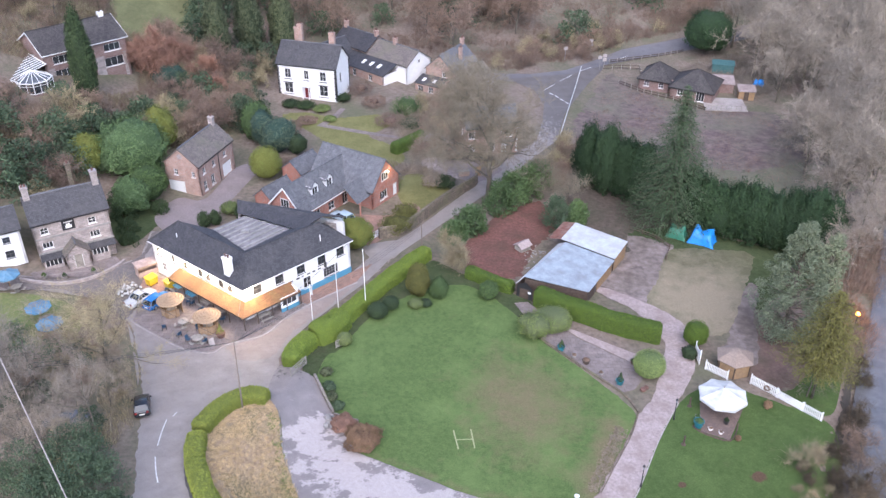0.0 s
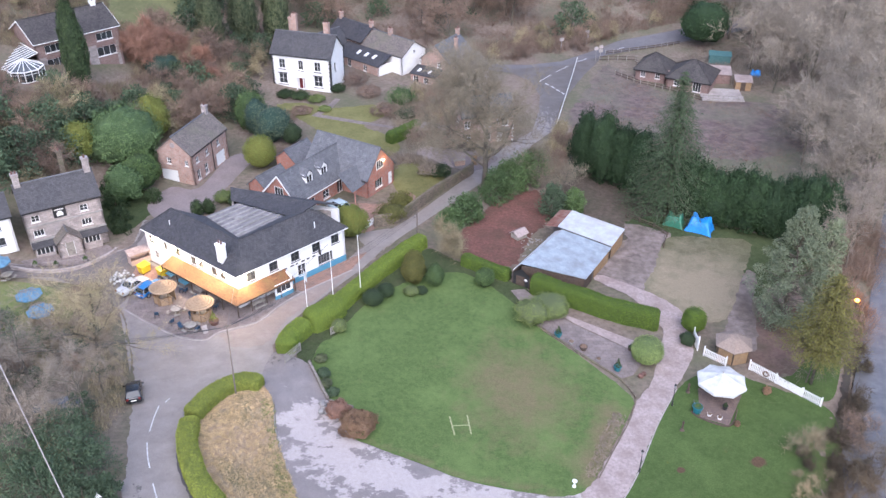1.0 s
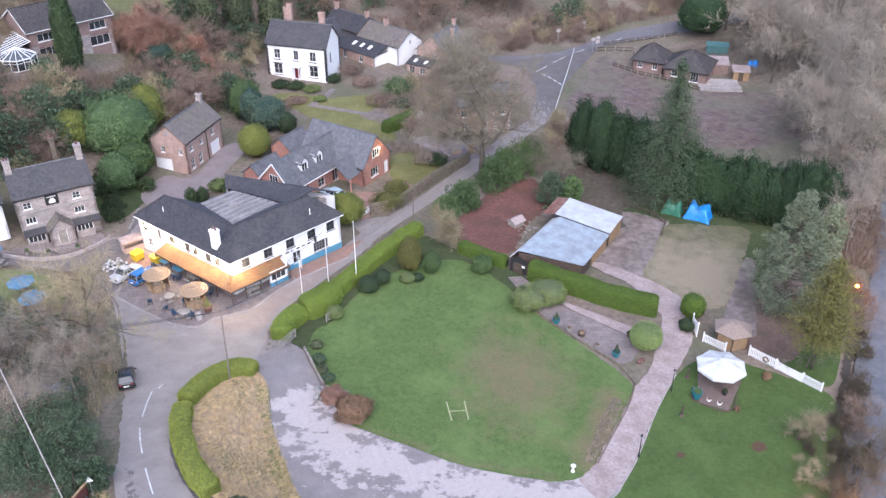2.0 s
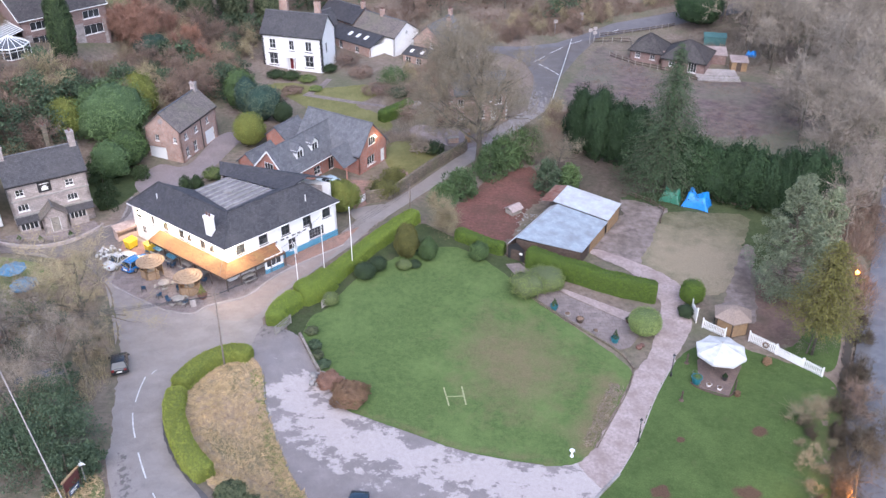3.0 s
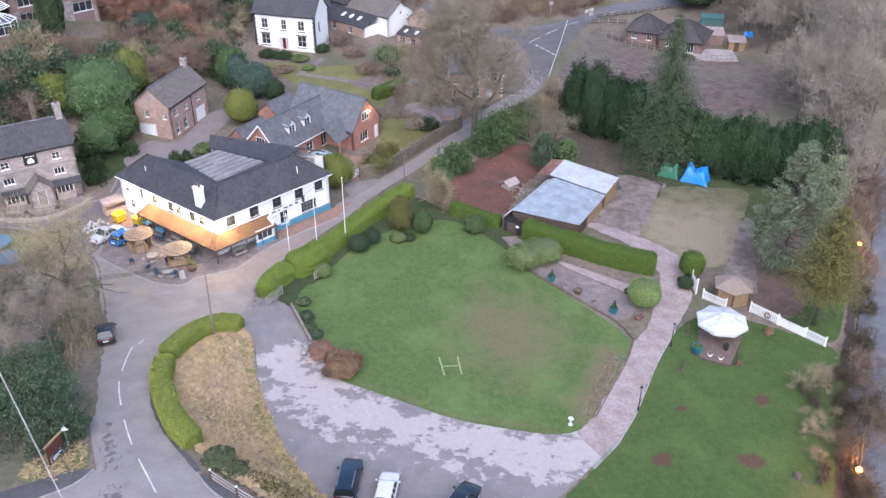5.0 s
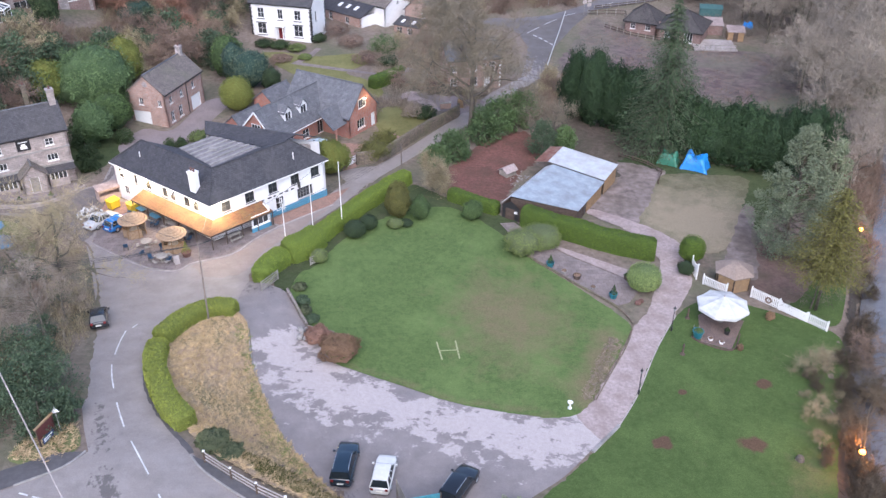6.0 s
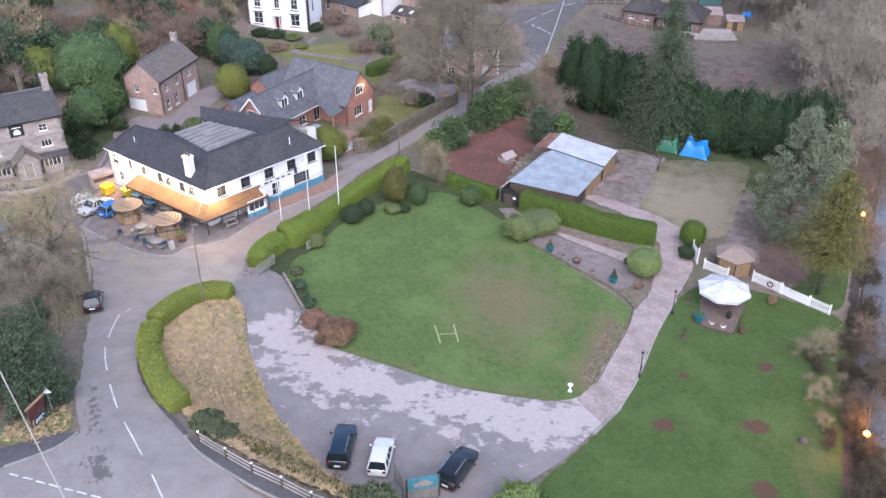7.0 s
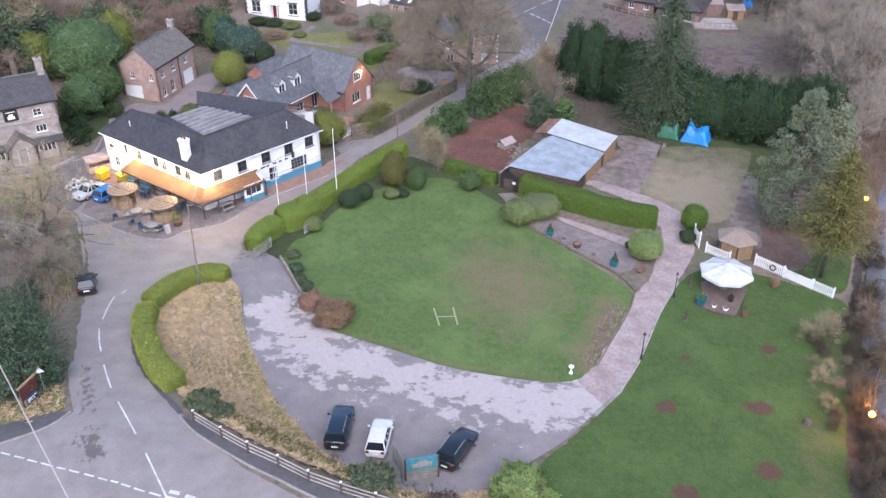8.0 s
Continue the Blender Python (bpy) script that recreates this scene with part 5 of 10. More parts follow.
def white_house():
    h = thing("house", -31.6, 159.6, land(-28, 158), -16.5, "white two-storey villa with black quoins and slate roof", "house")
    L, D = 12.0, 6.6
    f = [(2.1, 3.7, 1.25, 1.8, "win"), (5.9, 3.7, 1.0, 1.8, "win"), (9.3, 3.7, 1.25, 1.8, "win"), (2.1, 0.7, 1.7, 2.0, "win"), (9.3, 0.7, 1.7, 2.0, "win"), (5.9, 0.05, 1.1, 2.2, "door")]
    gabled(h, 0, 0, 0, L, D, 6.5, 9.8, M["white"], M["slate"], f, (), (), [(2.2, 3.3, 0.7, 1.7, "dark")], 0.25)
    s = Shape()
    for i in range(16):
        z, w = i * 0.4, 0.42 if i % 2 else 0.28
        for x0, x1 in ((-0.03, w), (L - w, L + 0.03)):
            s.box(x0, -0.04, z, x1, 0.0, z + 0.33)
        s.box(L, -0.04, z, L + 0.04, 0.7 - w, z + 0.33).box(L, D - w, z, L + 0.04, D + 0.04, z + 0.33)
    part("quoins", s, M["black_paint"], h, "black painted quoins")
    s = Shape()
    for u, z, w in ((2.1, 3.42, 1.6), (5.9, 3.42, 1.3), (9.3, 3.42, 1.6), (2.1, 2.72, 2.1), (9.3, 2.72, 2.1), (2.1, 0.45, 2.0), (9.3, 0.45, 2.0)):
        s.box(u - w / 2, -0.05, z, u + w / 2, -0.003, z + 0.18)
    part("lintels", s, M["black_paint"], h)
    s = Shape().box(5.0, -0.9, 2.45, 6.8, -0.01, 2.6).box(5.1, -0.85, 2.6, 6.7, -0.02, 2.72)
    for x in (5.15, 6.5):
        s.box(x, -0.8, -0.1, x + 0.14, -0.66, 2.45)
    part("porch", s, M["white_paint"], h)
    chimney(h, 2.6, D - 0.6, 6.5, 12.4, 0.9, 0.7, M["brick"], 2)
    chimney(h, 1.2, D + 0.6, 6.0, 11.3, 0.7, 0.7, M["brick"], 1)
    chimney(h, 9.0, D - 0.4, 6.5, 11.2, 1.1, 0.7, M["brick"], 2)
    gabled(h, 1.0, D, 0, 8.5, 4.5, 5.2, 7.4, M["white"], M["slate"], over=0.2, skip=(0,))


white_house()


def garage_house():
    h = thing("house", -42.6, 120.6, land(-38, 120), -20, "old red-brick coach house with white garage doors", "house")
    # gable end is the front here: depth runs along the ridge
    m = pose(5.9, 0, 0, 0, 0, 73)
    t = 92
    gabled(h, 5.9, 0, t, 10.2, 5.9, 5.1, 7.6, M["brick"], M["tile_old"],
           [(1.5, 3.2, 0.8, 1.0), (4.3, 3.2, 0.8, 1.0), (7.6, 3.3, 0.8, 1.0), (1.4, 0.4, 0.9, 1.6), (3.6, 0.4, 1.0, 1.7), (7.9, 0, 2.6, 2.2, "garage")], (), [(1.7, 0, 2.9, 2.1, "garage"), (1.9, 3.1, 0.7, 1.0), (4.9, 3.1, 0.6, 0.9)], (), 0.2)
    q = pose(5.9, 0, 0, 0, 0, t) @ Vector((9.7, 2.95, 0))
    chimney(h, q.x, q.y, 6.5, 8.9, 0.6, 0.8, M["stone"], 1, turn=t)
    q = pose(5.9, 0, 0, 0, 0, t) @ Vector((0, 2.95, 0))
    ring = Shape()
    mm = pose(q.x, q.y, 6.3, 0, 0, t) @ pose(0, 0, 0, 0, -90, 0)
    part("oculus", ring.lathe([(0.42, 0.0), (0.42, 0.08), (0.3, 0.1), (0.28, 0.04)], 14).moved(mm), M["stone"], h)
    q = pose(5.9, 0, 0, 0, 0, t) @ Vector((5.6, -0.12, 0))
    part("drainpipe", Shape().tube([(q.x, q.y, 0), (q.x, q.y, 5.0)], 0.06, 6), M["black_paint"], h)


garage_house()


def brick_house():
    h = thing("house", -10.3, 115.0, land(-9, 117), 0, "modern orange-brick house with grey tiled roof and dormers", "house")
    # wing with its gable to the lane
    B = lambda *a, **k: gabled(h, *a, **k)
    # ridge runs back from the gable at about 148 degrees
    o = Vector((3.4, 5.8))
    B(o.x, o.y, 148, 11.5, 6.9, 3.3, 7.0, M["brick_new"], M["tile_grey"], (), [(2.0, 0.9, 1.2, 1.2)], [(2.9, 0.7, 1.9, 1.4, "wide"), (3.2, 3.8, 1.7, 1.35, "wide"), (5.9, 0.0, 1.0, 2.05, "wdoor")], (), 0.3, skip=())
    B(-10.0, -6.2, 56, 13.6, 5.9, 3.0, 6.2, M["brick_new"], M["tile_grey"], [(10.0, 0.2, 1.8, 2.0, "wide"), (3.4, 0.6, 1.4, 1.3), (6.6, 0.6, 1.4, 1.3)], (), [(2.95, 3.0, 1.6, 1.4, "wide")], (), 0.35, barge=M["white_paint"])
    m = pose(-10.0, -6.2, 0, 0, 0, 56)
    for x in (4.2, 7.4):
        s = Shape().box(x - 0.75, 0.9, 3.6, x - 0.62, 3.0, 5.3).box(x + 0.62, 0.9, 3.6, x + 0.75, 3.0, 5.3).box(x - 0.62, 0.9, 3.6, x + 0.62, 0.99, 4.0)
        s.add([(x - 0.75, 0.9, 5.2), (x + 0.75, 0.9, 5.2), (x, 0.9, 6.0), (x - 0.75, 1.0, 5.2), (x + 0.75, 1.0, 5.2), (x, 1.0, 6.0)], [(0, 1, 2), (5, 4, 3)])
        d = part("dormer", s.moved(m), M["white_paint"], h)
        part("pane", Shape().box(x - 0.5, 0.93, 4.1, x - 0.04, 0.96, 5.1).box(x + 0.04, 0.93, 4.1, x + 0.5, 0.96, 5.1).moved(m), M["glass"], d)
        part("window_frame", Shape().box(x - 0.62, 0.91, 4.0, x - 0.5, 0.97, 5.2).box(x + 0.5, 0.91, 4.0, x + 0.62, 0.97, 5.2).box(x - 0.04, 0.91, 4.0, x + 0.04, 0.97, 5.2).box(x - 0.5, 0.91, 5.1, x + 0.5, 0.97, 5.2).moved(m), M["white_paint"], d)
        r = Shape().slab([(x - 0.95, 0.75, 5.05), (x - 0.95, 3.2, 5.05), (x, 3.6, 6.1), (x, 0.75, 6.1)], 0.08).slab([(x + 0.95, 0.75, 5.05), (x + 0.95, 3.2, 5.05), (x, 3.6, 6.1), (x, 0.75, 6.1)], 0.08)
        part("dormer_roof", r.moved(m), M["tile_grey"], d)
    B(-15.0, -1.2, 56, 5.0, 3.6, 2.2, 3.7, M["brick_new"], M["tile_grey"], over=0.2)
    B(-11.8, 7.2, 56, 5.0, 4.2, 2.4, 4.0, M["brick_new"], M["tile_grey"], over=0.2)
    # lean-to porch in the inner corner
    s = Shape().slab([(-2.2, -2.7, 2.5), (0.6, 1.9, 2.5), (-1.4, 3.2, 4.6), (-4.4, -1.2, 4.6)], 0.12)
    part("porch_roof", s, M["tile_grey"], h)
    for x, y in ((-1.9, -2.4), (0.4, 1.7)):
        part("post", Shape().box(x - 0.1, y - 0.1, -0.2, x + 0.1, y + 0.1, 2.5), M["brick_new"], h)
    q = pose(o.x, o.y, 0, 0, 0, 148) @ Vector((-0.18, 2.9, 5.0))
    lamp = part("wall_lamp", Shape().box(q.x - 0.08, q.y - 0.08, 4.95, q.x + 0.08, q.y + 0.08, 5.2), M["black_paint"], h, "small black lit wall lamp")
    part("bulb", Shape().box(q.x - 0.06, q.y - 0.06, 4.87, q.x + 0.06, q.y + 0.06, 4.945), M["lamp_warm"], lamp)
    ld = bpy.data.lights.new("wall_lamp", "POINT")
    ld.energy, ld.color, ld.shadow_soft_size = 35.0, (1.0, 0.68, 0.32), 0.1
    q = h.matrix_basis @ (pose(o.x, o.y, 0, 0, 0, 148) @ Vector((-0.55, 2.9, 4.75)))
    new("wall_lamp_bulb", ld).location = q


brick_house()


def inn():
    h = thing("inn", -53.08, 97.26, land(-50, 99), 30.5, "three-storey grey stone inn with slate roof and porch", "inn")
    L, D = 9.5, 6.4
    f = []
    for u in (1.3, 7.3):
        f += [(u, 5.0, 1.0, 0.9), (u, 2.9, 1.3, 0.9, "wide"), (u, 0.6, 1.6, 0.95, "wide")]
    gabled(h, 0, 0, 0, L, D, 6.7, 9.2, M["stone"], M["slate"], f, (), (), [(3.2, 4.6, 0.8, 1.0)], 0.2)
    s = Shape().box(-0.05, -0.1, 4.35, L + 0.05, -0.005, 4.55).box(-0.08, -0.14, 2.2, L + 0.08, -0.005, 2.4)
    part("string_course", s, M["kerb"], h)
    sg = part("sign_board", Shape().box(3.5, -0.1, 4.95, 5.1, -0.01, 6.35), M["black_paint"], h, "black square sign with a white emblem")
    e = Shape().box(3.9, -0.125, 5.2, 4.7, -0.105, 5.6).box(4.05, -0.125, 5.62, 4.55, -0.105, 5.85).box(3.75, -0.125, 6.05, 4.85, -0.105, 6.15)
    part("emblem", e, M["white_paint"], sg)
    # gabled stone porch
    gabled(h, 2.9, 0.0, -90, 1.9, 3.0, 2.2, 3.6, M["stone"], M["tile_old"], (), (), (), [(1.5, 0.0, 1.1, 2.0, "gdoor")], 0.2, skip=(3,))
    for x0, x1 in ((0, 2.8), (6.0, L)):
        part("bay_roof", Shape().slab([(x0, -0.05, 2.25), (x1, -0.05, 2.25), (x1, -1.2, 1.75), (x0, -1.2, 1.75)], 0.1), M["slate"], h)
    for x0, x1 in ((0.2, 2.6), (6.2, 8.5)):
        bay = part("bay", Shape().box(x0, -1.0, -0.3, x1, -0.002, 0.75).box(x0, -1.0, 0.75, x0 + 0.15, -0.002, 1.75).box(x1 - 0.15, -1.0, 0.75, x1, -0.002, 1.75), M["stone"], h)
        part("pane", Shape().box(x0 + 0.15, -0.95, 0.75, x1 - 0.15, -0.9, 1.75), M["glass"], bay)
        s = Shape()
        for i in range(5):
            x = x0 + 0.15 + (x1 - x0 - 0.36) * i / 4
            s.box(x, -0.99, 0.75, x + 0.07, -0.93, 1.75)
        part("window_frame", s, M["white_paint"], bay)
    chimney(h, L - 0.4, D / 2, 8.4, 11.0, 0.8, 0.9, M["stone"], 1)
    chimney(h, 0.4, D / 2, 8.4, 10.8, 0.8, 0.9, M["stone"], 2)
    gabled(h, 1.7, D, 0, 5.0, 4.0, 5.0, 6.8, M["stone"], M["tile_old"], over=0.2, skip=(0,))
    chimney(h, 6.8, D + 3.4, 5.5, 9.8, 0.6, 0.6, M["stone_moss"], 1)
    w = thing("cottage", -59.4, 93.2, land(-58, 95), 30.5, "white cottage with slate roof beside the inn", "cottage")
    gabled(w, -1.6, 0.8, 0, 7.6, 5.6, 4.6, 6.6, M["white"], M["slate"], [(5.8, 2.9, 0.9, 0.9, "dark"), (5.8, 0.7, 1.1, 1.1, "dark"), (2.8, 0.7, 1.1, 1.1, "dark")], over=0.2, skip=())


inn()


def hill_house():
    h = thing("house", -65.9, 138.8, land(-63, 142) - 0.4, 44, "brown-brick hillside house with a conservatory", "house")
    L, D = 14.6, 9.8
    gabled(h, 0, 0, 0, L, D, 5.0, 7.6, M["brick_dark"], M["tile_dark"], [(3.0, 2.9, 2.9, 1.3, "wide"), (3.0, 0.2, 3.0, 1.6, "wide"), (11.9, 2.9, 2.9, 1.3, "wide"), (11.9, 0.2, 3.4, 1.6, "wide")], (), [(5.2, 3.2, 1.6, 0.9, "wide")], (), 0.4, base=-3.0, barge=M["white_paint"])
    for x0, x1 in ((0.4, 1.48), (4.52, 6.0), (8.6, 10.18), (13.62, 14.2)):
        part("wall_panel", Shape().box(x0, -0.04, -2.5, x1, -0.004, 2.3), M["stone"], h)
    chimney(h, 13.0, D / 2, 7.0, 8.4, 0.9, 0.6, M["white"], 1)
    c = thing("conservatory", -65.9, 138.8, land(-63, 142) - 0.4, 44, "white-framed glass conservatory beside the brown-brick house", "conservatory")
    # a bay-ended front room and a lean-to range behind it against the gable wall
    n, R, cx, cy = 8, 2.9, -3.0, -2.1
    ring = [(cx + R * math.cos(2 * math.pi * (i + 0.5) / n), cy + R * math.sin(2 * math.pi * (i + 0.5) / n)) for i in range(n)]
    part("dwarf_wall", Shape().prism(ring, -2.5, 0.6), M["brick_dark"], c)
    for i in range(n):
        (x0, y0), (x1, y1) = ring[i], ring[(i + 1) % n]
        part("wall_pane", Shape().add([(x0, y0, 0.6), (x1, y1, 0.6), (x1, y1, 2.3), (x0, y0, 2.3)], [(0, 1, 2, 3)]), M["glass"], c)
        part("roof_pane", Shape().slab([(x0, y0, 2.35), (x1, y1, 2.35), (cx, cy, 3.7)], 0.03), M["glass_roof"], c)
        fr = Shape().beam((x0, y0, 0.6), (x0, y0, 2.35), 0.13, 0.13).beam((x0, y0, 2.4), (cx, cy, 3.76), 0.1, 0.1).beam((x0, y0, 2.33), (x1, y1, 2.33), 0.16, 0.16).beam((x0, y0, 0.62), (x1, y1, 0.62), 0.14, 0.12).beam((x0, y0, 1.85), (x1, y1, 1.85), 0.07, 0.07)
        xm, ym = (x0 + x1) / 2, (y0 + y1) / 2
        fr.beam((xm, ym, 0.6), (xm, ym, 2.35), 0.08, 0.08).beam((xm, ym, 2.4), (cx, cy, 3.75), 0.07, 0.07)
        part("frame", fr, M["white_paint"], c)
    part("dwarf_wall", Shape().box(-5.9, -1.2, -2.5, -0.02, 7.4, 0.6), M["brick_dark"], c)
    part("wall_pane", Shape().box(-5.85, -1.15, 0.6, -5.8, 7.35, 2.3), M["glass"], c)
    part("roof_pane", Shape().slab([(-6.0, -1.2, 2.4), (-6.0, 7.4, 2.4), (-0.05, 7.4, 3.7), (-0.05, -1.2, 3.7)], 0.03), M["glass_roof"], c)
    fr = Shape().beam((-6.0, -1.2, 2.38), (-6.0, 7.4, 2.38), 0.16, 0.16).beam((-0.1, -1.2, 3.74), (-0.1, 7.4, 3.74), 0.12, 0.14)
    for i in range(11):
        y = -1.2 + i * 8.6 / 10
        fr.beam((-6.0, y, 2.46), (-0.1, y, 3.76), 0.1, 0.09).beam((-5.95, y, 0.6), (-5.95, y, 2.35), 0.1, 0.1)
    part("frame", fr, M["white_paint"], c)


hill_house()


def barns():
    h = thing("barn", -23.2, 180.5, land(-12, 176), -42, "long brick and white barn range with skylights", "barn")
    gabled(h, 0, 0, 0, 10, 7.0, 4.0, 6.3, M["brick"], M["slate"], [(7, 2.6, 0.9, 0.9), (8.8, 2.6, 0.9, 0.9)], over=0.2)
    gabled(h, 10, 0.0, 0, 11.5, 7.0, 3.5, 5.8, M["white"], M["tile_old"], (), (), (), [(3.5, 3.4, 0.6, 0.8)], over=0.2)
    gabled(h, 0.6, 0.0, -90, 6.4, 5.6, 3.2, 5.7, M["brick"], M["slate"], (), [(3.0, 1.0, 1.0, 1.1)], (), [(2.8, 0.3, 1.4, 1.9, "wide")], over=0.2, skip=(3,))
    s = Shape().slab([(6.3, -4.2, 1.9), (19.0, -4.2, 1.9), (19.0, 0, 3.5), (6.3, 0, 3.5)], 0.12)
    lean = part("lean_to_roof", s, M["slate"], h)
    for x in (11.0, 13.2, 15.4):
        part("skylight", Shape().add([(x, -2.5, 2.57), (x + 0.75, -2.5, 2.57), (x + 0.75, -1.4, 2.99), (x, -1.4, 2.99), (x, -2.5, 2.5), (x + 0.75, -2.5, 2.5), (x + 0.75, -1.4, 2.9), (x, -1.4, 2.9)], [(0, 1, 2, 3), (0, 4, 5, 1), (1, 5, 6, 2), (2, 6, 7, 3), (3, 7, 4, 0)]), M["white_paint"], lean)
    wall(h, (6.5, -4), (18.8, -4), -0.6, 2.4, [(1.5, 0.7, 1.0, 1.5), (4.0, 0.7, 1.0, 1.5), (8.6, 0.8, 1.0, 1.2)], M["brick"], 0, 0.25)
    wall(h, (18.8, -4), (18.8, 0), -0.6, 2.5, [], M["white"], 0, 0.25)
    for x, y, z in ((0.5, 3.5, 7.7), (9.6, 3.5, 7.5), (15.0, 3.5, 7.1)):
        chimney(h, x, y, 5.0, z, 0.7, 0.7, M["brick"], 2)
    # gable end towards the villa garden, a lean-to before it and a lower wing beside it
    c = thing("cottage", 2.2, 162.9, land(0, 168), 58, "brick cottage with slate roof and a lean-to", "cottage")
    gabled(c, 0, 0, 0, 8.8, 6.6, 4.0, 7.0, M["brick"], M["tile_grey"], [(2.0, 2.4, 0.9, 0.9), (6.0, 2.4, 0.9, 0.9)], (), [(2.0, 0.6, 0.9, 1.0), (4.2, 2.7, 0.9, 1.0)], (), 0.2)
    chimney(c, 8.4, 3.3, 6.0, 8.2, 0.8, 0.6, M["brick"], 3)
    chimney(c, 4.6, 1.4, 4.8, 7.6, 0.6, 0.6, M["brick"], 2)
    s = Shape().slab([(-3.2, 1.4, 1.7), (-3.2, 7.4, 1.7), (-0.05, 7.4, 2.6), (-0.05, 1.4, 2.6)], 0.1)
    p = part("lean_to_roof", s, M["slate"], c)
    for y in (3.2, 5.6):
        part("skylight", Shape().add([(-2.2, y, 2.03), (-1.2, y, 2.32), (-1.2, y + 0.6, 2.32), (-2.2, y + 0.6, 2.03), (-2.2, y, 1.96), (-1.2, y, 2.24), (-1.2, y + 0.6, 2.24), (-2.2, y + 0.6, 1.96)], [(0, 1, 2, 3), (0, 4, 5, 1), (1, 5, 6, 2), (2, 6, 7, 3), (3, 7, 4, 0)]), M["white_paint"], p)
    wall(c, (-3.0, 7.2), (-3.0, 1.6), -0.6, 2.3, [(1.2, 0.7, 1.2, 1.2), (3.6, 0.7, 1.2, 1.2)], M["brick"], 0, 0.25)
    wall(c, (-3.0, 1.6), (0.0, 1.6), -0.6, 2.3, [], M["brick"], 0, 0.25)
    gabled(c, -2.2, -5.6, 0, 8.0, 5.4, 3.0, 5.2, M["stone"], M["tile_old"], [(2.0, 1.2, 0.9, 1.0)], (), [(2.7, 2.0, 0.8, 0.9)], (), 0.2)
    g = thing("cottage", 4.0, 135.6, land(8, 137), 11, "brick cottage with white windows half hidden behind the bare oak", "cottage")
    gabled(g, 0, 0, 0, 8.9, 6.0, 5.0, 7.4, M["brick"], M["tile_grey"], [(0.9, 3.0, 1.0, 1.2), (4.3, 3.0, 1.1, 1.4), (6.1, 3.5, 0.6, 0.8), (7.4, 3.0, 1.1, 1.4), (4.4, 0.6, 1.1, 1.4), (6.6, 0.0, 1.0, 2.0, "wdoor"), (1.0, 0.7, 1.1, 1.2)], (), [(2.8, 2.8, 0.9, 1.0)], (), 0.2)
    part("porch_roof", Shape().slab([(5.9, -0.95, 2.3), (8.2, -0.95, 2.3), (8.2, -0.002, 2.75), (5.9, -0.002, 2.75)], 0.1), M["tile_old"], g)
    for i in range(7):
        part("quoin", Shape().box(8.62, -0.03, 0.1 + i * 0.7, 8.93, -0.003, 0.45 + i * 0.7), M["white_paint"], g)
    chimney(g, 0.5, 3.0, 6.2, 8.6, 0.7, 0.7, M["brick"], 2)
    u = thing("outbuilding", -3.2, 137.2, land(-1, 138), -16, "low dark timber outbuilding with a mossy flat roof", "outbuilding")
    part("cabin", Shape().box(0, 0, -0.3, 5.0, 2.3, 1.8), M["dark_wood"], u)
    part("roof", Shape().slab([(-0.15, -0.2, 1.8), (5.15, -0.2, 1.8), (5.15, 2.5, 2.05), (-0.15, 2.5, 2.05)], 0.1), M["kerb"], u)
    w = thing("garden_gate", 5.3, 127.6, land(5.3, 127.6), 20, "closed pale timber garden gate at the drive", "gate")
    for i in range(5):
        part("board", Shape().box(i * 0.19, -0.03, 0.02, i * 0.19 + 0.175, 0.03, 1.65 + 0.04 * (i % 2)), M["wood"], w)
    part("rail", Shape().box(0, 0.03, 0.3, 0.94, 0.08, 0.42), M["wood"], w)
    part("rail", Shape().box(0, 0.03, 1.25, 0.94, 0.08, 1.37), M["wood"], w)
    p = thing("gate_pier", 2.6, 127.3, land(2.6, 127.3), 15, "short brick wall pier beside the drive", "pier")
    part("pier", Shape().box(0, -0.25, -0.2, 1.7, 0.2, 0.85), M["brick"], p)
    part("coping", Shape().box(-0.05, -0.3, 0.85, 1.75, 0.25, 0.95), M["kerb"], p)


barns()


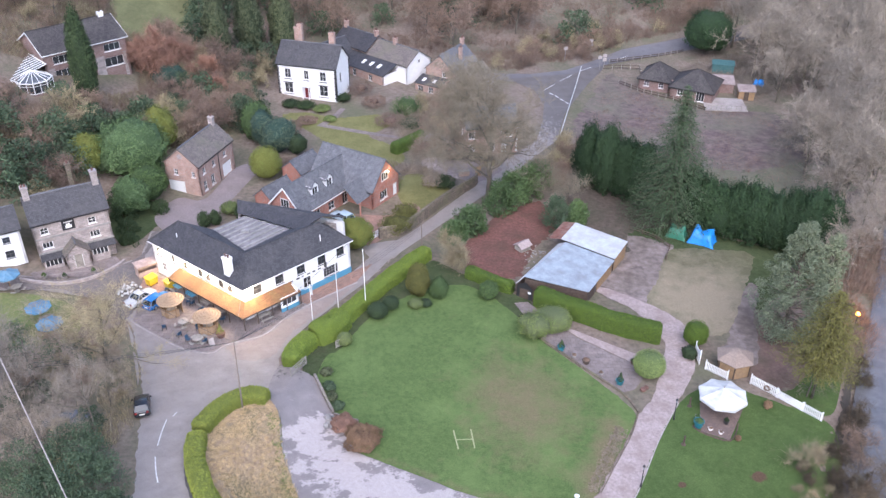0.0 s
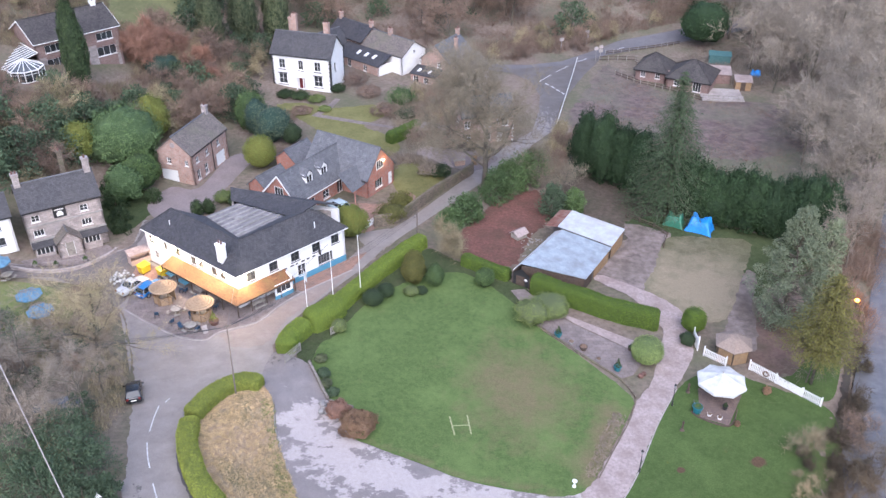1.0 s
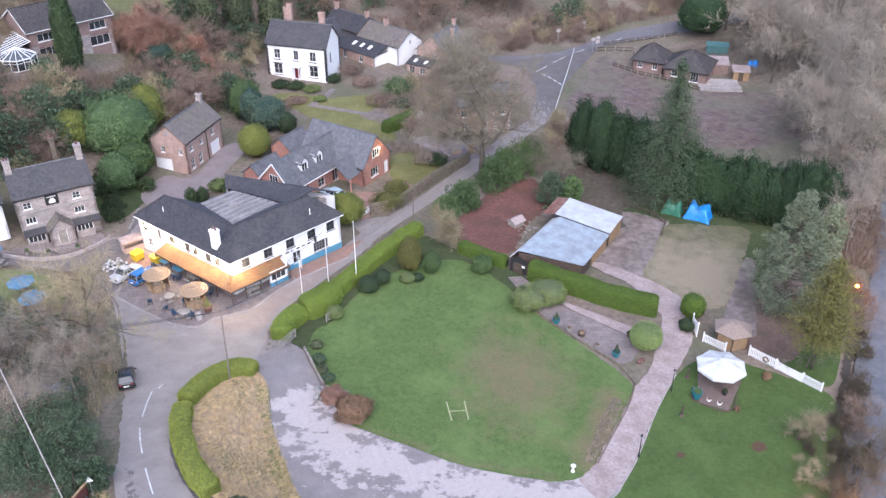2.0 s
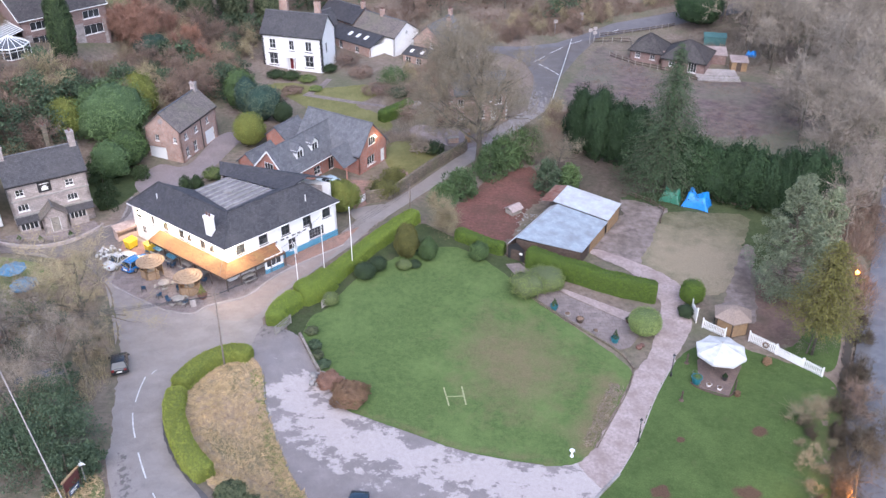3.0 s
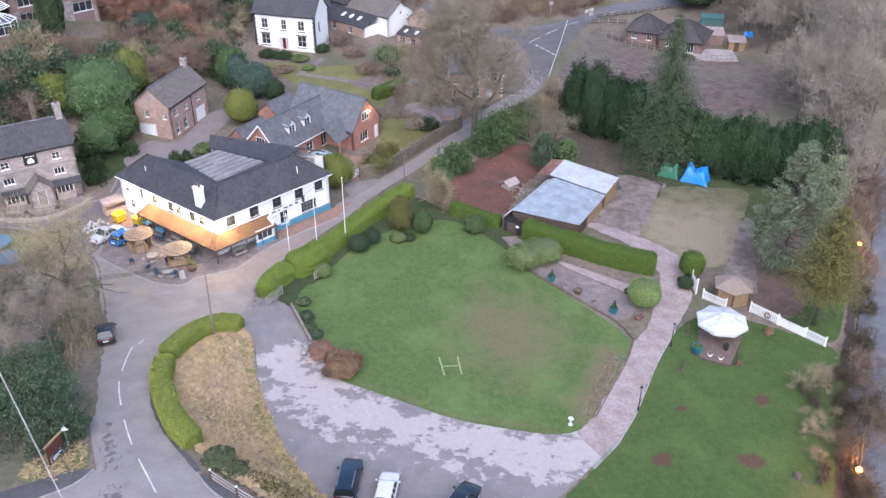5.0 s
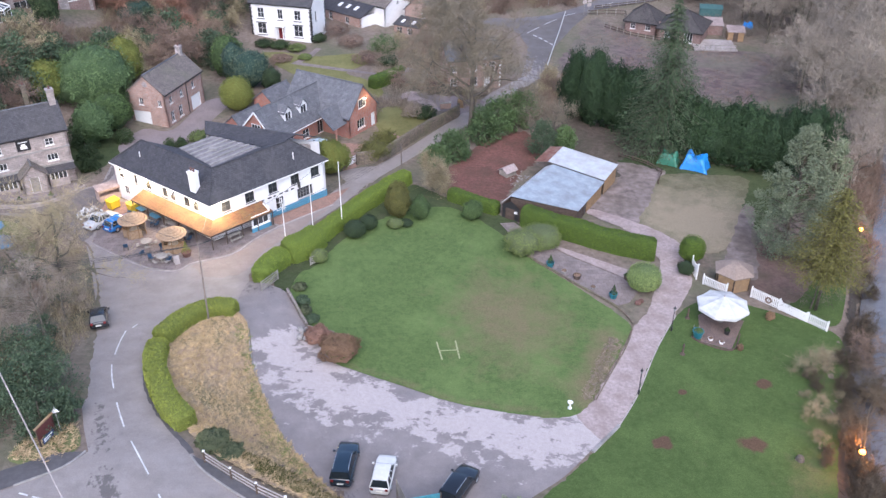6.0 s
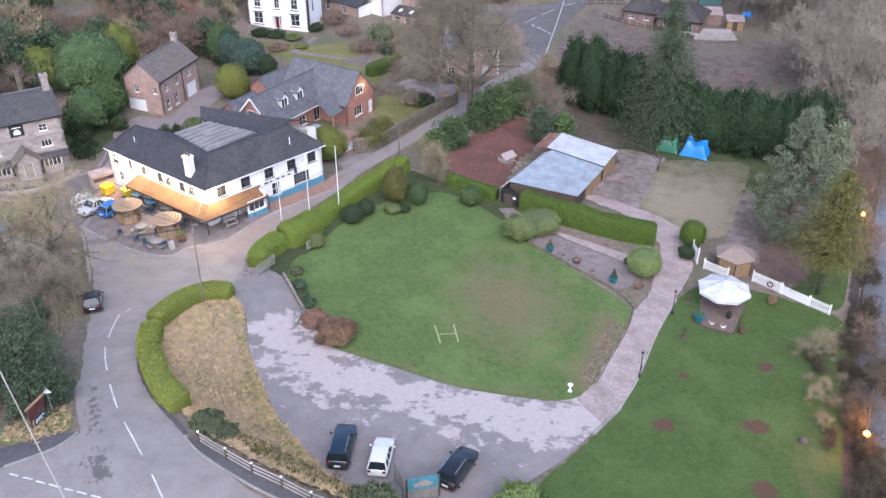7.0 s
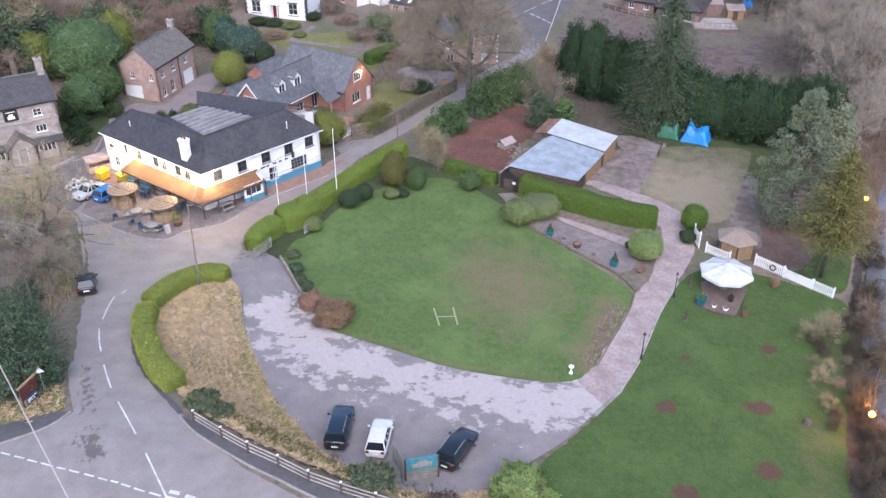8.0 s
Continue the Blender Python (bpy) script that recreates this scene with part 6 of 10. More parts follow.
def bungalow():
    h = thing("bungalow", 40.2, 170.6, land(46, 168), -27, "low brick bungalow with hipped dark tile roof", "bungalow")
    gabled(h, 0, 0, 0, 6.2, 6.5, 2.5, 5.0, M["brick_dark"], M["tile_dark"], [(1.6, 0.8, 1.0, 1.1), (4.6, 0.8, 1.0, 1.1)], hip=2.9, over=0.4)
    gabled(h, 7.0, -2.0, 0, 8.4, 8.0, 2.5, 5.2, M["brick_dark"], M["tile_dark"], [(2, 0.8, 1.2, 1.1), (6, 0.2, 1.6, 1.9, "wide")], hip=3.9, over=0.4)
    wall(h, (6.2, 1.0), (7.0, 1.0), -0.6, 3.1, [], M["brick"], 0, 0.25)
    d = thing("deck", 51.2, 158.9, land(55, 160), -6, "pale timber deck with a grey rail", "deck")
    for i in range(9):
        part("plank", Shape().box(i * 0.89, 0, -0.4, i * 0.89 + 0.85, 6.4, 0.25), M["kerb_pale"], d)
    for i in range(9):
        part("rail_post", Shape().box(i * 0.94, -0.08, 0.25, i * 0.94 + 0.09, 0.0, 1.15), M["grey_wood"], d)
    part("rail", Shape().box(0, -0.08, 1.15, 7.6, 0.02, 1.25).box(0, -0.06, 0.6, 7.6, -0.02, 0.68), M["grey_wood"], d)
    s = thing("garden_shed", 59.0, 164.3, land(59, 163), -10, "small pale timber garden shed", "shed")
    part("cabin", Shape().box(0, 0, -0.2, 3.0, 2.4, 1.9), M["wood"], s)
    part("door", Shape().box(1.0, -0.05, 0.0, 1.9, -0.005, 1.75), M["dark_wood"], s)
    part("roof", Shape().slab([(-0.2, -0.2, 1.9), (3.2, -0.2, 1.9), (3.2, 2.6, 2.4), (-0.2, 2.6, 2.4)], 0.1), M["gravel"], s)
    k = thing("lean_to", 53.6, 168.6, land(55, 168), -10, "low lean-to with a faded pink felt roof", "outbuilding")
    part("cabin", Shape().box(0, 0, -0.3, 5.4, 3.6, 1.9), M["brick_dark"], k)
    part("roof", Shape().slab([(-0.2, -0.2, 1.95), (5.6, -0.2, 1.95), (5.6, 3.8, 2.5), (-0.2, 3.8, 2.5)], 0.1), M["gravel"], k)
    gs = thing("green_shed", 57.6, 179.2, land(59, 180), -14, "small teal-green shed with a flat roof", "shed")
    part("cabin", Shape().box(0, 0, -0.3, 4.4, 2.4, 1.9), M["teal_wood"], gs)
    part("roof", Shape().slab([(-0.15, -0.15, 1.9), (4.55, -0.15, 1.9), (4.55, 2.55, 2.15), (-0.15, 2.55, 2.15)], 0.1), M["teal_wood"], gs)
    for pts, h in (([(36.5, 172.4), (40.8, 167.6), (46.0, 164.0), (51.0, 158.6)], 0.9), ([(34.4, 180.2), (38.5, 180.8), (42.3, 180.6), (42.0, 176.0)], 1.1), ([(36.4, 184.2), (42.0, 186.2), (48.0, 188.0), (54.0, 190.2)], 0.8)):
        p0 = Vector(pts[0])
        f = thing("garden_fence", p0.x, p0.y, land(*p0), 0, "low weathered timber fence round the bungalow garden", "fence")
        q = [Vector((x, y, land(x, y))) - Vector((p0.x, p0.y, land(*p0))) for x, y in pts]
        for a, b in zip(q, q[1:]):
            n = max(2, round((b - a).length / 1.8))
            for i in range(n):
                c = a.lerp(b, i / n)
                part("post", Shape().box(c.x - 0.06, c.y - 0.06, c.z - 0.2, c.x + 0.06, c.y + 0.06, c.z + h + 0.1), M["grey_wood"], f)
            for w in (0.35, 0.85):
                part("rail", Shape().beam(a + Vector((0, 0, h * w)), b + Vector((0, 0, h * w)), 0.05, 0.16), M["dark_wood"], f)


bungalow()


def long_shed():
    sx, sy = 10.4, 93.0
    h = thing("shed", sx, sy, land(15, 97), 0, "long dark timber shed with corrugated zinc roof", "shed")
    A, Bk = Vector((-0.9, 1.0)), Vector((5.6, 10.6))       # left eave, front to back
    ap, apk = Vector((0.15, 1.6)), Vector((6.6, 10.2))      # ridge
    ec, em, ef = Vector((8.4, -0.3)), Vector((13.0, 7.3)), Vector((15.6, 11.9))
    zr, ze, zl = 2.9, 1.75, 2.35
    up3 = lambda q, z: Vector((q[0], q[1], z))
    # sheets of the near roof
    n = 10
    roof = part("roof", Shape().slab([up3(A, zl), up3(ap, zr), up3(apk, zr), up3(Bk, zl)], 0.05), M["metal_pale"], h)
    for i in range(n):
        f0, f1 = i / n, (i + 1) / n
        q = [ap.lerp(apk, f0), Vector((ec.x, ec.y)).lerp(em, f0), Vector((ec.x, ec.y)).lerp(em, f1), ap.lerp(apk, f1)]
        lift = 0.012 * (i % 2)
        part("sheet", Shape().slab([up3(q[0], zr + lift), up3(q[1], ze + lift), up3(q[2], ze + lift), up3(q[3], zr + lift)], 0.03), M["metal_sheet"], roof)
    ap2, b2 = Vector((6.0, 10.9)), Vector((8.6, 15.4))
    for i in range(6):
        f0, f1 = i / 6, (i + 1) / 6
        lift = 0.10 + 0.012 * (i % 2)
        q = [ap2.lerp(b2, f0), em.lerp(ef, f0), em.lerp(ef, f1), ap2.lerp(b2, f1)]
        part("sheet", Shape().slab([up3(q[0], zr + lift), up3(q[1], ze + lift + 0.1), up3(q[2], ze + lift + 0.1), up3(q[3], zr + lift)], 0.03), M["metal_pale"], roof)
    part("rusted_sheet", Shape().slab([up3(ap2 - Vector((1.6, -0.9)), zr - 0.3), up3(ap2, zr + 0.08), up3(b2, zr + 0.08), up3(b2 - Vector((1.6, -0.9)), zr - 0.3)], 0.03), M["rust"], roof, "rust-brown corrugated sheet")
    # front gable with its door, then the other walls
    f0, f1 = Vector((-0.8, 0.95)), Vector((1.15, -0.15))
    d = (f1 - f0).normalized()
    o = Vector((d.y, -d.x))
    s = Shape()
    s.add([up3(f0, -0.4), up3(f1, -0.4), up3(f1, 1.95), up3((f0 + f1) / 2, 2.75), up3(f0, 2.1)], [(0, 1, 2, 3, 4)])
    s.add([up3(f0 - o * 0.12, -0.4), up3(f1 - o * 0.12, -0.4), up3(f1 - o * 0.12, 1.95), up3((f0 + f1) / 2 - o * 0.12, 2.75), up3(f0 - o * 0.12, 2.1)], [(4, 3, 2, 1, 0)])
    part("front_wall", s, M["black_paint"], h)
    q0, q1 = f0.lerp(f1, 0.2), f0.lerp(f1, 0.75)
    dr = part("door", Shape().prism([q0 + o * 0.03, q1 + o * 0.03, q1, q0], -0.3, 1.75), M["dark_wood"], h)
    part("sign", Shape().prism([f0.lerp(f1, 0.72) + o * 0.05, f0.lerp(f1, 0.9) + o * 0.05, f0.lerp(f1, 0.9), f0.lerp(f1, 0.72)], 1.2, 1.5), M["white_paint"], dr)
    s = Shape().add([up3(ap + Vector((0.1, -0.3)), -0.4), up3(ec + Vector((-0.2, 0.15)), -0.4), up3(ec + Vector((-0.2, 0.15)), ze - 0.06), up3(ap + Vector((0.1, -0.3)), zr - 0.06)], [(0, 1, 2, 3)])
    part("gable_wall", s, M["dark_wood"], h)
    for q0, q1, mm, z in ((f1, Vector((8.2, -0.1)), "dark_wood", 1.7), (Vector((8.2, -0.1)), Vector((9.6, 2.3)), "dark_wood", 1.7), (Vector((9.9, 2.8)), Vector((12.6, 7.2)), "wood", 1.65), (Vector((13.0, 7.9)), Vector((15.3, 11.7)), "wood", 1.75), (f0, Vector((5.4, 10.4)), "dark_wood", 2.2)):
        dd = (q1 - q0).normalized()
        nn = Vector((-dd.y, dd.x)) * 0.06
        k = max(2, round((q1 - q0).length / 0.5))
        w = part("side_wall", Shape().prism([q0 - nn * 0.4, q1 - nn * 0.4, q1 + nn, q0 + nn], -0.5, z), M["dark_wood"], h)
        for i in range(k):
            a, b = q0.lerp(q1, (i + 0.04) / k), q0.lerp(q1, (i + 0.96) / k)
            part("board", Shape().prism([a - nn, b - nn, b - nn * 0.42, a - nn * 0.42], -0.45, z - 0.05), M[mm], w)
    # solid black block in the gap stands for the dark inside of a bay
    part("open_bay", Shape().prism([Vector((9.6, 2.3)), Vector((9.9, 2.8)), Vector((9.5, 3.0)), Vector((9.2, 2.5))], -0.5, 1.6), M["black_paint"], h)


long_shed()


# ---- plants ----
def cards(c, nor, size, rng, up=0.3, long=1.5, along=None):
    """Small four-cornered leaf clumps at c, facing roughly along nor."""
    n = len(c)
    d = nor + rng.normal(0, 0.55, (n, 3)) + np.array((0, 0, up))
    d /= np.linalg.norm(d, axis=1)[:, None]
    t = np.cross(d, rng.normal(0, 1, (n, 3)))
    if along is not None:
        t = along + rng.normal(0, 0.35, (n, 3))
        t -= d * (t * d).sum(1)[:, None]
    t /= np.linalg.norm(t, axis=1)[:, None]
    b = np.cross(d, t)
    s = (size * rng.uniform(0.6, 1.35, n))[:, None]
    dip = d * s * 0.25
    v = np.stack((c - t * s * long / 2 - dip, c - b * s / 2, c + t * s * long / 2 - dip, c + b * s / 2), 1).reshape(-1, 3)
    return v, np.arange(4 * n).reshape(-1, 4)


def knobbly(dirs, seed, amount, scale):
    return np.array([1 + amount * (noise.noise(Vector(d) * scale + Vector((seed * 7.3, seed * 3.1, 0))) + 0.5 * noise.noise(Vector(d) * scale * 2.3 + Vector((0, seed * 5.7, 0)))) + amount * 0.75 * (0.28 - abs(noise.noise(Vector(d) * scale * 2.1 + Vector((seed * 1.9, 0, seed * 2.7))))) for d in dirs])


def sphere_dirs(n, rng, low=-0.35):
    d = rng.normal(0, 1, (n * 2, 3))
    d /= np.linalg.norm(d, axis=1)[:, None]
    d = d[d[:, 2] > low]
    return d[:n]


def core_of(rings, seg):
    return np.array([(i * seg + j, i * seg + (j + 1) % seg, (i + 1) * seg + (j + 1) % seg, (i + 1) * seg + j) for i in range(rings - 1) for j in range(seg)])


def bush(name, x, y, r, h, leaf, label, category="shrub", n=1500, size=0.22, seed=1, lumps=0.22, sink=0.0, group="", core=0.93, shape=1.0, scale=1.7, z=None, sweep=0.0, long=1.5):
    """A rounded evergreen: a core coloured dark as inner shade and a coat of leaf clumps. shape above 1 squares it,
    below 1 points it.
    """
    rng = np.random.default_rng(seed)
    ob = thing(name, x, y, (land(x, y) if z is None else z) - sink, rng.uniform(0, 360), label, category, group)
    n, size = int(n * 2.0), size * 0.58
    d = sphere_dirs(n, rng, -0.92 if h > 2.4 * r else -0.5)

    def place(d, f):
        k = knobbly(d, seed, lumps, scale) * f
        zz = (d[:, 2] * 0.5 + 0.5)
        side = np.sqrt(np.maximum(0, 1 - d[:, 2] ** 2)) + 1e-6
        w = side ** (1 / (shape + 0.4)) if shape > 1 else side * (1 - (1 - shape) * zz)
        return np.stack((d[:, 0] / side * w * r * k, d[:, 1] / side * w * r * k, h * (0.5 + d[:, 2] * 0.5 * k)), 1)
    seg, rings = 14, 9
    cd = np.array([(math.cos(2 * math.pi * j / seg) * math.sin(a), math.sin(2 * math.pi * j / seg) * math.sin(a), -math.cos(a)) for a in np.linspace(0.0005, math.pi - 0.0005, rings) for j in range(seg)])
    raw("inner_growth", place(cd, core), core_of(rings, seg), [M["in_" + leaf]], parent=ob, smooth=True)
    c = place(d, 1.0) * rng.uniform(0.9, 1.04, (len(d), 1))
    nn = d * np.array((1 / r, 1 / r, 2 / h))
    nn /= np.linalg.norm(nn, axis=1)[:, None]
    v, f = cards(c, nn, size, rng, 0.3, long, d * 0.7 + np.array((0, 0, sweep)) if sweep else None)
    raw("foliage", v, f, [M[leaf]], parent=ob)
    return ob


def hedge(name, line, width, height, leaf, label, size=0.10, density=84, seed=1, top=None, rough=0.12):
    """A clipped hedge along a line: rounded section, inside coloured dark as shade, leaves all over."""
    rng = np.random.default_rng(seed)
    pts = smooth_line(line, 0.6)
    n, seg = len(pts), 12
    prof = []
    for j in range(seg):
        a = math.pi * j / (seg - 1)
        cx, sz = math.cos(a), math.sin(a)
        prof.append((math.copysign(abs(cx) ** 0.45, cx) * 0.5, abs(sz) ** 0.4))
    rows, nors = [], []
    for i, p in enumerate(pts):
        d = (pts[min(i + 1, n - 1)] - pts[max(i - 1, 0)]).normalized()
        q = Vector((-d.y, d.x))
        hh = height if top is None else height + (top - height) * i / (n - 1)
        end = min(1, (min(i, n - 1 - i) * 0.6 + 0.15) / 0.6)
        for w, u in prof:
            g = 1 + rough * noise.noise(Vector((p.x * 0.7, p.y * 0.7, u * 2 + w * 3 + seed)))
            c = p + q * (w * width * g * (0.7 + 0.3 * end))
            rows.append((c.x, c.y, land(p.x, p.y) - 0.05 + u * hh * (1 + rough * 0.7 * noise.noise(Vector((p.x * 0.35, p.y * 0.35, seed)))) * (0.85 + 0.15 * end)))
            m = Vector((q.x * w * 2 * (1 - u * 0.6), q.y * w * 2 * (1 - u * 0.6), u ** 3))
            nors.append(m.normalized() if m.length > 0 else Vector((0, 0, 1)))
    v = np.array(rows)
    f = np.array([(i * seg + j, i * seg + j + 1, (i + 1) * seg + j + 1, (i + 1) * seg + j) for i in range(n - 1) for j in range(seg - 1)])
    caps = [[(i0 + j, i0 + seg - 1 - j, i0 + seg - 2 - j, i0 + j + 1) for j in range(seg // 2 - 1)] for i0 in (0, (n - 1) * seg)]
    f = np.concatenate((f, np.array(caps[0] + [q[::-1] for q in caps[1]])))
    p0 = pts[0]
    ob = thing(name, p0.x, p0.y, land(p0.x, p0.y), 0, label, "hedge")
    v -= np.array(ob.location)
    nrm = np.array([tuple(m) for m in nors])
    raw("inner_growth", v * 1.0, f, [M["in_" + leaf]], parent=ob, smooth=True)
    area = np.linalg.norm(np.cross(v[f[:, 1]] - v[f[:, 0]], v[f[:, 3]] - v[f[:, 0]]), axis=1)
    total = int(area.sum() * density)
    pick = rng.choice(len(f), total, p=area / area.sum())
    a, b = rng.uniform(0, 1, (total, 1)), rng.uniform(0, 1, (total, 1))
    q = f[pick]
    c = (v[q[:, 0]] * (1 - a) + v[q[:, 1]] * a) * (1 - b) + (v[q[:, 3]] * (1 - a) + v[q[:, 2]] * a) * b
    nn = nrm[q[:, 0]]
    c = c + nn * rng.uniform(-0.02, 0.09, (total, 1))
    vv, ff = cards(c, nn, size, rng, 0.2)
    raw("foliage", vv, ff, [M[leaf]], parent=ob)
    return ob


def grow(rng, height, spread, levels, trunk_r, first=0.25, lean=0.0, upward=0.35, kids=(3, 5)):
    """Branches of a bare tree: rows of (points, radii, level)."""
    out = []

    def limb(p, d, length, r, level):
        n = 5 if level < 2 else 3
        pts, rad = [p], [r]
        for i in range(n):
            d = (d + Vector(rng.normal(0, 0.16 + 0.05 * level if level else 0.06, 3)) + Vector((0, 0, upward * (0.12 if level else 0.3)))).normalized()
            p = p + d * length / n
            pts.append(p)
            rad.append(r * (1 - 0.72 * (i + 1) / n))
        out.append((pts, rad, level))
        if level >= levels:
            return
        k = int(rng.integers(kids[0], kids[1] + 1)) + (3 if level == 0 else 0)
        for i in range(k):
            f = first + (1 - first) * (i + rng.uniform(0.2, 0.9)) / k if level == 0 else rng.uniform(0.3, 1.0)
            j = min(n - 1, int(f * n))
            q = pts[j].lerp(pts[j + 1], f * n - j)
            side = Vector(rng.normal(0, 1, 3))
            side = (side - side.dot(d) * d).normalized()
            nd_ = (d * rng.uniform(0.35, 0.7) + side * spread * rng.uniform(0.7, 1.2)).normalized()
            limb(q, nd_, length * rng.uniform(0.45, 0.68) * (1.15 - 0.35 * f if level == 0 else 1), max(0.012, rad[j] * rng.uniform(0.45, 0.65)), level + 1)

    limb(Vector((0, 0, 0)), Vector((lean, 0, 1)).normalized(), height * 0.72, trunk_r, 0)
    return out


def blades(p0, p1, w, rng):
    """Thin twigs as narrow tapering blades."""
    n = len(p0)
    d = p1 - p0
    s = np.cross(d, rng.normal(0, 1, (n, 3)))
    s /= np.linalg.norm(s, axis=1)[:, None] + 1e-9
    v = np.stack((p0 - s * w[:, None] / 2, p0 + s * w[:, None] / 2, p1), 1).reshape(-1, 3)
    return v, np.arange(3 * n).reshape(-1, 3)


def bare_tree(name, x, y, height, spread=0.9, levels=4, trunk_r=0.25, seed=1, twig="twig", label="", category="tree", group="", twigs=5, tw=0.035, twig_len=0.9, bark="bark", upward=0.35, first=0.25, ivy=0, sink=0.1, kids=(3, 5), limbs=False):
    """A leafless tree: trunk and limbs as tapered tubes, fine twigs as blades."""
    rng = np.random.default_rng(seed)
    ob = thing(name, x, y, land(x, y) - sink, rng.uniform(0, 360), label, category, group)
    thick, fine, tips = Shape(), [], []
    for pts, rad, level in grow(rng, height, spread, levels, trunk_r, first, 0, upward, kids):
        if level == 1 and limbs:
            part("limb", Shape().tube(pts, rad, 6, caps=False), M[bark], ob, smooth=True)
        elif limbs and level == 2 and height > 20:
            part("branch", Shape().tube(pts, rad, 4, caps=False), M[bark], ob, smooth=True)
        elif limbs and level == 2 and height > 7:
            thick.tube(pts, rad, 4, caps=False)
        elif level <= 1:
            thick.tube(pts, rad, 7 if level == 0 else 5, caps=False)
        else:
            fine += [(pts[i], pts[i + 1], max(rad[i] * 2, tw)) for i in range(len(pts) - 1)]
        if level >= levels - 1:
            tips += [(pts[i], (pts[-1] - pts[0]).normalized()) for i in range(1, len(pts))]
    part("trunk", thick, M[bark], ob, smooth=True)
    tp = np.array([tuple(p) for p, d in tips])
    td = np.array([tuple(d) for p, d in tips])
    k = len(tp) * twigs
    p0 = np.repeat(tp, twigs, 0)
    d = np.repeat(td, twigs, 0) * 0.7 + rng.normal(0, 0.62, (k, 3)) + np.array((0, 0, 0.12))
    p0 = p0 + rng.normal(0, 0.1, (k, 3))
    p1 = p0 + d * twig_len * rng.uniform(0.5, 1.3, (k, 1))
    a = np.array([tuple(q[0]) for q in fine] or [(0, 0, 0)])
    b = np.array([tuple(q[1]) for q in fine] or [(0, 0, 0.1)])
    w = np.array([q[2] for q in fine] or [0.02])
    v, f = blades(np.concatenate((a, p0)), np.concatenate((b, p1)), np.concatenate((w, np.full(k, tw))), rng)
    raw("crown", v, f, [M[twig]], parent=ob)
    if ivy:
        c = np.array([(rng.normal(0, 0.35), rng.normal(0, 0.35), rng.uniform(0, height * 0.5)) for _ in range(ivy)])
        vv, ff = cards(c, c * np.array((1, 1, 0)) + 1e-3, 0.25, rng)
        raw("ivy", vv, ff, [M["leaf_dark"]], parent=ob)
    return ob


def conifer(name, x, y, height, r, leaf, label, category="conifer", seed=1, whorls=22, per=9, size=0.3, droop=0.35, trunk_r=0.22, bare=0.08, dense=14, group="", power=1.0):
    """A spruce or cypress: a straight trunk with whorls of branches clothed in needle clumps."""
    rng = np.random.default_rng(seed)
    ob = thing(name, x, y, land(x, y) - 0.1, rng.uniform(0, 360), label, category, group)
    tr = Shape().tube([(0, 0, 0), (0, 0, height * 0.5), (0, 0, height * 0.98)], [trunk_r, trunk_r * 0.6, 0.03], 7)
    cs, ns, ts = [], [], []
    for i in range(whorls):
        f = bare + (1 - bare) * (i + rng.uniform(0, 0.6)) / whorls
        z = height * f
        reach = r * (1 - f) ** power * (0.82 + 0.3 * math.sin(i * 2.7) ** 2) + 0.2
        m = max(4, int(per * (1 - 0.4 * f)))
        for j in range(m):
            a = 2 * math.pi * (j + rng.uniform(0, 0.8)) / m + i
            L = reach * rng.uniform(0.7, 1.15)
            e = Vector((math.cos(a) * L, math.sin(a) * L, -droop * L + rng.uniform(-0.1, 0.2)))
            tr.tube([(0, 0, z), (e.x, e.y, z + e.z)], [0.045, 0.012], 3, caps=False)
            k = max(3, int(dense * L / max(r, 0.1)) + 3)
            for q in range(k):
                u = (q + rng.uniform(0.3, 1)) / k
                sway = 0.16 * L * u
                cs.append((e.x * u + rng.normal(0, sway * 0.6 + 0.05), e.y * u + rng.normal(0, sway * 0.6 + 0.05), z + e.z * u * u + rng.normal(0, 0.1)))
                ns.append((e.x * 0.4, e.y * 0.4, L))
                turn = rng.uniform(-0.9, 0.9)
                ts.append((math.cos(a + turn), math.sin(a + turn), -0.45))
    part("trunk", tr, M["bark"], ob, smooth=True)
    c, nn = np.array(cs), np.array(ns)
    nn /= np.linalg.norm(nn, axis=1)[:, None] + 1e-9
    v, f = cards(c, nn, size, rng, 0.2, 3.2, np.array(ts))
    raw("crown", v, f, [M[leaf]], parent=ob)
    return ob


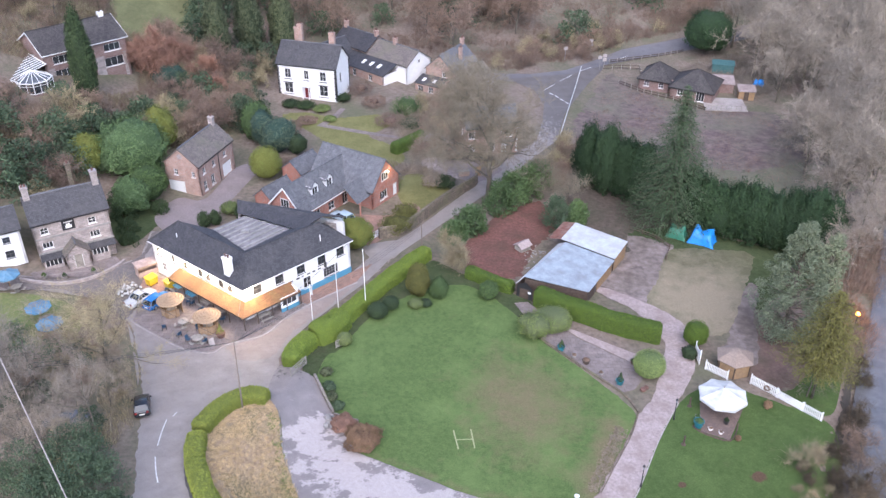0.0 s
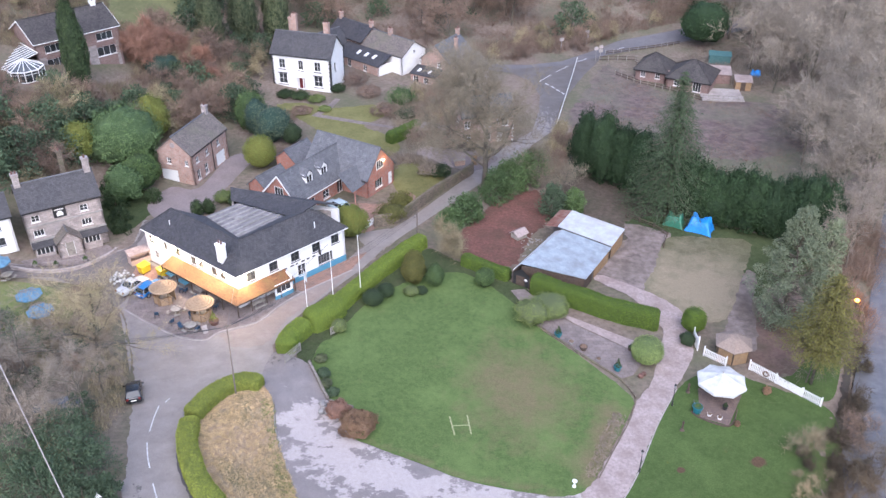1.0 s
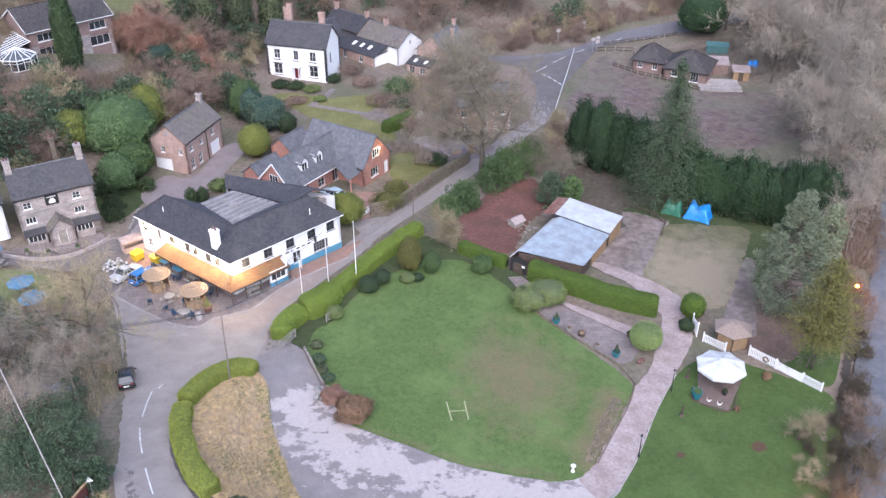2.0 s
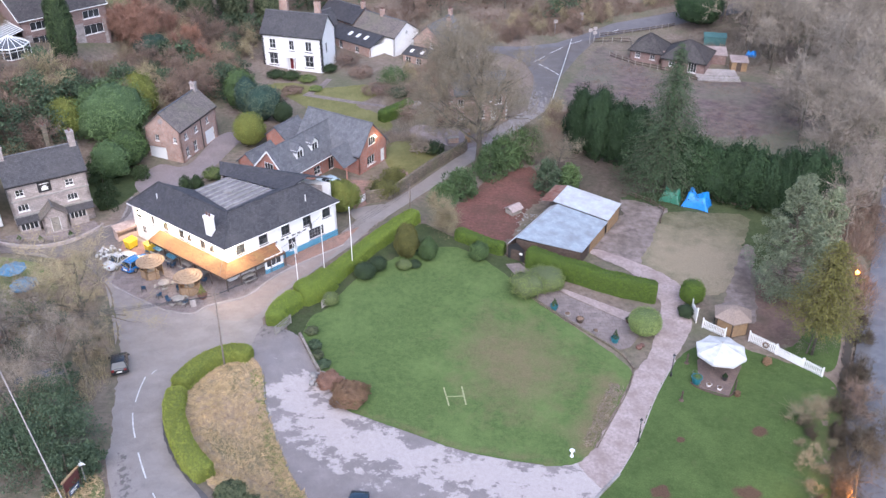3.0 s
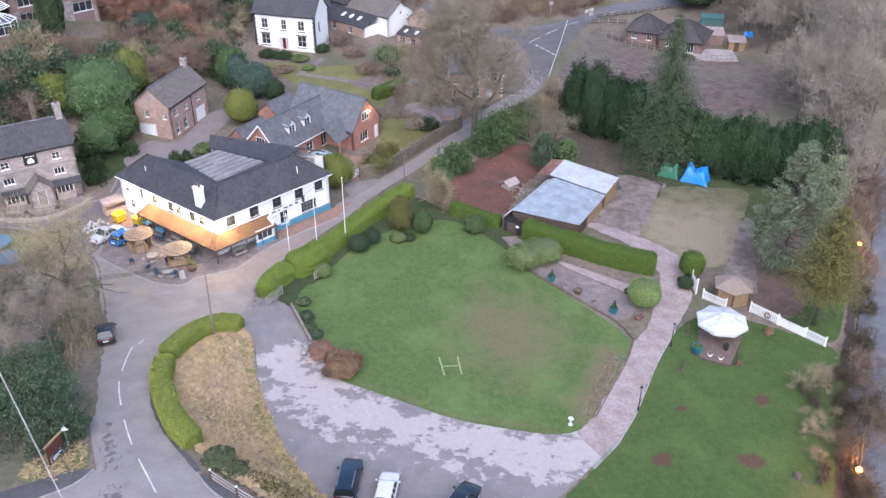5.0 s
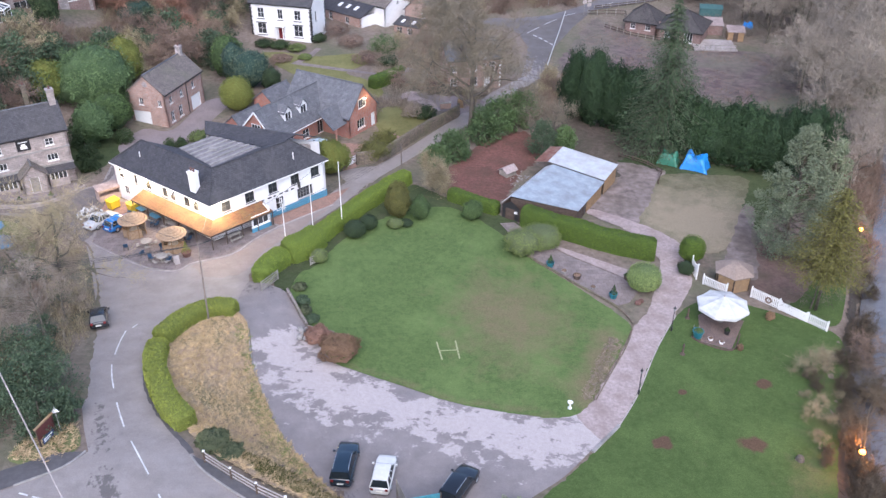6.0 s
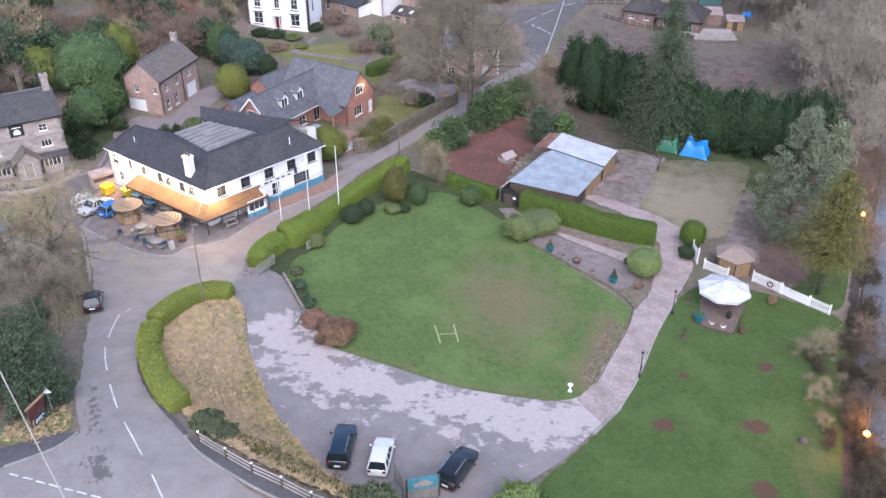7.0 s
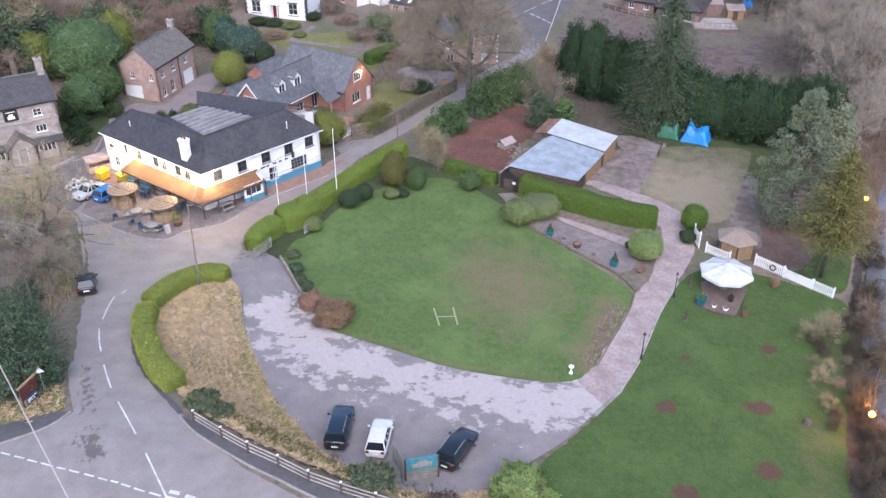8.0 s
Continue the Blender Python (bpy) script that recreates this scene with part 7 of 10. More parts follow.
def clump_tree(name, x, y, height, r, leaf, label, category="tree", seed=1, clumps=26, per=90, size=0.28, low=0.25, clump_r=1.2, trunk_r=0.25, bark="bark", group="", flat=0.6, long=3.6, taper=0.0):
    """An evergreen with separate clumps of foliage on its limbs, and gaps between."""
    rng = np.random.default_rng(seed)
    ob = thing(name, x, y, land(x, y) - 0.1, rng.uniform(0, 360), label, category, group)
    tr = Shape().tube([(0, 0, 0), (0.1, 0, height * 0.4), (0.0, 0.1, height * 0.9)], [trunk_r, trunk_r * 0.7, 0.05], 8)
    cs, ns = [], []
    for i in range(clumps):
        f = low + (1 - low) * (i + 0.5) / clumps
        z = height * f
        ring = r * math.sqrt(max(0.03, 1 - ((f - low) / (1 - low) * 1.25 - 0.28) ** 2 / 1.0)) if f < 0.99 else 0.2
        if taper:
            ring = r * max(0.0, 1.02 - f) ** taper * smooth(-0.12, 0.3, f)
        a = i * 2.4 + rng.uniform(-0.5, 0.5)
        q = ring * rng.uniform(0.45, 0.95)
        e = np.array((math.cos(a) * q, math.sin(a) * q, z))
        if category != "shrub":
            tr.tube([(0, 0, z * 0.85), tuple(e * np.array((0.6, 0.6, 0.95))), tuple(e)], [0.09, 0.05, 0.02], 4, caps=False)
        d = rng.normal(0, 1, (per, 3))
        d /= np.linalg.norm(d, axis=1)[:, None]
        cr = clump_r * rng.uniform(0.7, 1.3) * (1 - 0.45 * f if taper else 1)
        cs.append(e + d * np.array((cr, cr, cr * flat)) * rng.uniform(0.55, 1.05, (per, 1)))
        ns.append(d + np.array((0, 0, 0.3)))
    part("trunk", tr, M[bark], ob, smooth=True)
    v, f = cards(np.concatenate(cs), rng.normal(0, 1, (clumps * per, 3)), size, rng, 0.5, long, np.concatenate(ns))
    raw("crown", v, f, [M[leaf]], parent=ob)
    return ob


# clipped hedges
hedge("hedge", [(-18.6, 70.3), (-20.4, 70.6), (-22.4, 69.2), (-23.7, 66.6), (-24.3, 64.4)], 1.9, 1.6, "leaf_privet", "clipped lime-green privet hedge curving along the lane", seed=2)
hedge("hedge", [(-24.2, 63.4), (-23.6, 60), (-22.2, 56.6), (-20.6, 53.6), (-18.6, 51.2)], 1.9, 1.6, "leaf_privet", "clipped lime-green privet hedge above the bank", seed=3)
hedge("hedge", [(-17.3, 77.2), (-17.0, 79.6), (-15.6, 82.3)], 2.2, 1.9, "leaf_hedge", "clipped lime-green hedge at the lawn's corner", seed=4)
hedge("hedge", [(-15.4, 82.6), (-13.4, 84.4), (-12.2, 86.6)], 2.8, 2.4, "leaf_hedge", "rounded clipped green hedge beside the lane", seed=5)
hedge("hedge", [(-12.2, 86.8), (-9.6, 91.4), (-6.9, 95.8), (-4.2, 99.8), (-2.2, 102.6)], 2.0, 1.8, "leaf_hedge", "long clipped green hedge beside the lane", seed=6)
hedge("hedge", [(3.2, 98.2), (6, 96.4), (9.2, 94.6)], 1.4, 1.7, "leaf_clip", "clipped dark green hedge behind the lawn", seed=7)
hedge("hedge", [(12.0, 92.6), (16.2, 90.2), (22.0, 87.2), (26.8, 85.6)], 1.9, 2.6, "leaf_clip", "tall clipped green hedge behind the terrace", seed=8)

# garden shrubs and evergreens
def green(x, y, r, h, leaf, label, n=1400, size=0.26, seed=1, **k):
    return bush("shrub", x, y, r, h, leaf, label, "shrub", n, size, seed, **k)


green(-48.1, 123.0, 5.4, 8.6, "leaf_laurel", "large spreading evergreen laurel above the inn", 6000, 0.27, 11, lumps=0.28, scale=3.0)
green(-46.4, 131.5, 2.8, 7.0, "leaf_gold", "yellow-green conifer beside the laurel", 1500, 0.3, 12)
green(-54.0, 120.0, 2.8, 6.0, "leaf_gold", "yellow-green rounded conifer behind the inn", 1500, 0.3, 13)
green(-45.6, 112.6, 2.6, 5.6, "leaf_laurel", "rounded dark green holly tree beside the lane", 2400, 0.28, 14)
green(-44.6, 117.6, 2.8, 5.2, "leaf_green", "dark evergreen shrub by the coach house", 2200, 0.28, 15, shape=1.3)
clump_tree("shrub", -57.6, 119.5, 8.0, 4.4, "leaf_rhodo", "dark spreading evergreen behind the inn", "shrub", 16, 39, 110, 0.19, 0.08, 1.3, 0.15, long=2.0, flat=0.8)
clump_tree("shrub", -59.5, 112.5, 6.5, 4.0, "leaf_rhodo", "dense green shrub behind the inn", "shrub", 17, 36, 110, 0.19, 0.08, 1.3, 0.15, long=2.0, flat=0.8)
clump_tree("shrub", -64.5, 116.5, 8.0, 4.6, "leaf_rhodo", "dark evergreen on the slope", "shrub", 18, 41, 110, 0.19, 0.08, 1.3, 0.15, long=2.0, flat=0.8)
green(-28.2, 125.0, 2.5, 5.4, "leaf_gold", "clipped golden dome-shaped conifer", 2000, 0.2, 19, lumps=0.08)
green(-32.1, 139.5, 2.7, 7.0, "leaf_green", "bright green conifer in the villa garden", 1700, 0.28, 20)
green(-27.6, 135.0, 3.0, 6.0, "leaf_teal", "blue-green rounded conifer in the garden", 1700, 0.28, 21)
green(-30.6, 137.2, 2.2, 6.4, "leaf_teal", "blue-green conifer in the villa garden", 1300, 0.28, 22)
green(-24.5, 134.0, 1.6, 3.4, "leaf_dark", "small dark shrub beside the conifers", 700, 0.24, 23)
clump_tree("shrub", -35.4, 144.0, 5.5, 3.2, "leaf_rhodo", "dark shrub beside the villa garden", "shrub", 24, 28, 110, 0.19, 0.08, 1.3, 0.15, long=2.0, flat=0.8)
green(-49.2, 149.5, 2.8, 4.4, "leaf_teal", "blue-green shrub on the hillside", 1300, 0.28, 25)
green(-59.0, 150.5, 2.6, 4.0, "leaf_green", "green shrub beside the hillside house", 1200, 0.3, 26)
bare_tree("beech", -52.4, 151.5, 8.4, 1.3, 3, 0.14, 27, "beech", "russet beech with a dense twiggy crown", twigs=16, tw=0.05, first=0.05, twig_len=1.1, kids=(5, 7))
bare_tree("beech", -48.6, 156.0, 6.4, 1.5, 3, 0.12, 30, "beech", "russet beech beside a larger one on the slope", twigs=14, tw=0.05, first=0.05, twig_len=1.0, kids=(4, 6))
bare_tree("beech", -43.8, 156.5, 4.6, 1.5, 3, 0.12, 28, "beech", "russet beech shrub on the slope", twigs=14, tw=0.045, first=0.05, twig_len=0.9, kids=(4, 6))
bare_tree("beech", -41.0, 152.5, 3.8, 1.5, 3, 0.12, 29, "beech", "small russet beech on the slope", twigs=14, tw=0.045, first=0.05, twig_len=0.9, kids=(4, 6))
green(-12.1, 104.3, 2.3, 4.6, "leaf_gold", "golden-green shrub beside the pub", 1700, 0.22, 30, lumps=0.25)
green(-3.2, 93.4, 1.7, 4.6, "leaf_olive", "tall pointed olive-green conifer at the lawn's edge", 2400, 0.16, 31, lumps=0.14, shape=0.8, sweep=0.6, long=2.4)
green(-0.5, 92.9, 1.2, 2.9, "leaf_green", "upright dark green conifer at the lawn's edge", 900, 0.18, 32)
green(5.9, 93.3, 1.3, 2.5, "leaf_green", "rounded green shrub by the hedge", 900, 0.18, 33)
green(-8.1, 88.0, 1.35, 2.1, "leaf_dark", "clipped dark green ball shrub", 1100, 0.13, 34, lumps=0.05)
green(-6.6, 89.8, 1.1, 1.9, "leaf_dark", "clipped dark green ball shrub", 800, 0.13, 35, lumps=0.05)
green(-3.5, 90.4, 0.95, 1.2, "leaf_grey", "low rounded grey-green shrub", 600, 0.14, 36)
green(-2.2, 90.9, 0.8, 0.9, "leaf_dark", "low dark shrub beside the lawn", 400, 0.14, 37)
green(-11.7, 82.3, 0.95, 1.7, "leaf_grey", "clipped grey-green ball shrub", 700, 0.13, 38, lumps=0.06)
for i, (x, y, r, h) in enumerate(((1.6, 107.6, 2.0, 2.6), (4.2, 110.2, 2.6, 3.6), (8.6, 116.6, 2.5, 4.6), (11.0, 119.4, 2.8, 5.2), (13.6, 122.4, 2.6, 5.0), (15.6, 125.8, 2.2, 3.8))):
    clump_tree("laurel", x, y, h, r, "leaf_laurel", "glossy laurel bush along the lane", "shrub", 40 + i, 40, 120, 0.14, 0.06, 0.85, 0.1, group="laurels along the lane", flat=0.9, long=2.2)
clump_tree("shrub", 16.6, 112.2, 5.0, 1.9, "leaf_rhodo", "dark straggling evergreen behind the shed", "shrub", 46, 34, 120, 0.13, 0.06, 0.8, 0.1, long=2.2, flat=0.9)
clump_tree("shrub", 20.0, 113.4, 3.6, 1.6, "leaf_laurel", "pale green laurel behind the shed", "shrub", 47, 26, 110, 0.16, 0.08, 0.75, 0.1, long=2.4, flat=0.9)
green(11.2, 85.9, 2.0, 2.7, "leaf_grey", "cloud-clipped grey-green shrub beside the terrace", 1700, 0.16, 49, lumps=0.4, scale=3.0)
green(13.6, 87.8, 2.4, 2.1, "leaf_grey", "flat-topped grey-green shrub beside the terrace", 1700, 0.16, 50, lumps=0.12, shape=1.8)
green(24.0, 79.1, 1.85, 3.0, "leaf_fresh", "clipped round green shrub beside the drive", 2200, 0.15, 51, lumps=0.05, shape=1.1)
green(31.0, 85.4, 1.45, 3.1, "leaf_clip", "clipped upright green shrub beside the drive", 1700, 0.15, 52, lumps=0.06, shape=1.3)
green(29.6, 82.5, 0.9, 1.6, "leaf_dark", "dark shrub by the fence", 500, 0.18, 53)
green(-10.5, 68.2, 1.15, 1.4, "twig_russet", "russet shrub beside the wall", 3600, 0.075, 54, lumps=0.4, core=0.55, sweep=0.8, long=5.5)
green(-8.2, 65.8, 1.65, 2.2, "twig_rust", "rounded brown bare shrub at the lawn's corner", 6500, 0.07, 55, lumps=0.35, core=0.6, sweep=0.9, long=6.0)
for i, (x, y) in enumerate(((-12.6, 74.2), (-12.2, 72.6), (-11.3, 71.2), (-13.2, 76.6))):
    green(x, y, 0.62, 0.9, "leaf_soft" if i % 2 else "leaf_rhodo", "straggling green shrub behind the low wall", 700, 0.13, 56 + i, lumps=0.5, core=0.7, long=2.4)
clump_tree("rhododendron", -32.0, 55.2, 4.6, 3.6, "leaf_rhodo", "grey-green rhododendron thicket under bare trees", "shrub", 61, 28, 230, 0.095, 0.08, 1.16, 0.09, long=2.2, flat=0.75)
clump_tree("rhododendron", -33.8, 58.6, 4.6, 3.4, "leaf_rhodo", "grey-green rhododendron thicket under bare trees", "shrub", 62, 27, 230, 0.095, 0.08, 1.1, 0.09, long=2.2, flat=0.75)
clump_tree("rhododendron", -29.8, 51.4, 3.2, 2.3, "leaf_rhodo", "grey-green rhododendron thicket under bare trees", "shrub", 63, 18, 230, 0.095, 0.08, 0.79, 0.09, long=2.2, flat=0.75)
clump_tree("rhododendron", -28.7, 52.6, 2.6, 1.6, "leaf_rhodo", "grey-green rhododendron thicket under bare trees", "shrub", 64, 12, 230, 0.095, 0.08, 0.6, 0.09, long=2.2, flat=0.75)
clump_tree("rhododendron", -34.0, 52.6, 4.4, 3.4, "leaf_rhodo", "grey-green rhododendron thicket under bare trees", "shrub", 65, 27, 230, 0.095, 0.08, 1.1, 0.09, long=2.2, flat=0.75)
clump_tree("rhododendron", -37, 55.8, 4.6, 3.4, "leaf_rhodo", "grey-green rhododendron thicket under bare trees", "shrub", 66, 27, 230, 0.095, 0.08, 1.1, 0.09, long=2.2, flat=0.75)
green(7.0, 45.4, 1.75, 2.1, "leaf_fresh", "fresh green laurel at the edge of the car park", 5200, 0.15, 67, lumps=0.5, scale=2.6, sweep=0.7, long=2.6)
green(8.6, 44.2, 1.1, 1.2, "leaf_fresh", "small fresh green laurel at the edge of the car park", 2000, 0.15, 68, lumps=0.5, sweep=0.7, long=2.6)
green(-3.6, 42.0, 1.6, 0.8, "leaf_soft", "low olive-green juniper behind the fence", 3000, 0.12, 69, lumps=0.45, scale=2.6, sweep=0.5, long=3.2)
green(-14.9, 48.5, 0.95, 0.6, "leaf_soft", "dull green low shrub behind the fence", 2000, 0.1, 70, lumps=0.5, scale=2.6, sweep=0.5, long=3.2)
green(-16.3, 49.5, 1.1, 0.8, "leaf_soft", "dull green spreading shrub at the end of the hedge", 3000, 0.12, 71, lumps=0.45, scale=2.6, sweep=0.5, long=3.2)
green(1.4, 43.2, 1.4, 0.9, "twig_brown", "low brown shrub behind the sign", 900, 0.16, 72, lumps=0.3)
green(3.6, 42.6, 1.3, 0.9, "twig_brown", "low brown shrub behind the sign", 900, 0.16, 73, lumps=0.3)
for i, (x, y, r, h, leaf) in enumerate(((-25.6, 153.2, 1.5, 1.4, "leaf_dark"), (-28.5, 153.8, 1.6, 1.3, "leaf_dark"), (-22.5, 152.0, 1.4, 1.2, "leaf_grey"), (-15.9, 160.5, 2.2, 2.6, "twig_brown"), (-6.9, 151.0, 2.6, 3.6, "leaf_green"), (-13.0, 155.0, 2.2, 1.8, "twig_brown"),
                                        (-9.6, 146.6, 2.4, 1.8, "twig_brown"), (-5.4, 145.6, 2.2, 1.8, "leaf_dark"), (-1.6, 142.6, 2.6, 2.8, "twig_brown"), (-19.0, 157.0, 1.3, 1.4, "leaf_dark"), (-24.6, 146.8, 1.6, 1.0, "twig_brown"), (-27.2, 143.4, 1.8, 1.6, "twig_brown"),
                                        (-3.0, 136.5, 2.0, 2.2, "twig_brown"), (1.5, 134.5, 2.2, 2.4, "twig_brown"), (-20.6, 147.6, 1.0, 0.9, "leaf_grey"), (-6.8, 108.8, 2.2, 2.8, "leaf_olive"), (-5.4, 112.4, 1.7, 2.6, "leaf_olive"), (-1.6, 123.6, 1.6, 2.2, "twig_oak"), (0.4, 123.2, 1.5, 2.0, "leaf_dark"),
                                        (-31.6, 113.6, 1.3, 1.8, "leaf_grey"), (-29.4, 112.0, 1.1, 2.0, "leaf_dark"), (-33.2, 110.4, 0.8, 2.2, "leaf_dark"), (-34.6, 109.6, 0.8, 2.4, "leaf_dark"), (-29.5, 131.5, 1.6, 1.8, "twig_brown"), (-25.0, 128.6, 1.8, 1.6, "twig_brown"), (-22.5, 127.2, 1.5, 1.5, "twig_brown"))):
    twiggy = leaf.startswith("twig")
    green(x, y, r, h, leaf, "winter garden shrub standing in a border", 1500 if twiggy else 1000, 0.1 if twiggy else 0.19, 80 + i, lumps=0.45, core=0.45 if twiggy else 0.72, scale=2.4, sweep=0.8 if twiggy else 0.0, long=4.5 if twiggy else 1.6)
hedge("hedge", [(-8.4, 134.4), (-5.6, 137.8), (-3.4, 140.8)], 1.8, 2.0, "leaf_clip", "clipped garden hedge across the villa garden", 0.22, 12, seed=9)

for i, (x, y, r, h) in enumerate(((-46.6, 110.6, 1.9, 2.6), (-44.9, 107.4, 1.5, 2.0), (-44.2, 104.6, 1.3, 1.6), (-47.6, 113.4, 2.2, 3.2), (-42.0, 113.4, 1.4, 1.8), (-37.6, 105.2, 1.2, 1.6))):
    clump_tree("shrub", x, y, h, r, "leaf_dark", "dark straggling evergreen shrub beside the drive", "shrub", 330 + i, 16, 110, 0.12, 0.08, 0.6, 0.08, long=2.0, flat=0.8)

# conifers
conifer("spruce", 34.2, 115.2, 22.5, 8.2, "leaf_spruce", "tall drooping green spruce rising above the hedge", seed=101, whorls=36, per=16, size=0.1, droop=0.3, dense=170, power=0.82)
row = [(23.6, 127.0, 9.4), (26.0, 124.6, 9.8), (28.6, 122.8, 10.2), (31.2, 121.0, 9.8), (36.8, 114.6, 8.0), (38.9, 113.4, 7.6), (41.0, 112.4, 7.4), (43.2, 111.2, 7.6), (45.4, 110.0, 7.8), (47.6, 108.8, 8.0), (49.8, 107.6, 8.6), (52.0, 106.4, 8.8), (54.2, 105.4, 8.6), (33.4, 118.8, 8.2)]
for i, (x, y, h) in enumerate(row):
    bush("leylandii", x, y, 2.75 + 0.3 * math.sin(i * 2.4), h + (1.3 if x > 36 else 0.9) + 0.6 * math.sin(i * 1.9), "leaf_ley", "dark green leylandii in a tall row", "conifer", 3200, 0.2, 110 + i, 0.34, 0, "leylandii row", 0.88, 0.82, 2.8, None, 1.0, 3.2)
bush("cypress", -58.9, 137.2, 2.5, 15.0, "leaf_cyp", "tall narrow cypress in front of the hillside house", "conifer", 4200, 0.24, 131, 0.22, 0, "", 0.88, 0.6, 3.0, None, 1.0, 3.0)
for i, (x, y, h, r) in enumerate(((-43.4, 164.0, 14.0, 2.7), (-38.6, 171.0, 16.0, 3.2), (-33.0, 176, 14, 3.0))):
    bush("conifer", x, y, r, h, "leaf_soft", "tall soft green conifer on the wooded slope", "conifer", 3400, 0.3, 140 + i, 0.25, 0, "", 0.86, 0.65, 2.6, None, 1.0, 3.0)
clump_tree("pine", 42.4, 87.0, 16.4, 6.0, "leaf_blue", "blue-grey pine with dense upswept foliage", seed=151, clumps=110, per=250, size=0.1, low=0.05, clump_r=1.15, flat=0.8, long=2.6, taper=0.6)
clump_tree("pine", 46.6, 88.0, 14.2, 3.4, "leaf_blue", "slimmer blue-grey pine beside a larger one", seed=154, clumps=44, per=220, size=0.1, low=0.25, clump_r=1.05, flat=0.8, long=2.6, taper=0.6)
conifer("larch", 42.1, 75.8, 15.0, 5.2, "leaf_larch", "golden-olive feathery conifer behind the white fence", "conifer", 152, 30, 17, 0.085, 0.06, 0.18, 0.3, 130, "", 0.6)
bare_tree("dead_stems", 41.6, 76.0, 6.4, 0.8, 3, 0.1, 202, "twig_limb", "bare grey stems under the golden conifer", bark="bark_oak", twigs=4, tw=0.026, first=0.25, upward=0.6, kids=(2, 4))
bush("yew", 59.0, 190.5, 5.2, 9.5, "leaf_ley", "dark rounded yew at the road's bend", "tree", 2600, 0.4, 153, 0.2)

# the bare oak and other single trees
bare_tree("oak", 6.9, 119.0, 23.5, 1.4, 4, 0.5, 305, "twig_limb", "large leafless oak with a wide twiggy crown", twigs=8, tw=0.034, twig_len=1.1, first=0.18, upward=0.45, kids=(5, 6), limbs=True, bark="bark_oak")
bare_tree("shrub_tree", 1.0, 100.4, 4.8, 1.4, 3, 0.10, 203, "twig", "bushy brown leafless tree behind the hedge", twigs=8, tw=0.035, first=0.08, kids=(4, 6))
bare_tree("shrub_tree", 15.4, 121.6, 6.6, 1.3, 3, 0.16, 204, "twig_limb", "tangled bare tree beside the lane", twigs=3, tw=0.026, twig_len=0.8, limbs=True, bark="bark_oak", first=0.1, kids=(4, 6))
bare_tree("shrub_tree", 19.0, 118.8, 6.4, 1.3, 3, 0.14, 205, "twig_limb", "tangled bare tree beside the lane", twigs=3, tw=0.026, twig_len=0.8, limbs=True, bark="bark_oak", first=0.1, kids=(4, 6))

rng0 = random.Random(77)
heap = Shape()
for i in range(260):
    f = rng0.uniform(0, 1)
    c = Vector((-0.2 + 9.4 * f, 134.2 - 1.3 * f, 0)) + Vector((rng0.gauss(0, 0.3), rng0.gauss(0, 0.5), 0))
    z = land(c.x, c.y) + rng0.uniform(0.05, 1.3) * (1 - abs(2 * f - 1) ** 3)
    e = Vector((rng0.gauss(0, 0.9), rng0.gauss(-0.3, 0.6), rng0.gauss(0, 0.3)))
    r = rng0.uniform(0.025, 0.06)
    heap.tube([(c.x - e.x, c.y - e.y, max(z - e.z, land(c.x, c.y) + 0.04)), (c.x, c.y, z), (c.x + e.x, c.y + e.y, max(z + e.z, land(c.x, c.y) + 0.04))], [r, r * 0.9, r * 0.6], 4, caps=False)
tagged(raw("branch_heap", np.array(heap.v, dtype=float), np.array(heap.f), [M["bark_oak"]]), "long heap of cut pale branches before the cottage", "branches", kind="stuff")

# woodland: six kinds of bare tree, repeated
kinds = [bare_tree("woodland_tree", -52.5, 71.5, 13.0, 0.95, 3, 0.28, 211, "twig_grey", "leafless grey-brown woodland tree", group="woodland trees", twigs=6, tw=0.04, twig_len=1.2),
         bare_tree("woodland_tree", -50.2, 60.0, 11.5, 1.1, 3, 0.22, 212, "twig", "leafless grey-brown woodland tree", group="woodland trees", twigs=6, tw=0.038, twig_len=1.1, first=0.15),
         bare_tree("woodland_tree", 62, 118, 12.0, 0.9, 3, 0.22, 213, "twig_grey", "leafless grey woodland tree", group="woodland trees", twigs=8, tw=0.045, twig_len=1.2),
         bare_tree("woodland_tree", 68, 138, 14.0, 0.8, 3, 0.25, 214, "twig_grey", "leafless grey woodland tree", group="woodland trees", twigs=8, tw=0.045, twig_len=1.2),
         bare_tree("woodland_tree", -12, 205, 13.0, 0.9, 3, 0.25, 215, "twig_brown", "leafless brown woodland tree", group="woodland trees", twigs=6, tw=0.075, twig_len=1.4),
         bare_tree("woodland_tree", 8, 202, 11.0, 1.1, 3, 0.2, 216, "twig_brown", "leafless brown woodland tree", group="woodland trees", twigs=6, tw=0.075, twig_len=1.4)]
scrub = [bare_tree("scrub_tree", -44, 143, 5.0, 1.5, 3, 0.08, 221, "twig_brown", "bushy leafless scrub on the slope", group="scrub", twigs=4, tw=0.045, first=0.05, twig_len=1.0),
         bare_tree("scrub_tree", -48, 137, 4.2, 1.6, 3, 0.08, 222, "twig", "bushy leafless scrub on the slope", group="scrub", twigs=4, tw=0.045, first=0.05, twig_len=1.0),
         clump_tree("evergreen_scrub", -52, 131, 4.0, 2.6, "leaf_rhodo", "grey-green evergreen undergrowth on the slope", "shrub", 223, 16, 60, 0.17, 0.1, 0.95, 0.1, group="undergrowth", flat=0.8, long=2.4)]
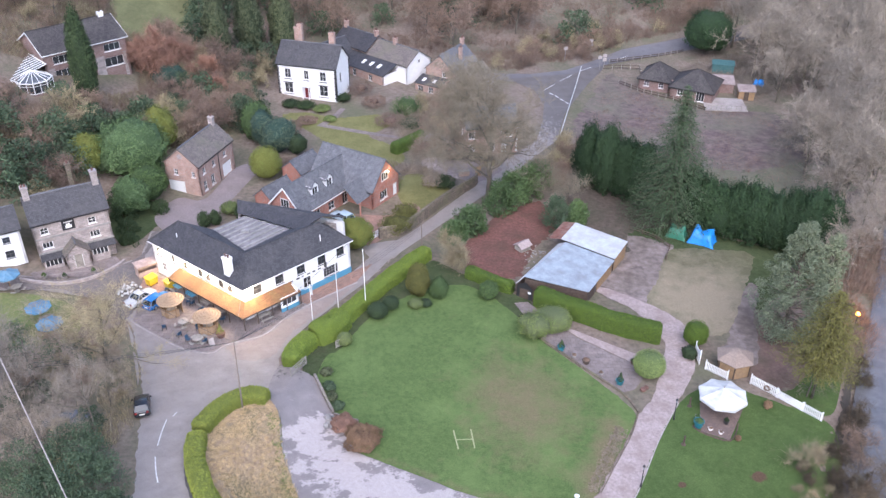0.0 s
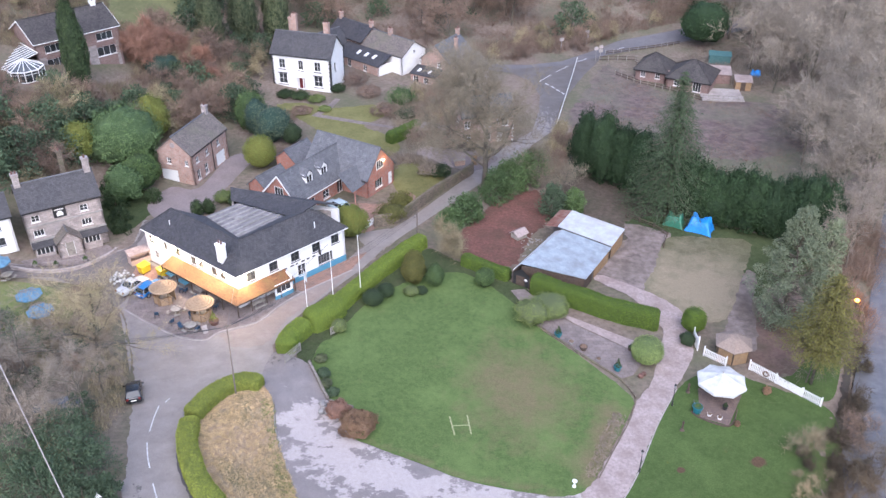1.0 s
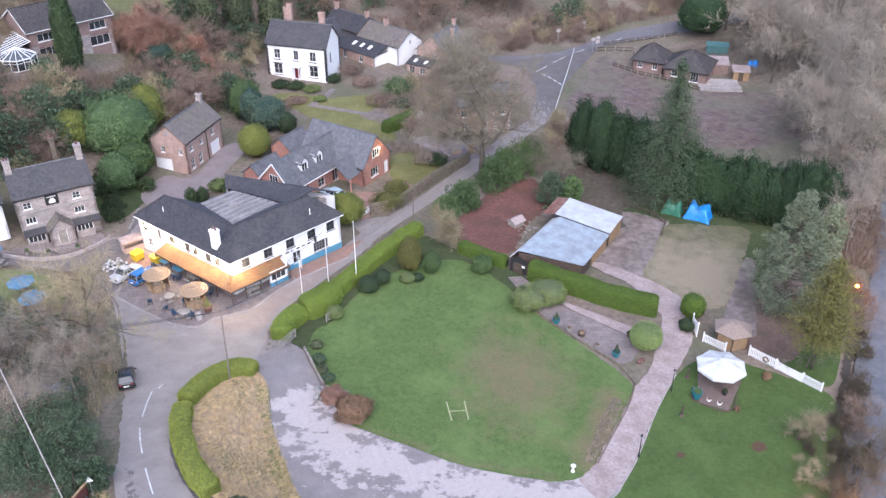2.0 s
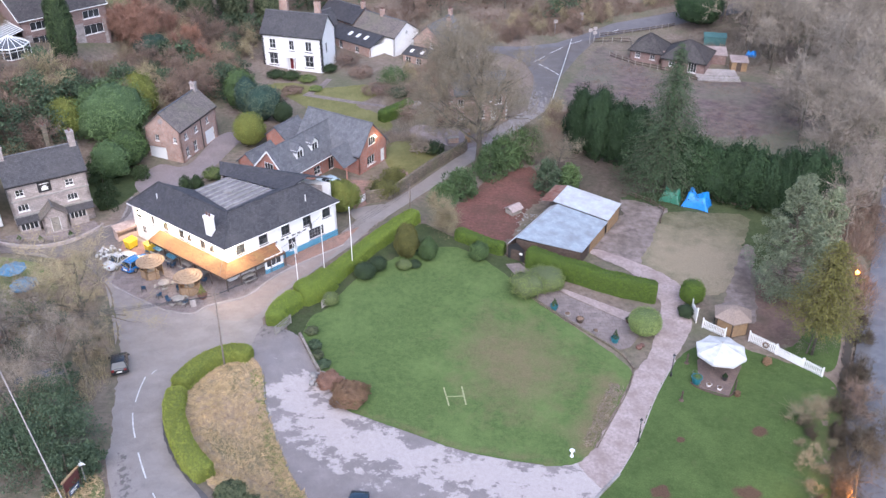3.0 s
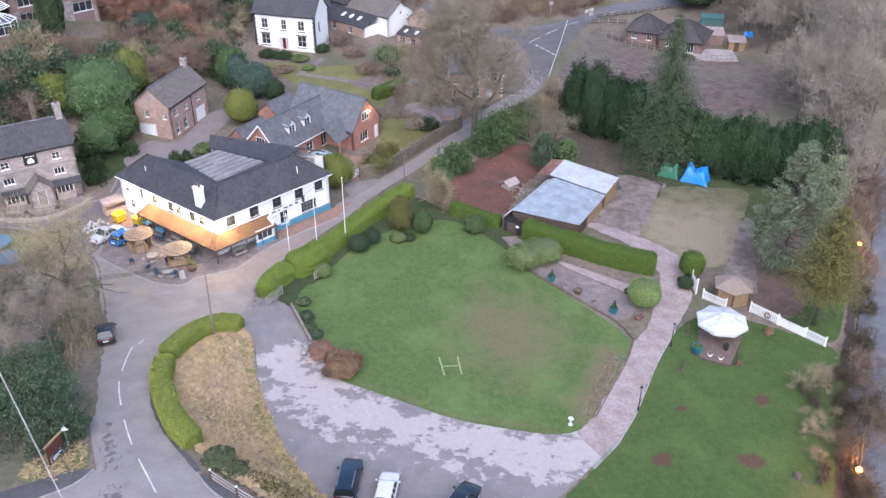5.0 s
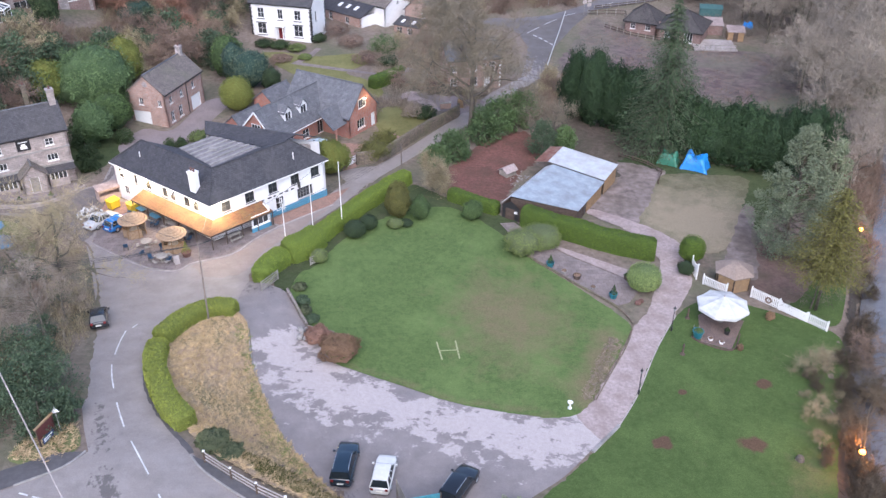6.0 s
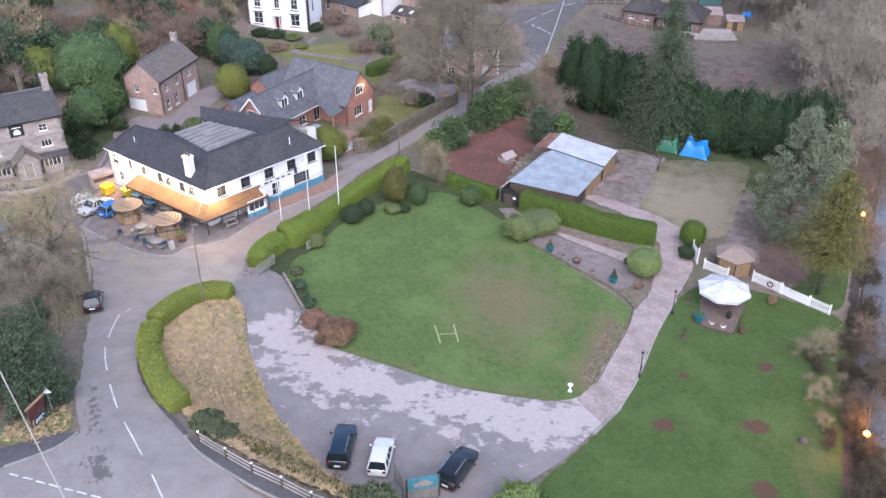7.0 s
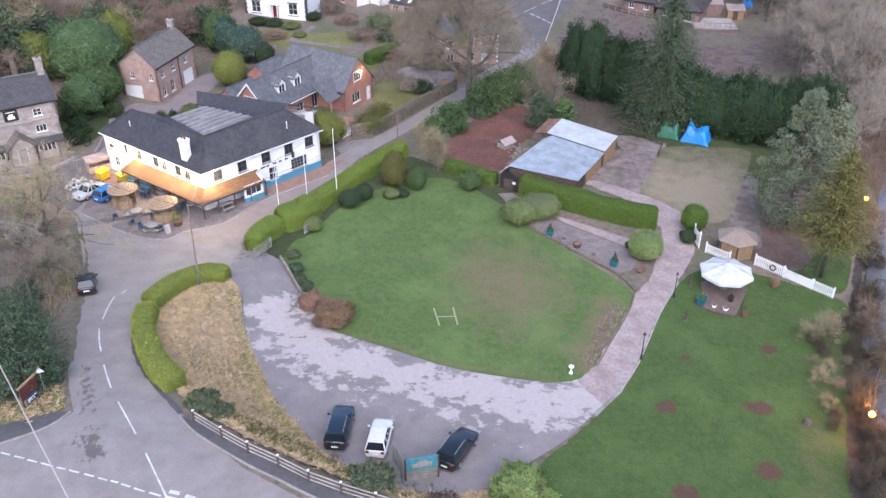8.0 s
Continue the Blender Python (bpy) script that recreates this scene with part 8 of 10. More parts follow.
river_scrub = bare_tree("scrub_tree", 42.6, 62.0, 3.6, 1.3, 3, 0.06, 224, "twig_dark", "dark bushy leafless scrub on the river bank", group="scrub", twigs=4, tw=0.035, first=0.05, twig_len=0.7)
pale_scrub = bare_tree("scrub_tree", 37.6, 64.6, 3.4, 1.4, 3, 0.05, 225, "twig", "pale brown leafless scrub beside the river lawn", group="scrub", twigs=4, tw=0.022, first=0.05, twig_len=0.8)
homes = [(-26, 160, 9), (-38, 124, 8), (-17, 117, 12), (-49, 101, 10), (-60, 146, 11), (-11, 174, 14), (1, 169, 8), (47, 168, 10), (57, 160, 6), (-25, 97, 15), (9.4, 139, 6), (17, 101, 10), (-70, 139, 6), (-58, 95, 8)]
LANE = ROAD_W + ROAD_E
RIVER = [(20, 30), (38.5, 58.5), (56, 92.5), (90, 160)]


CLEARINGS = [MEADOW, DRIVE, [(-76, 126), (-63, 127), (-60, 138), (-66, 142), (-76, 140)], [(-42.0, 64.5), (-35.6, 64.5), (-35.0, 69.5), (-42.0, 69.5)]]


def free(x, y, gap=1.0):
    return not any(inside(x, y, c) for c in CLEARINGS) and all(math.hypot(x - a, y - b) > c + gap for a, b, c in homes) and not inside(x, y, LANE)


def scatter(kin, area, count, seed, low=0.8, high=1.2, gap=1.0, apart=2.5):
    rng = random.Random(seed)
    xs, ys = [p[0] for p in area], [p[1] for p in area]
    done, tries = [], 0
    while len(done) < count and tries < count * 40:
        tries += 1
        x, y = rng.uniform(min(xs), max(xs)), rng.uniform(min(ys), max(ys))
        if inside(x, y, area) and free(x, y, gap) and all((x - a) ** 2 + (y - b) ** 2 > apart ** 2 for a, b in done):
            done.append((x, y))
            s = rng.uniform(low, high)
            copy_thing(rng.choice(kin), pose(x, y, land(x, y) - 0.1, 0, 0, rng.uniform(0, 360)) @ Matrix.Diagonal((s, s, s * rng.uniform(0.9, 1.1), 1)))


tall = [bare_tree("ash_tree", -42.4, 70.0, 12.5, 1.15, 4, 0.24, 217, "twig_grey", "tall airy leafless ash beside the lane", group="lane ashes", twigs=3, tw=0.026, twig_len=0.9, kids=(3, 4)),
        bare_tree("ash_tree", -41.0, 76.5, 9.8, 1.1, 4, 0.24, 218, "twig_oak", "tall airy leafless ash beside the lane", group="lane ashes", twigs=3, tw=0.026, twig_len=0.9, kids=(3, 4))]
bare_tree("ash_tree", -37.0, 74.6, 13.5, 1.0, 4, 0.26, 219, "twig", "tall airy leafless ash with dark limbs beside the lane", group="lane ashes", twigs=4, tw=0.028, twig_len=0.8, kids=(3, 5), limbs=True, first=0.2)
for kin, x, y, s in ((1, -38.5, 60.0, 0.95), (0, -45.0, 65.5, 1.0), (0, -48.5, 70.0, 0.8), (1, -44.0, 59.5, 1.05), (0, -34.4, 63.8, 0.7), (1, -36.4, 73.4, 0.6), (1, -35.0, 69.6, 0.55)):
    copy_thing(tall[kin], pose(x, y, land(x, y) - 0.1, 0, 0, x * 37) @ Matrix.Diagonal((s, s, s, 1)))
for kin, x, y, s in ((5, 44.5, 67.5, 0.4), (2, 55.4, 99.5, 0.8), (3, 58.0, 104.0, 0.8)):
    copy_thing(kinds[kin], pose(x, y, land(x, y) - 0.1, 0, 0, x * 37) @ Matrix.Diagonal((s, s, s, 1)))
scatter(kinds[2:4], [(58, 78), (66, 92), (82, 124), (98, 160), (108, 160), (96, 110), (76, 78)], 16, 5, 0.9, 1.3, apart=4)
scatter(kinds[2:4], [(57, 108), (61, 125), (72, 142), (66, 160), (64, 186), (108, 190), (96, 162), (80, 130), (62, 104)], 42, 6, 0.8, 1.2, apart=3.2)
scatter(kinds[4:], [(-85, 188), (-40, 184), (-24, 186), (0, 182), (30, 192), (55, 201), (120, 212), (120, 262), (-110, 262)], 86, 7, 0.85, 1.35, apart=4.2)
scatter(kinds[2:4], [(60, 188), (64, 200), (125, 214), (125, 186)], 18, 8, 0.8, 1.2, apart=4)
scatter(scrub, [(-40, 136), (-36, 150), (-40, 162), (-55, 164), (-50, 152), (-58, 138), (-62, 126), (-52, 124), (-44, 134)], 60, 9, 0.7, 1.3, apart=2.2)
scatter(scrub, [(-62, 108), (-54, 112), (-54, 128), (-66, 138), (-80, 136), (-90, 120), (-80, 104)], 56, 10, 0.8, 1.5, apart=2.6)
scatter(scrub[:2] + kinds[4:], [(-85, 145), (-66, 156), (-54, 166), (-60, 182), (-95, 182)], 30, 11, 0.7, 1.1, apart=3.5)
scatter(scrub[:2], [(-42, 48), (-31, 58), (-33, 68), (-37, 80), (-41, 87), (-60, 86), (-60, 50)], 22, 12, 0.4, 0.8, apart=2.4)
scatter(scrub[2:], [(-42, 48), (-33, 60), (-35, 70), (-40, 82), (-58, 84), (-60, 50)], 22, 24, 0.35, 0.7, apart=2.4)
scatter(scrub[2:], [(-40, 136), (-36, 150), (-54, 150), (-62, 130), (-50, 126)], 10, 25, 0.7, 1.1, apart=3.5)
scatter(kinds[2:4], [(58, 126), (63, 150), (74, 150), (76, 130)], 8, 26, 0.7, 1.0, apart=3.0)
scatter([river_scrub], [(34, 43), (37.2, 52), (39.6, 58), (45.4, 70.4), (52, 82), (50.5, 84), (44.6, 72.4), (39.4, 62.5), (36.6, 56), (33, 47)], 18, 13, 0.45, 0.8, apart=1.3)
scatter([river_scrub, pale_scrub], [(35.6, 66.6), (41.4, 67.6), (38.6, 59), (35.4, 52.6), (33.2, 53), (34.4, 58)], 15, 23, 0.3, 0.52, apart=1.4)
scatter(scrub[:2], [(14, 122), (22, 131), (26, 131), (22, 142), (18, 138)], 12, 14, 0.6, 0.9, 0.3, apart=1.6)
scatter(scrub[:2], [(24, 178), (36, 190), (56, 202), (30, 200), (6, 180), (6, 176.5)], 22, 15, 0.6, 1.0, 0.3, apart=2.2)
scatter(scrub, [(-24, 168), (-34, 172), (-42, 158), (-38, 150), (-33, 152), (-33, 164)], 12, 16, 0.6, 1.0, 0.3, apart=2.2)
scatter(scrub[:2], [(-2, 130), (7, 128), (12, 142), (6, 160), (-4, 158)], 26, 17, 0.5, 0.9, 0.2, apart=2.0)

scatter(scrub[2:], [(-85, 188), (-40, 184), (-24, 186), (0, 184), (30, 194), (60, 205), (60, 240), (-80, 240)], 26, 18, 1.0, 2.2, apart=6)
scatter(scrub[2:], [(-34, 166), (-60, 166), (-70, 184), (-40, 182)], 10, 19, 0.9, 1.5, apart=4)



# brushwood under the trees
def brush(area, count, seed, low, high, key, label):
    rng = np.random.default_rng(seed)
    xs, ys = [p[0] for p in area], [p[1] for p in area]
    base, tip = [], []
    while len(base) < count:
        x, y = rng.uniform(min(xs), max(xs)), rng.uniform(min(ys), max(ys))
        if inside(x, y, area) and free(x, y, -4.5) and noise.noise(Vector((x * 0.13, y * 0.13, seed))) > -0.25:
            z, h = land(x, y), rng.uniform(low, high)
            for _ in range(9):
                bx, by = x + rng.normal(0, 0.35), y + rng.normal(0, 0.35)
                base.append((bx, by, z - 0.1))
                tip.append((bx + rng.normal(0, 0.5) * h, by + rng.normal(0, 0.5) * h, z + h * rng.uniform(0.5, 1.2)))
    v, f = blades(np.array(base), np.array(tip), np.full(len(base), 0.065), rng)
    tagged(raw("brushwood", v, f, [M[key]]), label, "undergrowth", kind="stuff")


brush([(-40, 134), (-34, 150), (-36, 166), (-60, 172), (-74, 168), (-92, 150), (-92, 112), (-62, 108), (-54, 116), (-50, 130)], 52000, 41, 0.6, 1.8, "twig", "pale brown leafless brushwood on the slope")
brush([(-40, 134), (-34, 150), (-36, 166), (-60, 172), (-74, 168), (-92, 150), (-62, 120), (-50, 130)], 26000, 42, 0.6, 1.8, "twig_brown", "dark brown brambles on the slope")
brush([(-85, 180), (-40, 178), (-24, 176), (6, 178), (30, 194), (60, 204), (70, 232), (-85, 232)], 60000, 43, 0.7, 2.0, "twig_brown", "brown brushwood on the woodland floor")
brush([(-4, 128), (7, 127), (13, 140), (15, 150), (12, 164), (2, 166), (-6, 158), (-9, 146)], 16000, 44, 0.4, 1.3, "twig_oak", "pale winter stems in the cottage garden")
brush([(4, 176.4), (16, 177.6), (24, 181.2), (32, 188), (40, 194.6), (56, 200.6), (76, 209), (70, 216), (50, 208), (34, 200), (20, 190), (4, 184)], 16000, 53, 0.5, 1.9, "twig_brown", "dark brown brambles along the far road")
brush([(40, 172), (58, 186), (66, 190), (74, 170), (62, 166)], 12000, 45, 0.4, 1.5, "twig_grey", "grey brushwood round the bungalow")
brush([(-62, 48), (-40, 49), (-33, 56), (-34.5, 68), (-40, 82), (-46, 88), (-62, 80)], 6000, 46, 0.4, 1.4, "twig_oak", "pale brown brushwood under the bare trees")

brush([(48.5, 80), (53, 85), (60, 98), (68, 112), (58, 113), (51, 101), (47.6, 92)], 12000, 47, 0.5, 1.8, "twig_brown", "brown brushwood on the river bank")
brush([(-8.6, 121), (-6, 127), (2, 126), (0, 130), (-10, 131), (-22, 129), (-14, 124)], 5000, 48, 0.3, 0.9, "twig_oak", "pale winter stems in the garden borders")

brush([(32, 40), (34.5, 49), (37.5, 56), (42, 66), (47, 76), (51, 84), (53, 84), (48, 74), (43, 64), (40, 56), (39.5, 46), (41, 34)], 12000, 49, 0.3, 1.2, "twig_dark", "brown brambles along the river bank")

bare_tree("alder", 38.4, 55.0, 8.5, 0.8, 3, 0.14, 231, "twig_dark", "dark leafless alder on the river bank", twigs=3, tw=0.03, first=0.3, limbs=True)
bare_tree("alder", 42.4, 61.4, 7.5, 0.8, 3, 0.12, 232, "twig_dark", "dark leafless alder on the river bank", twigs=3, tw=0.03, first=0.3, limbs=True)
brush([(-32.6, 60), (-31.9, 66), (-33.6, 72.8), (-36.8, 80.8), (-39.2, 86.3), (-41.5, 84), (-37.6, 74), (-35, 64), (-33, 58)], 3500, 50, 0.2, 0.9, "twig", "pale dead stems along the lane")

brush([(26, 146), (31, 164), (38, 172), (44, 164), (60, 157), (71, 146), (72, 132), (56, 121), (40, 126), (29, 132)], 15000, 51, 0.15, 0.6, "twig_brown", "low dead bracken stalks on the field")


# long dry grass on the bank
def tussocks(area, count, seed, h=0.4, key="straw_blade", name="straw_tussocks", label="tufts of long dry straw-coloured grass"):
    rng = np.random.default_rng(seed)
    xs, ys = [p[0] for p in area], [p[1] for p in area]
    base, tip = [], []
    while len(base) < count:
        x, y = rng.uniform(min(xs), max(xs)), rng.uniform(min(ys), max(ys))
        if inside(x, y, area):
            z = land(x, y) + 0.13
            lean = rng.uniform(0, 6.28)
            for _ in range(7):
                a = lean + rng.normal(0, 0.7)
                base.append((x + rng.normal(0, 0.1), y + rng.normal(0, 0.1), z))
                tip.append((base[-1][0] + math.cos(a) * h * rng.uniform(0.5, 1.3), base[-1][1] + math.sin(a) * h * rng.uniform(0.5, 1.3), z + h * rng.uniform(0.15, 0.7)))
    v, f = blades(np.array(base), np.array(tip), np.full(len(base), 0.055), rng)
    tagged(raw(name, v, f, [M[key]]), label, "grass", kind="stuff")


tussocks([(-19.4, 71), (-17.5, 69.2), (-16.4, 64.6), (-15, 61.2), (-12.7, 55.6), (-10, 52), (-7.9, 49.2), (-5.5, 47.2), (-2.1, 45.4), (2, 44.9), (6, 46), (8, 43), (4, 38.3), (-5.2, 41.9), (-11.9, 45.5), (-15.9, 48.3), (-19.6, 52.2), (-22.6, 58), (-23.8, 64), (-22.2, 69)], 46000, 31, 0.3)
tussocks([(-26.2, 48.7), (-27.5, 51.5), (-30, 51.5), (-31, 47.5), (-28, 46.8)], 1600, 32)
tussocks([(18.8, 70.2), (16.6, 66), (15.0, 62.4), (14.4, 60.6), (15.3, 60.6), (17.4, 64.4), (19.9, 69.2)], 2600, 35, 0.2, "twig_oak", "dead_stalks", "dead brown stalks at the worn edge of the lawn")
tussocks([(-9, 49.5), (-5.5, 46.6), (-2, 44.6), (3, 43.6), (6, 44.6), (7, 42), (4, 38.5), (-5, 42.2), (-12, 45.9), (-15, 49.6), (-13, 51.5)], 22000, 33, 0.28, "leaf_olive", "weedy_grass", "green weedy grass on the bank")
tussocks([(-18.6, 68.4), (-17.2, 68.6), (-16.2, 64), (-12.6, 55.2), (-7.9, 48.8), (-9.5, 48.6), (-14, 55), (-17, 63)], 2200, 34, 0.3, "leaf_grey", "weedy_grass", "green weedy grass on the bank")


# ---- things ----
def at(x, y):
    return land(x, y) + 0.09


def paint(name, c, rough=0.25):
    m, t, p = blank(name, rough, 0.0, 0.5)
    col = ramp(t, noise_of(t, 2.5, 5.0), tuple(v * 0.85 for v in c), c)
    t.links.new(col, p.inputs["Base Color"])
    p.inputs["Coat Weight"].default_value, p.inputs["Coat Roughness"].default_value = 0.6, 0.08
    return m


M["car_navy"] = paint("navy_car_paint", (0.012, 0.025, 0.04))
M["car_black"] = paint("black_car_paint", (0.012, 0.014, 0.018))
M["car_white"] = paint("white_car_paint", (0.64, 0.635, 0.61))
M["car_silver"] = paint("silver_car_paint", (0.50, 0.51, 0.52))
M["car_blue"] = paint("blue_car_paint", (0.02, 0.15, 0.42))
M["car_pale"] = paint("pale_blue_car_paint", (0.42, 0.52, 0.58))
M["rubber"] = plain("tyre_rubber", (0.02, 0.02, 0.02), 0.8)
M["alloy"] = plain("alloy", (0.45, 0.45, 0.46), 0.35, 0.7)
M["tail_red"] = plain("red_lens", (0.16, 0.02, 0.02), 0.2)
M["head_clear"] = plain("clear_lens", (0.38, 0.4, 0.41), 0.1)
M["car_glass"] = plain("car_glass", (0.016, 0.022, 0.027), 0.07, 0.0, spec=0.6)
M["plate"] = plain("number_plate", (0.7, 0.68, 0.6), 0.5)


def car(x, y, turn, colour, L, W, H, label, tail="hatch", group="parked cars"):
    """A car on its wheels: front along +x."""
    pitch = math.degrees(math.atan2(land(x + math.cos(radians(turn)), y + math.sin(radians(turn))) - land(x, y), 1))
    ob = thing("car", x, y, at(x, y), turn, label, "car", group)
    ob.matrix_basis = pose(x, y, at(x, y), 0, 0, turn) @ pose(0, 0, 0, 0, -pitch, 0)
    h = L / 2
    belt = H * 0.60
    st = [(-h, 0.80, 0.42, belt * 0.80), (-h + 0.06, 0.92, 0.30, belt * 0.98), (-h + 0.35, 0.98, 0.24, belt), (-h * 0.4, 1.0, 0.22, belt), (h * 0.25, 1.0, 0.22, belt * 0.99), (h * 0.42, 1.0, 0.22, belt * 0.96),
          (h * 0.75, 0.97, 0.24, belt * 0.86), (h - 0.12, 0.88, 0.28, belt * 0.76), (h, 0.74, 0.36, belt * 0.62)]
    s, w2 = Shape(), W / 2
    for px, wf, zl, zb in st:
        zm = zl + (zb - zl) * 0.55
        s.v += [(px, -w2 * wf * 0.88, zl), (px, -w2 * wf, zl + 0.12), (px, -w2 * wf, zm), (px, -w2 * wf * 0.95, zb - 0.04), (px, -w2 * wf * 0.82, zb), (px, 0, zb + 0.02),
                (px, w2 * wf * 0.82, zb), (px, w2 * wf * 0.95, zb - 0.04), (px, w2 * wf, zm), (px, w2 * wf, zl + 0.12), (px, w2 * wf * 0.88, zl)]
    n = 11
    s.f = [(i * n + j, i * n + (j + 1) % n, (i + 1) * n + (j + 1) % n, (i + 1) * n + j) for i in range(len(st) - 1) for j in range(n)] + [tuple(range(n))[::-1], tuple((len(st) - 1) * n + j for j in range(n))]
    s.k = [0] * len(s.f)
    body = part("body", s, M[colour], ob, smooth=True)
    # cabin
    rear = {"hatch": (-h + 0.10, -h + 0.45), "estate": (-h + 0.08, -h + 0.28), "saloon": (-h * 0.52, -h * 0.26)}[tail]
    fr = (h * 0.40, h * 0.08)
    wl, wu = w2 * 0.90, w2 * 0.70
    zb, zt = belt - 0.02, H - 0.06
    low = [(rear[0], -wl), (fr[0], -wl), (fr[0], wl), (rear[0], wl)]
    top = [(rear[1], -wu), (fr[1], -wu), (fr[1], wu), (rear[1], wu)]
    v = [(a, b, zb) for a, b in low] + [(a, b, zt) for a, b in top]
    part("glasshouse", Shape().add(v, [(0, 1, 5, 4), (1, 2, 6, 5), (2, 3, 7, 6), (3, 0, 4, 7)]), M["car_glass"], ob, "dark car windows")
    r = Shape()
    rx0, rx1 = rear[1] - 0.06, fr[1] + 0.06
    xs = [rx0, rx0 + 0.2, (rx0 + rx1) / 2, rx1 - 0.25, rx1]
    zs = [zt - 0.01, zt + 0.05, zt + 0.075, zt + 0.05, zt - 0.01]
    for a, z in zip(xs, zs):
        r.v += [(a, -wu - 0.03, z - 0.03), (a, -wu * 0.8, z + 0.01), (a, 0, z + 0.025), (a, wu * 0.8, z + 0.01), (a, wu + 0.03, z - 0.03)]
    r.f = [(i * 5 + j, (i + 1) * 5 + j, (i + 1) * 5 + j + 1, i * 5 + j + 1) for i in range(4) for j in range(4)]
    r.k = [0] * len(r.f)
    part("roof", r, M[colour], ob, smooth=True)
    for i, j in ((0, 4), (1, 5), (2, 6), (3, 7)):
        part("pillar", Shape().beam(v[i], v[j], 0.09, 0.07), M[colour], ob)
    for sy in (-1, 1):
        for f in (0.36, 0.68):
            a = Vector((rear[0] + (fr[0] - rear[0]) * f, sy * (wl + 0.005), zb))
            b = Vector((rear[1] + (fr[1] - rear[1]) * (f * 0.92 + 0.04), sy * (wu + 0.005), zt))
            part("pillar", Shape().beam(a, b, 0.08, 0.05), M[colour], ob)
        part("mirror", Shape().box(fr[0] - 0.25, sy * (w2 + 0.09) - 0.09, belt, fr[0] - 0.1, sy * (w2 + 0.09) + 0.09, belt + 0.13), M[colour], ob)
        part("tail_light", Shape().box(-h - 0.015, sy * w2 * 0.68 - 0.1, belt * 0.72, -h + 0.14, sy * w2 * 0.68 + 0.14, belt * 0.72 + 0.2), M["tail_red"], ob)
        part("headlight", Shape().box(h - 0.28, sy * w2 * 0.62 - 0.16, belt * 0.50, h - 0.03, sy * w2 * 0.62 + 0.16, belt * 0.50 + 0.15), M["head_clear"], ob)
        for px in (-h * 0.60, h * 0.63):
            mm = pose(px, sy * (w2 - 0.1), 0.31, -90 * sy)
            wh = part("wheel", Shape().lathe([(0.22, -0.10), (0.30, -0.09), (0.32, 0.0), (0.30, 0.09), (0.22, 0.1)], 16).moved(mm), M["rubber"], ob)
            part("rim", Shape().lathe([(0.21, 0.095), (0.19, 0.115), (0.06, 0.105)], 12).moved(mm), M["alloy"], wh)
    if tail == "estate":
        for sy in (-1, 1):
            part("roof_rail", Shape().tube([(rx0 + 0.25, sy * (wu - 0.02), zt + 0.04), (rx0 + 0.4, sy * (wu - 0.02), zt + 0.1), (rx1 - 0.4, sy * (wu - 0.02), zt + 0.1), (rx1 - 0.25, sy * (wu - 0.02), zt + 0.04)], 0.025, 6), M["alloy"], ob)
    part("bumper", Shape().box(-h - 0.05, -w2 * 0.8, 0.32, -h + 0.1, w2 * 0.8, 0.5), M[colour], ob)
    part("number_plate", Shape().box(-h - 0.07, -0.26, 0.52, -h - 0.004, 0.26, 0.63), M["plate"], ob)
    return ob


car(-6.6, 51.4, 84, "car_navy", 4.6, 1.85, 1.72, "dark navy people carrier parked on the damp tarmac", "estate")
car(-3.45, 50.4, 82, "car_white", 4.0, 1.72, 1.45, "white hatchback parked on the damp tarmac", "hatch")
car(2.6, 49.3, 61, "car_black", 4.5, 1.85, 1.65, "black estate car with roof rails on the tarmac", "estate")
car(-31.4, 68.8, 108, "car_black", 3.9, 1.7, 1.5, "black hatchback parked beside the lane", "hatch")
car(-38.4, 91.0, 60, "car_silver", 4.3, 1.75, 1.42, "silver saloon parked in front of the pub", "saloon")
car(-36.0, 90.4, 60, "car_blue", 4.0, 1.72, 1.45, "bright blue hatchback parked in front of the pub", "hatch")
car(-14.8, 111.6, 140, "car_pale", 4.0, 1.7, 1.45, "pale blue car beside the brick house", "hatch")


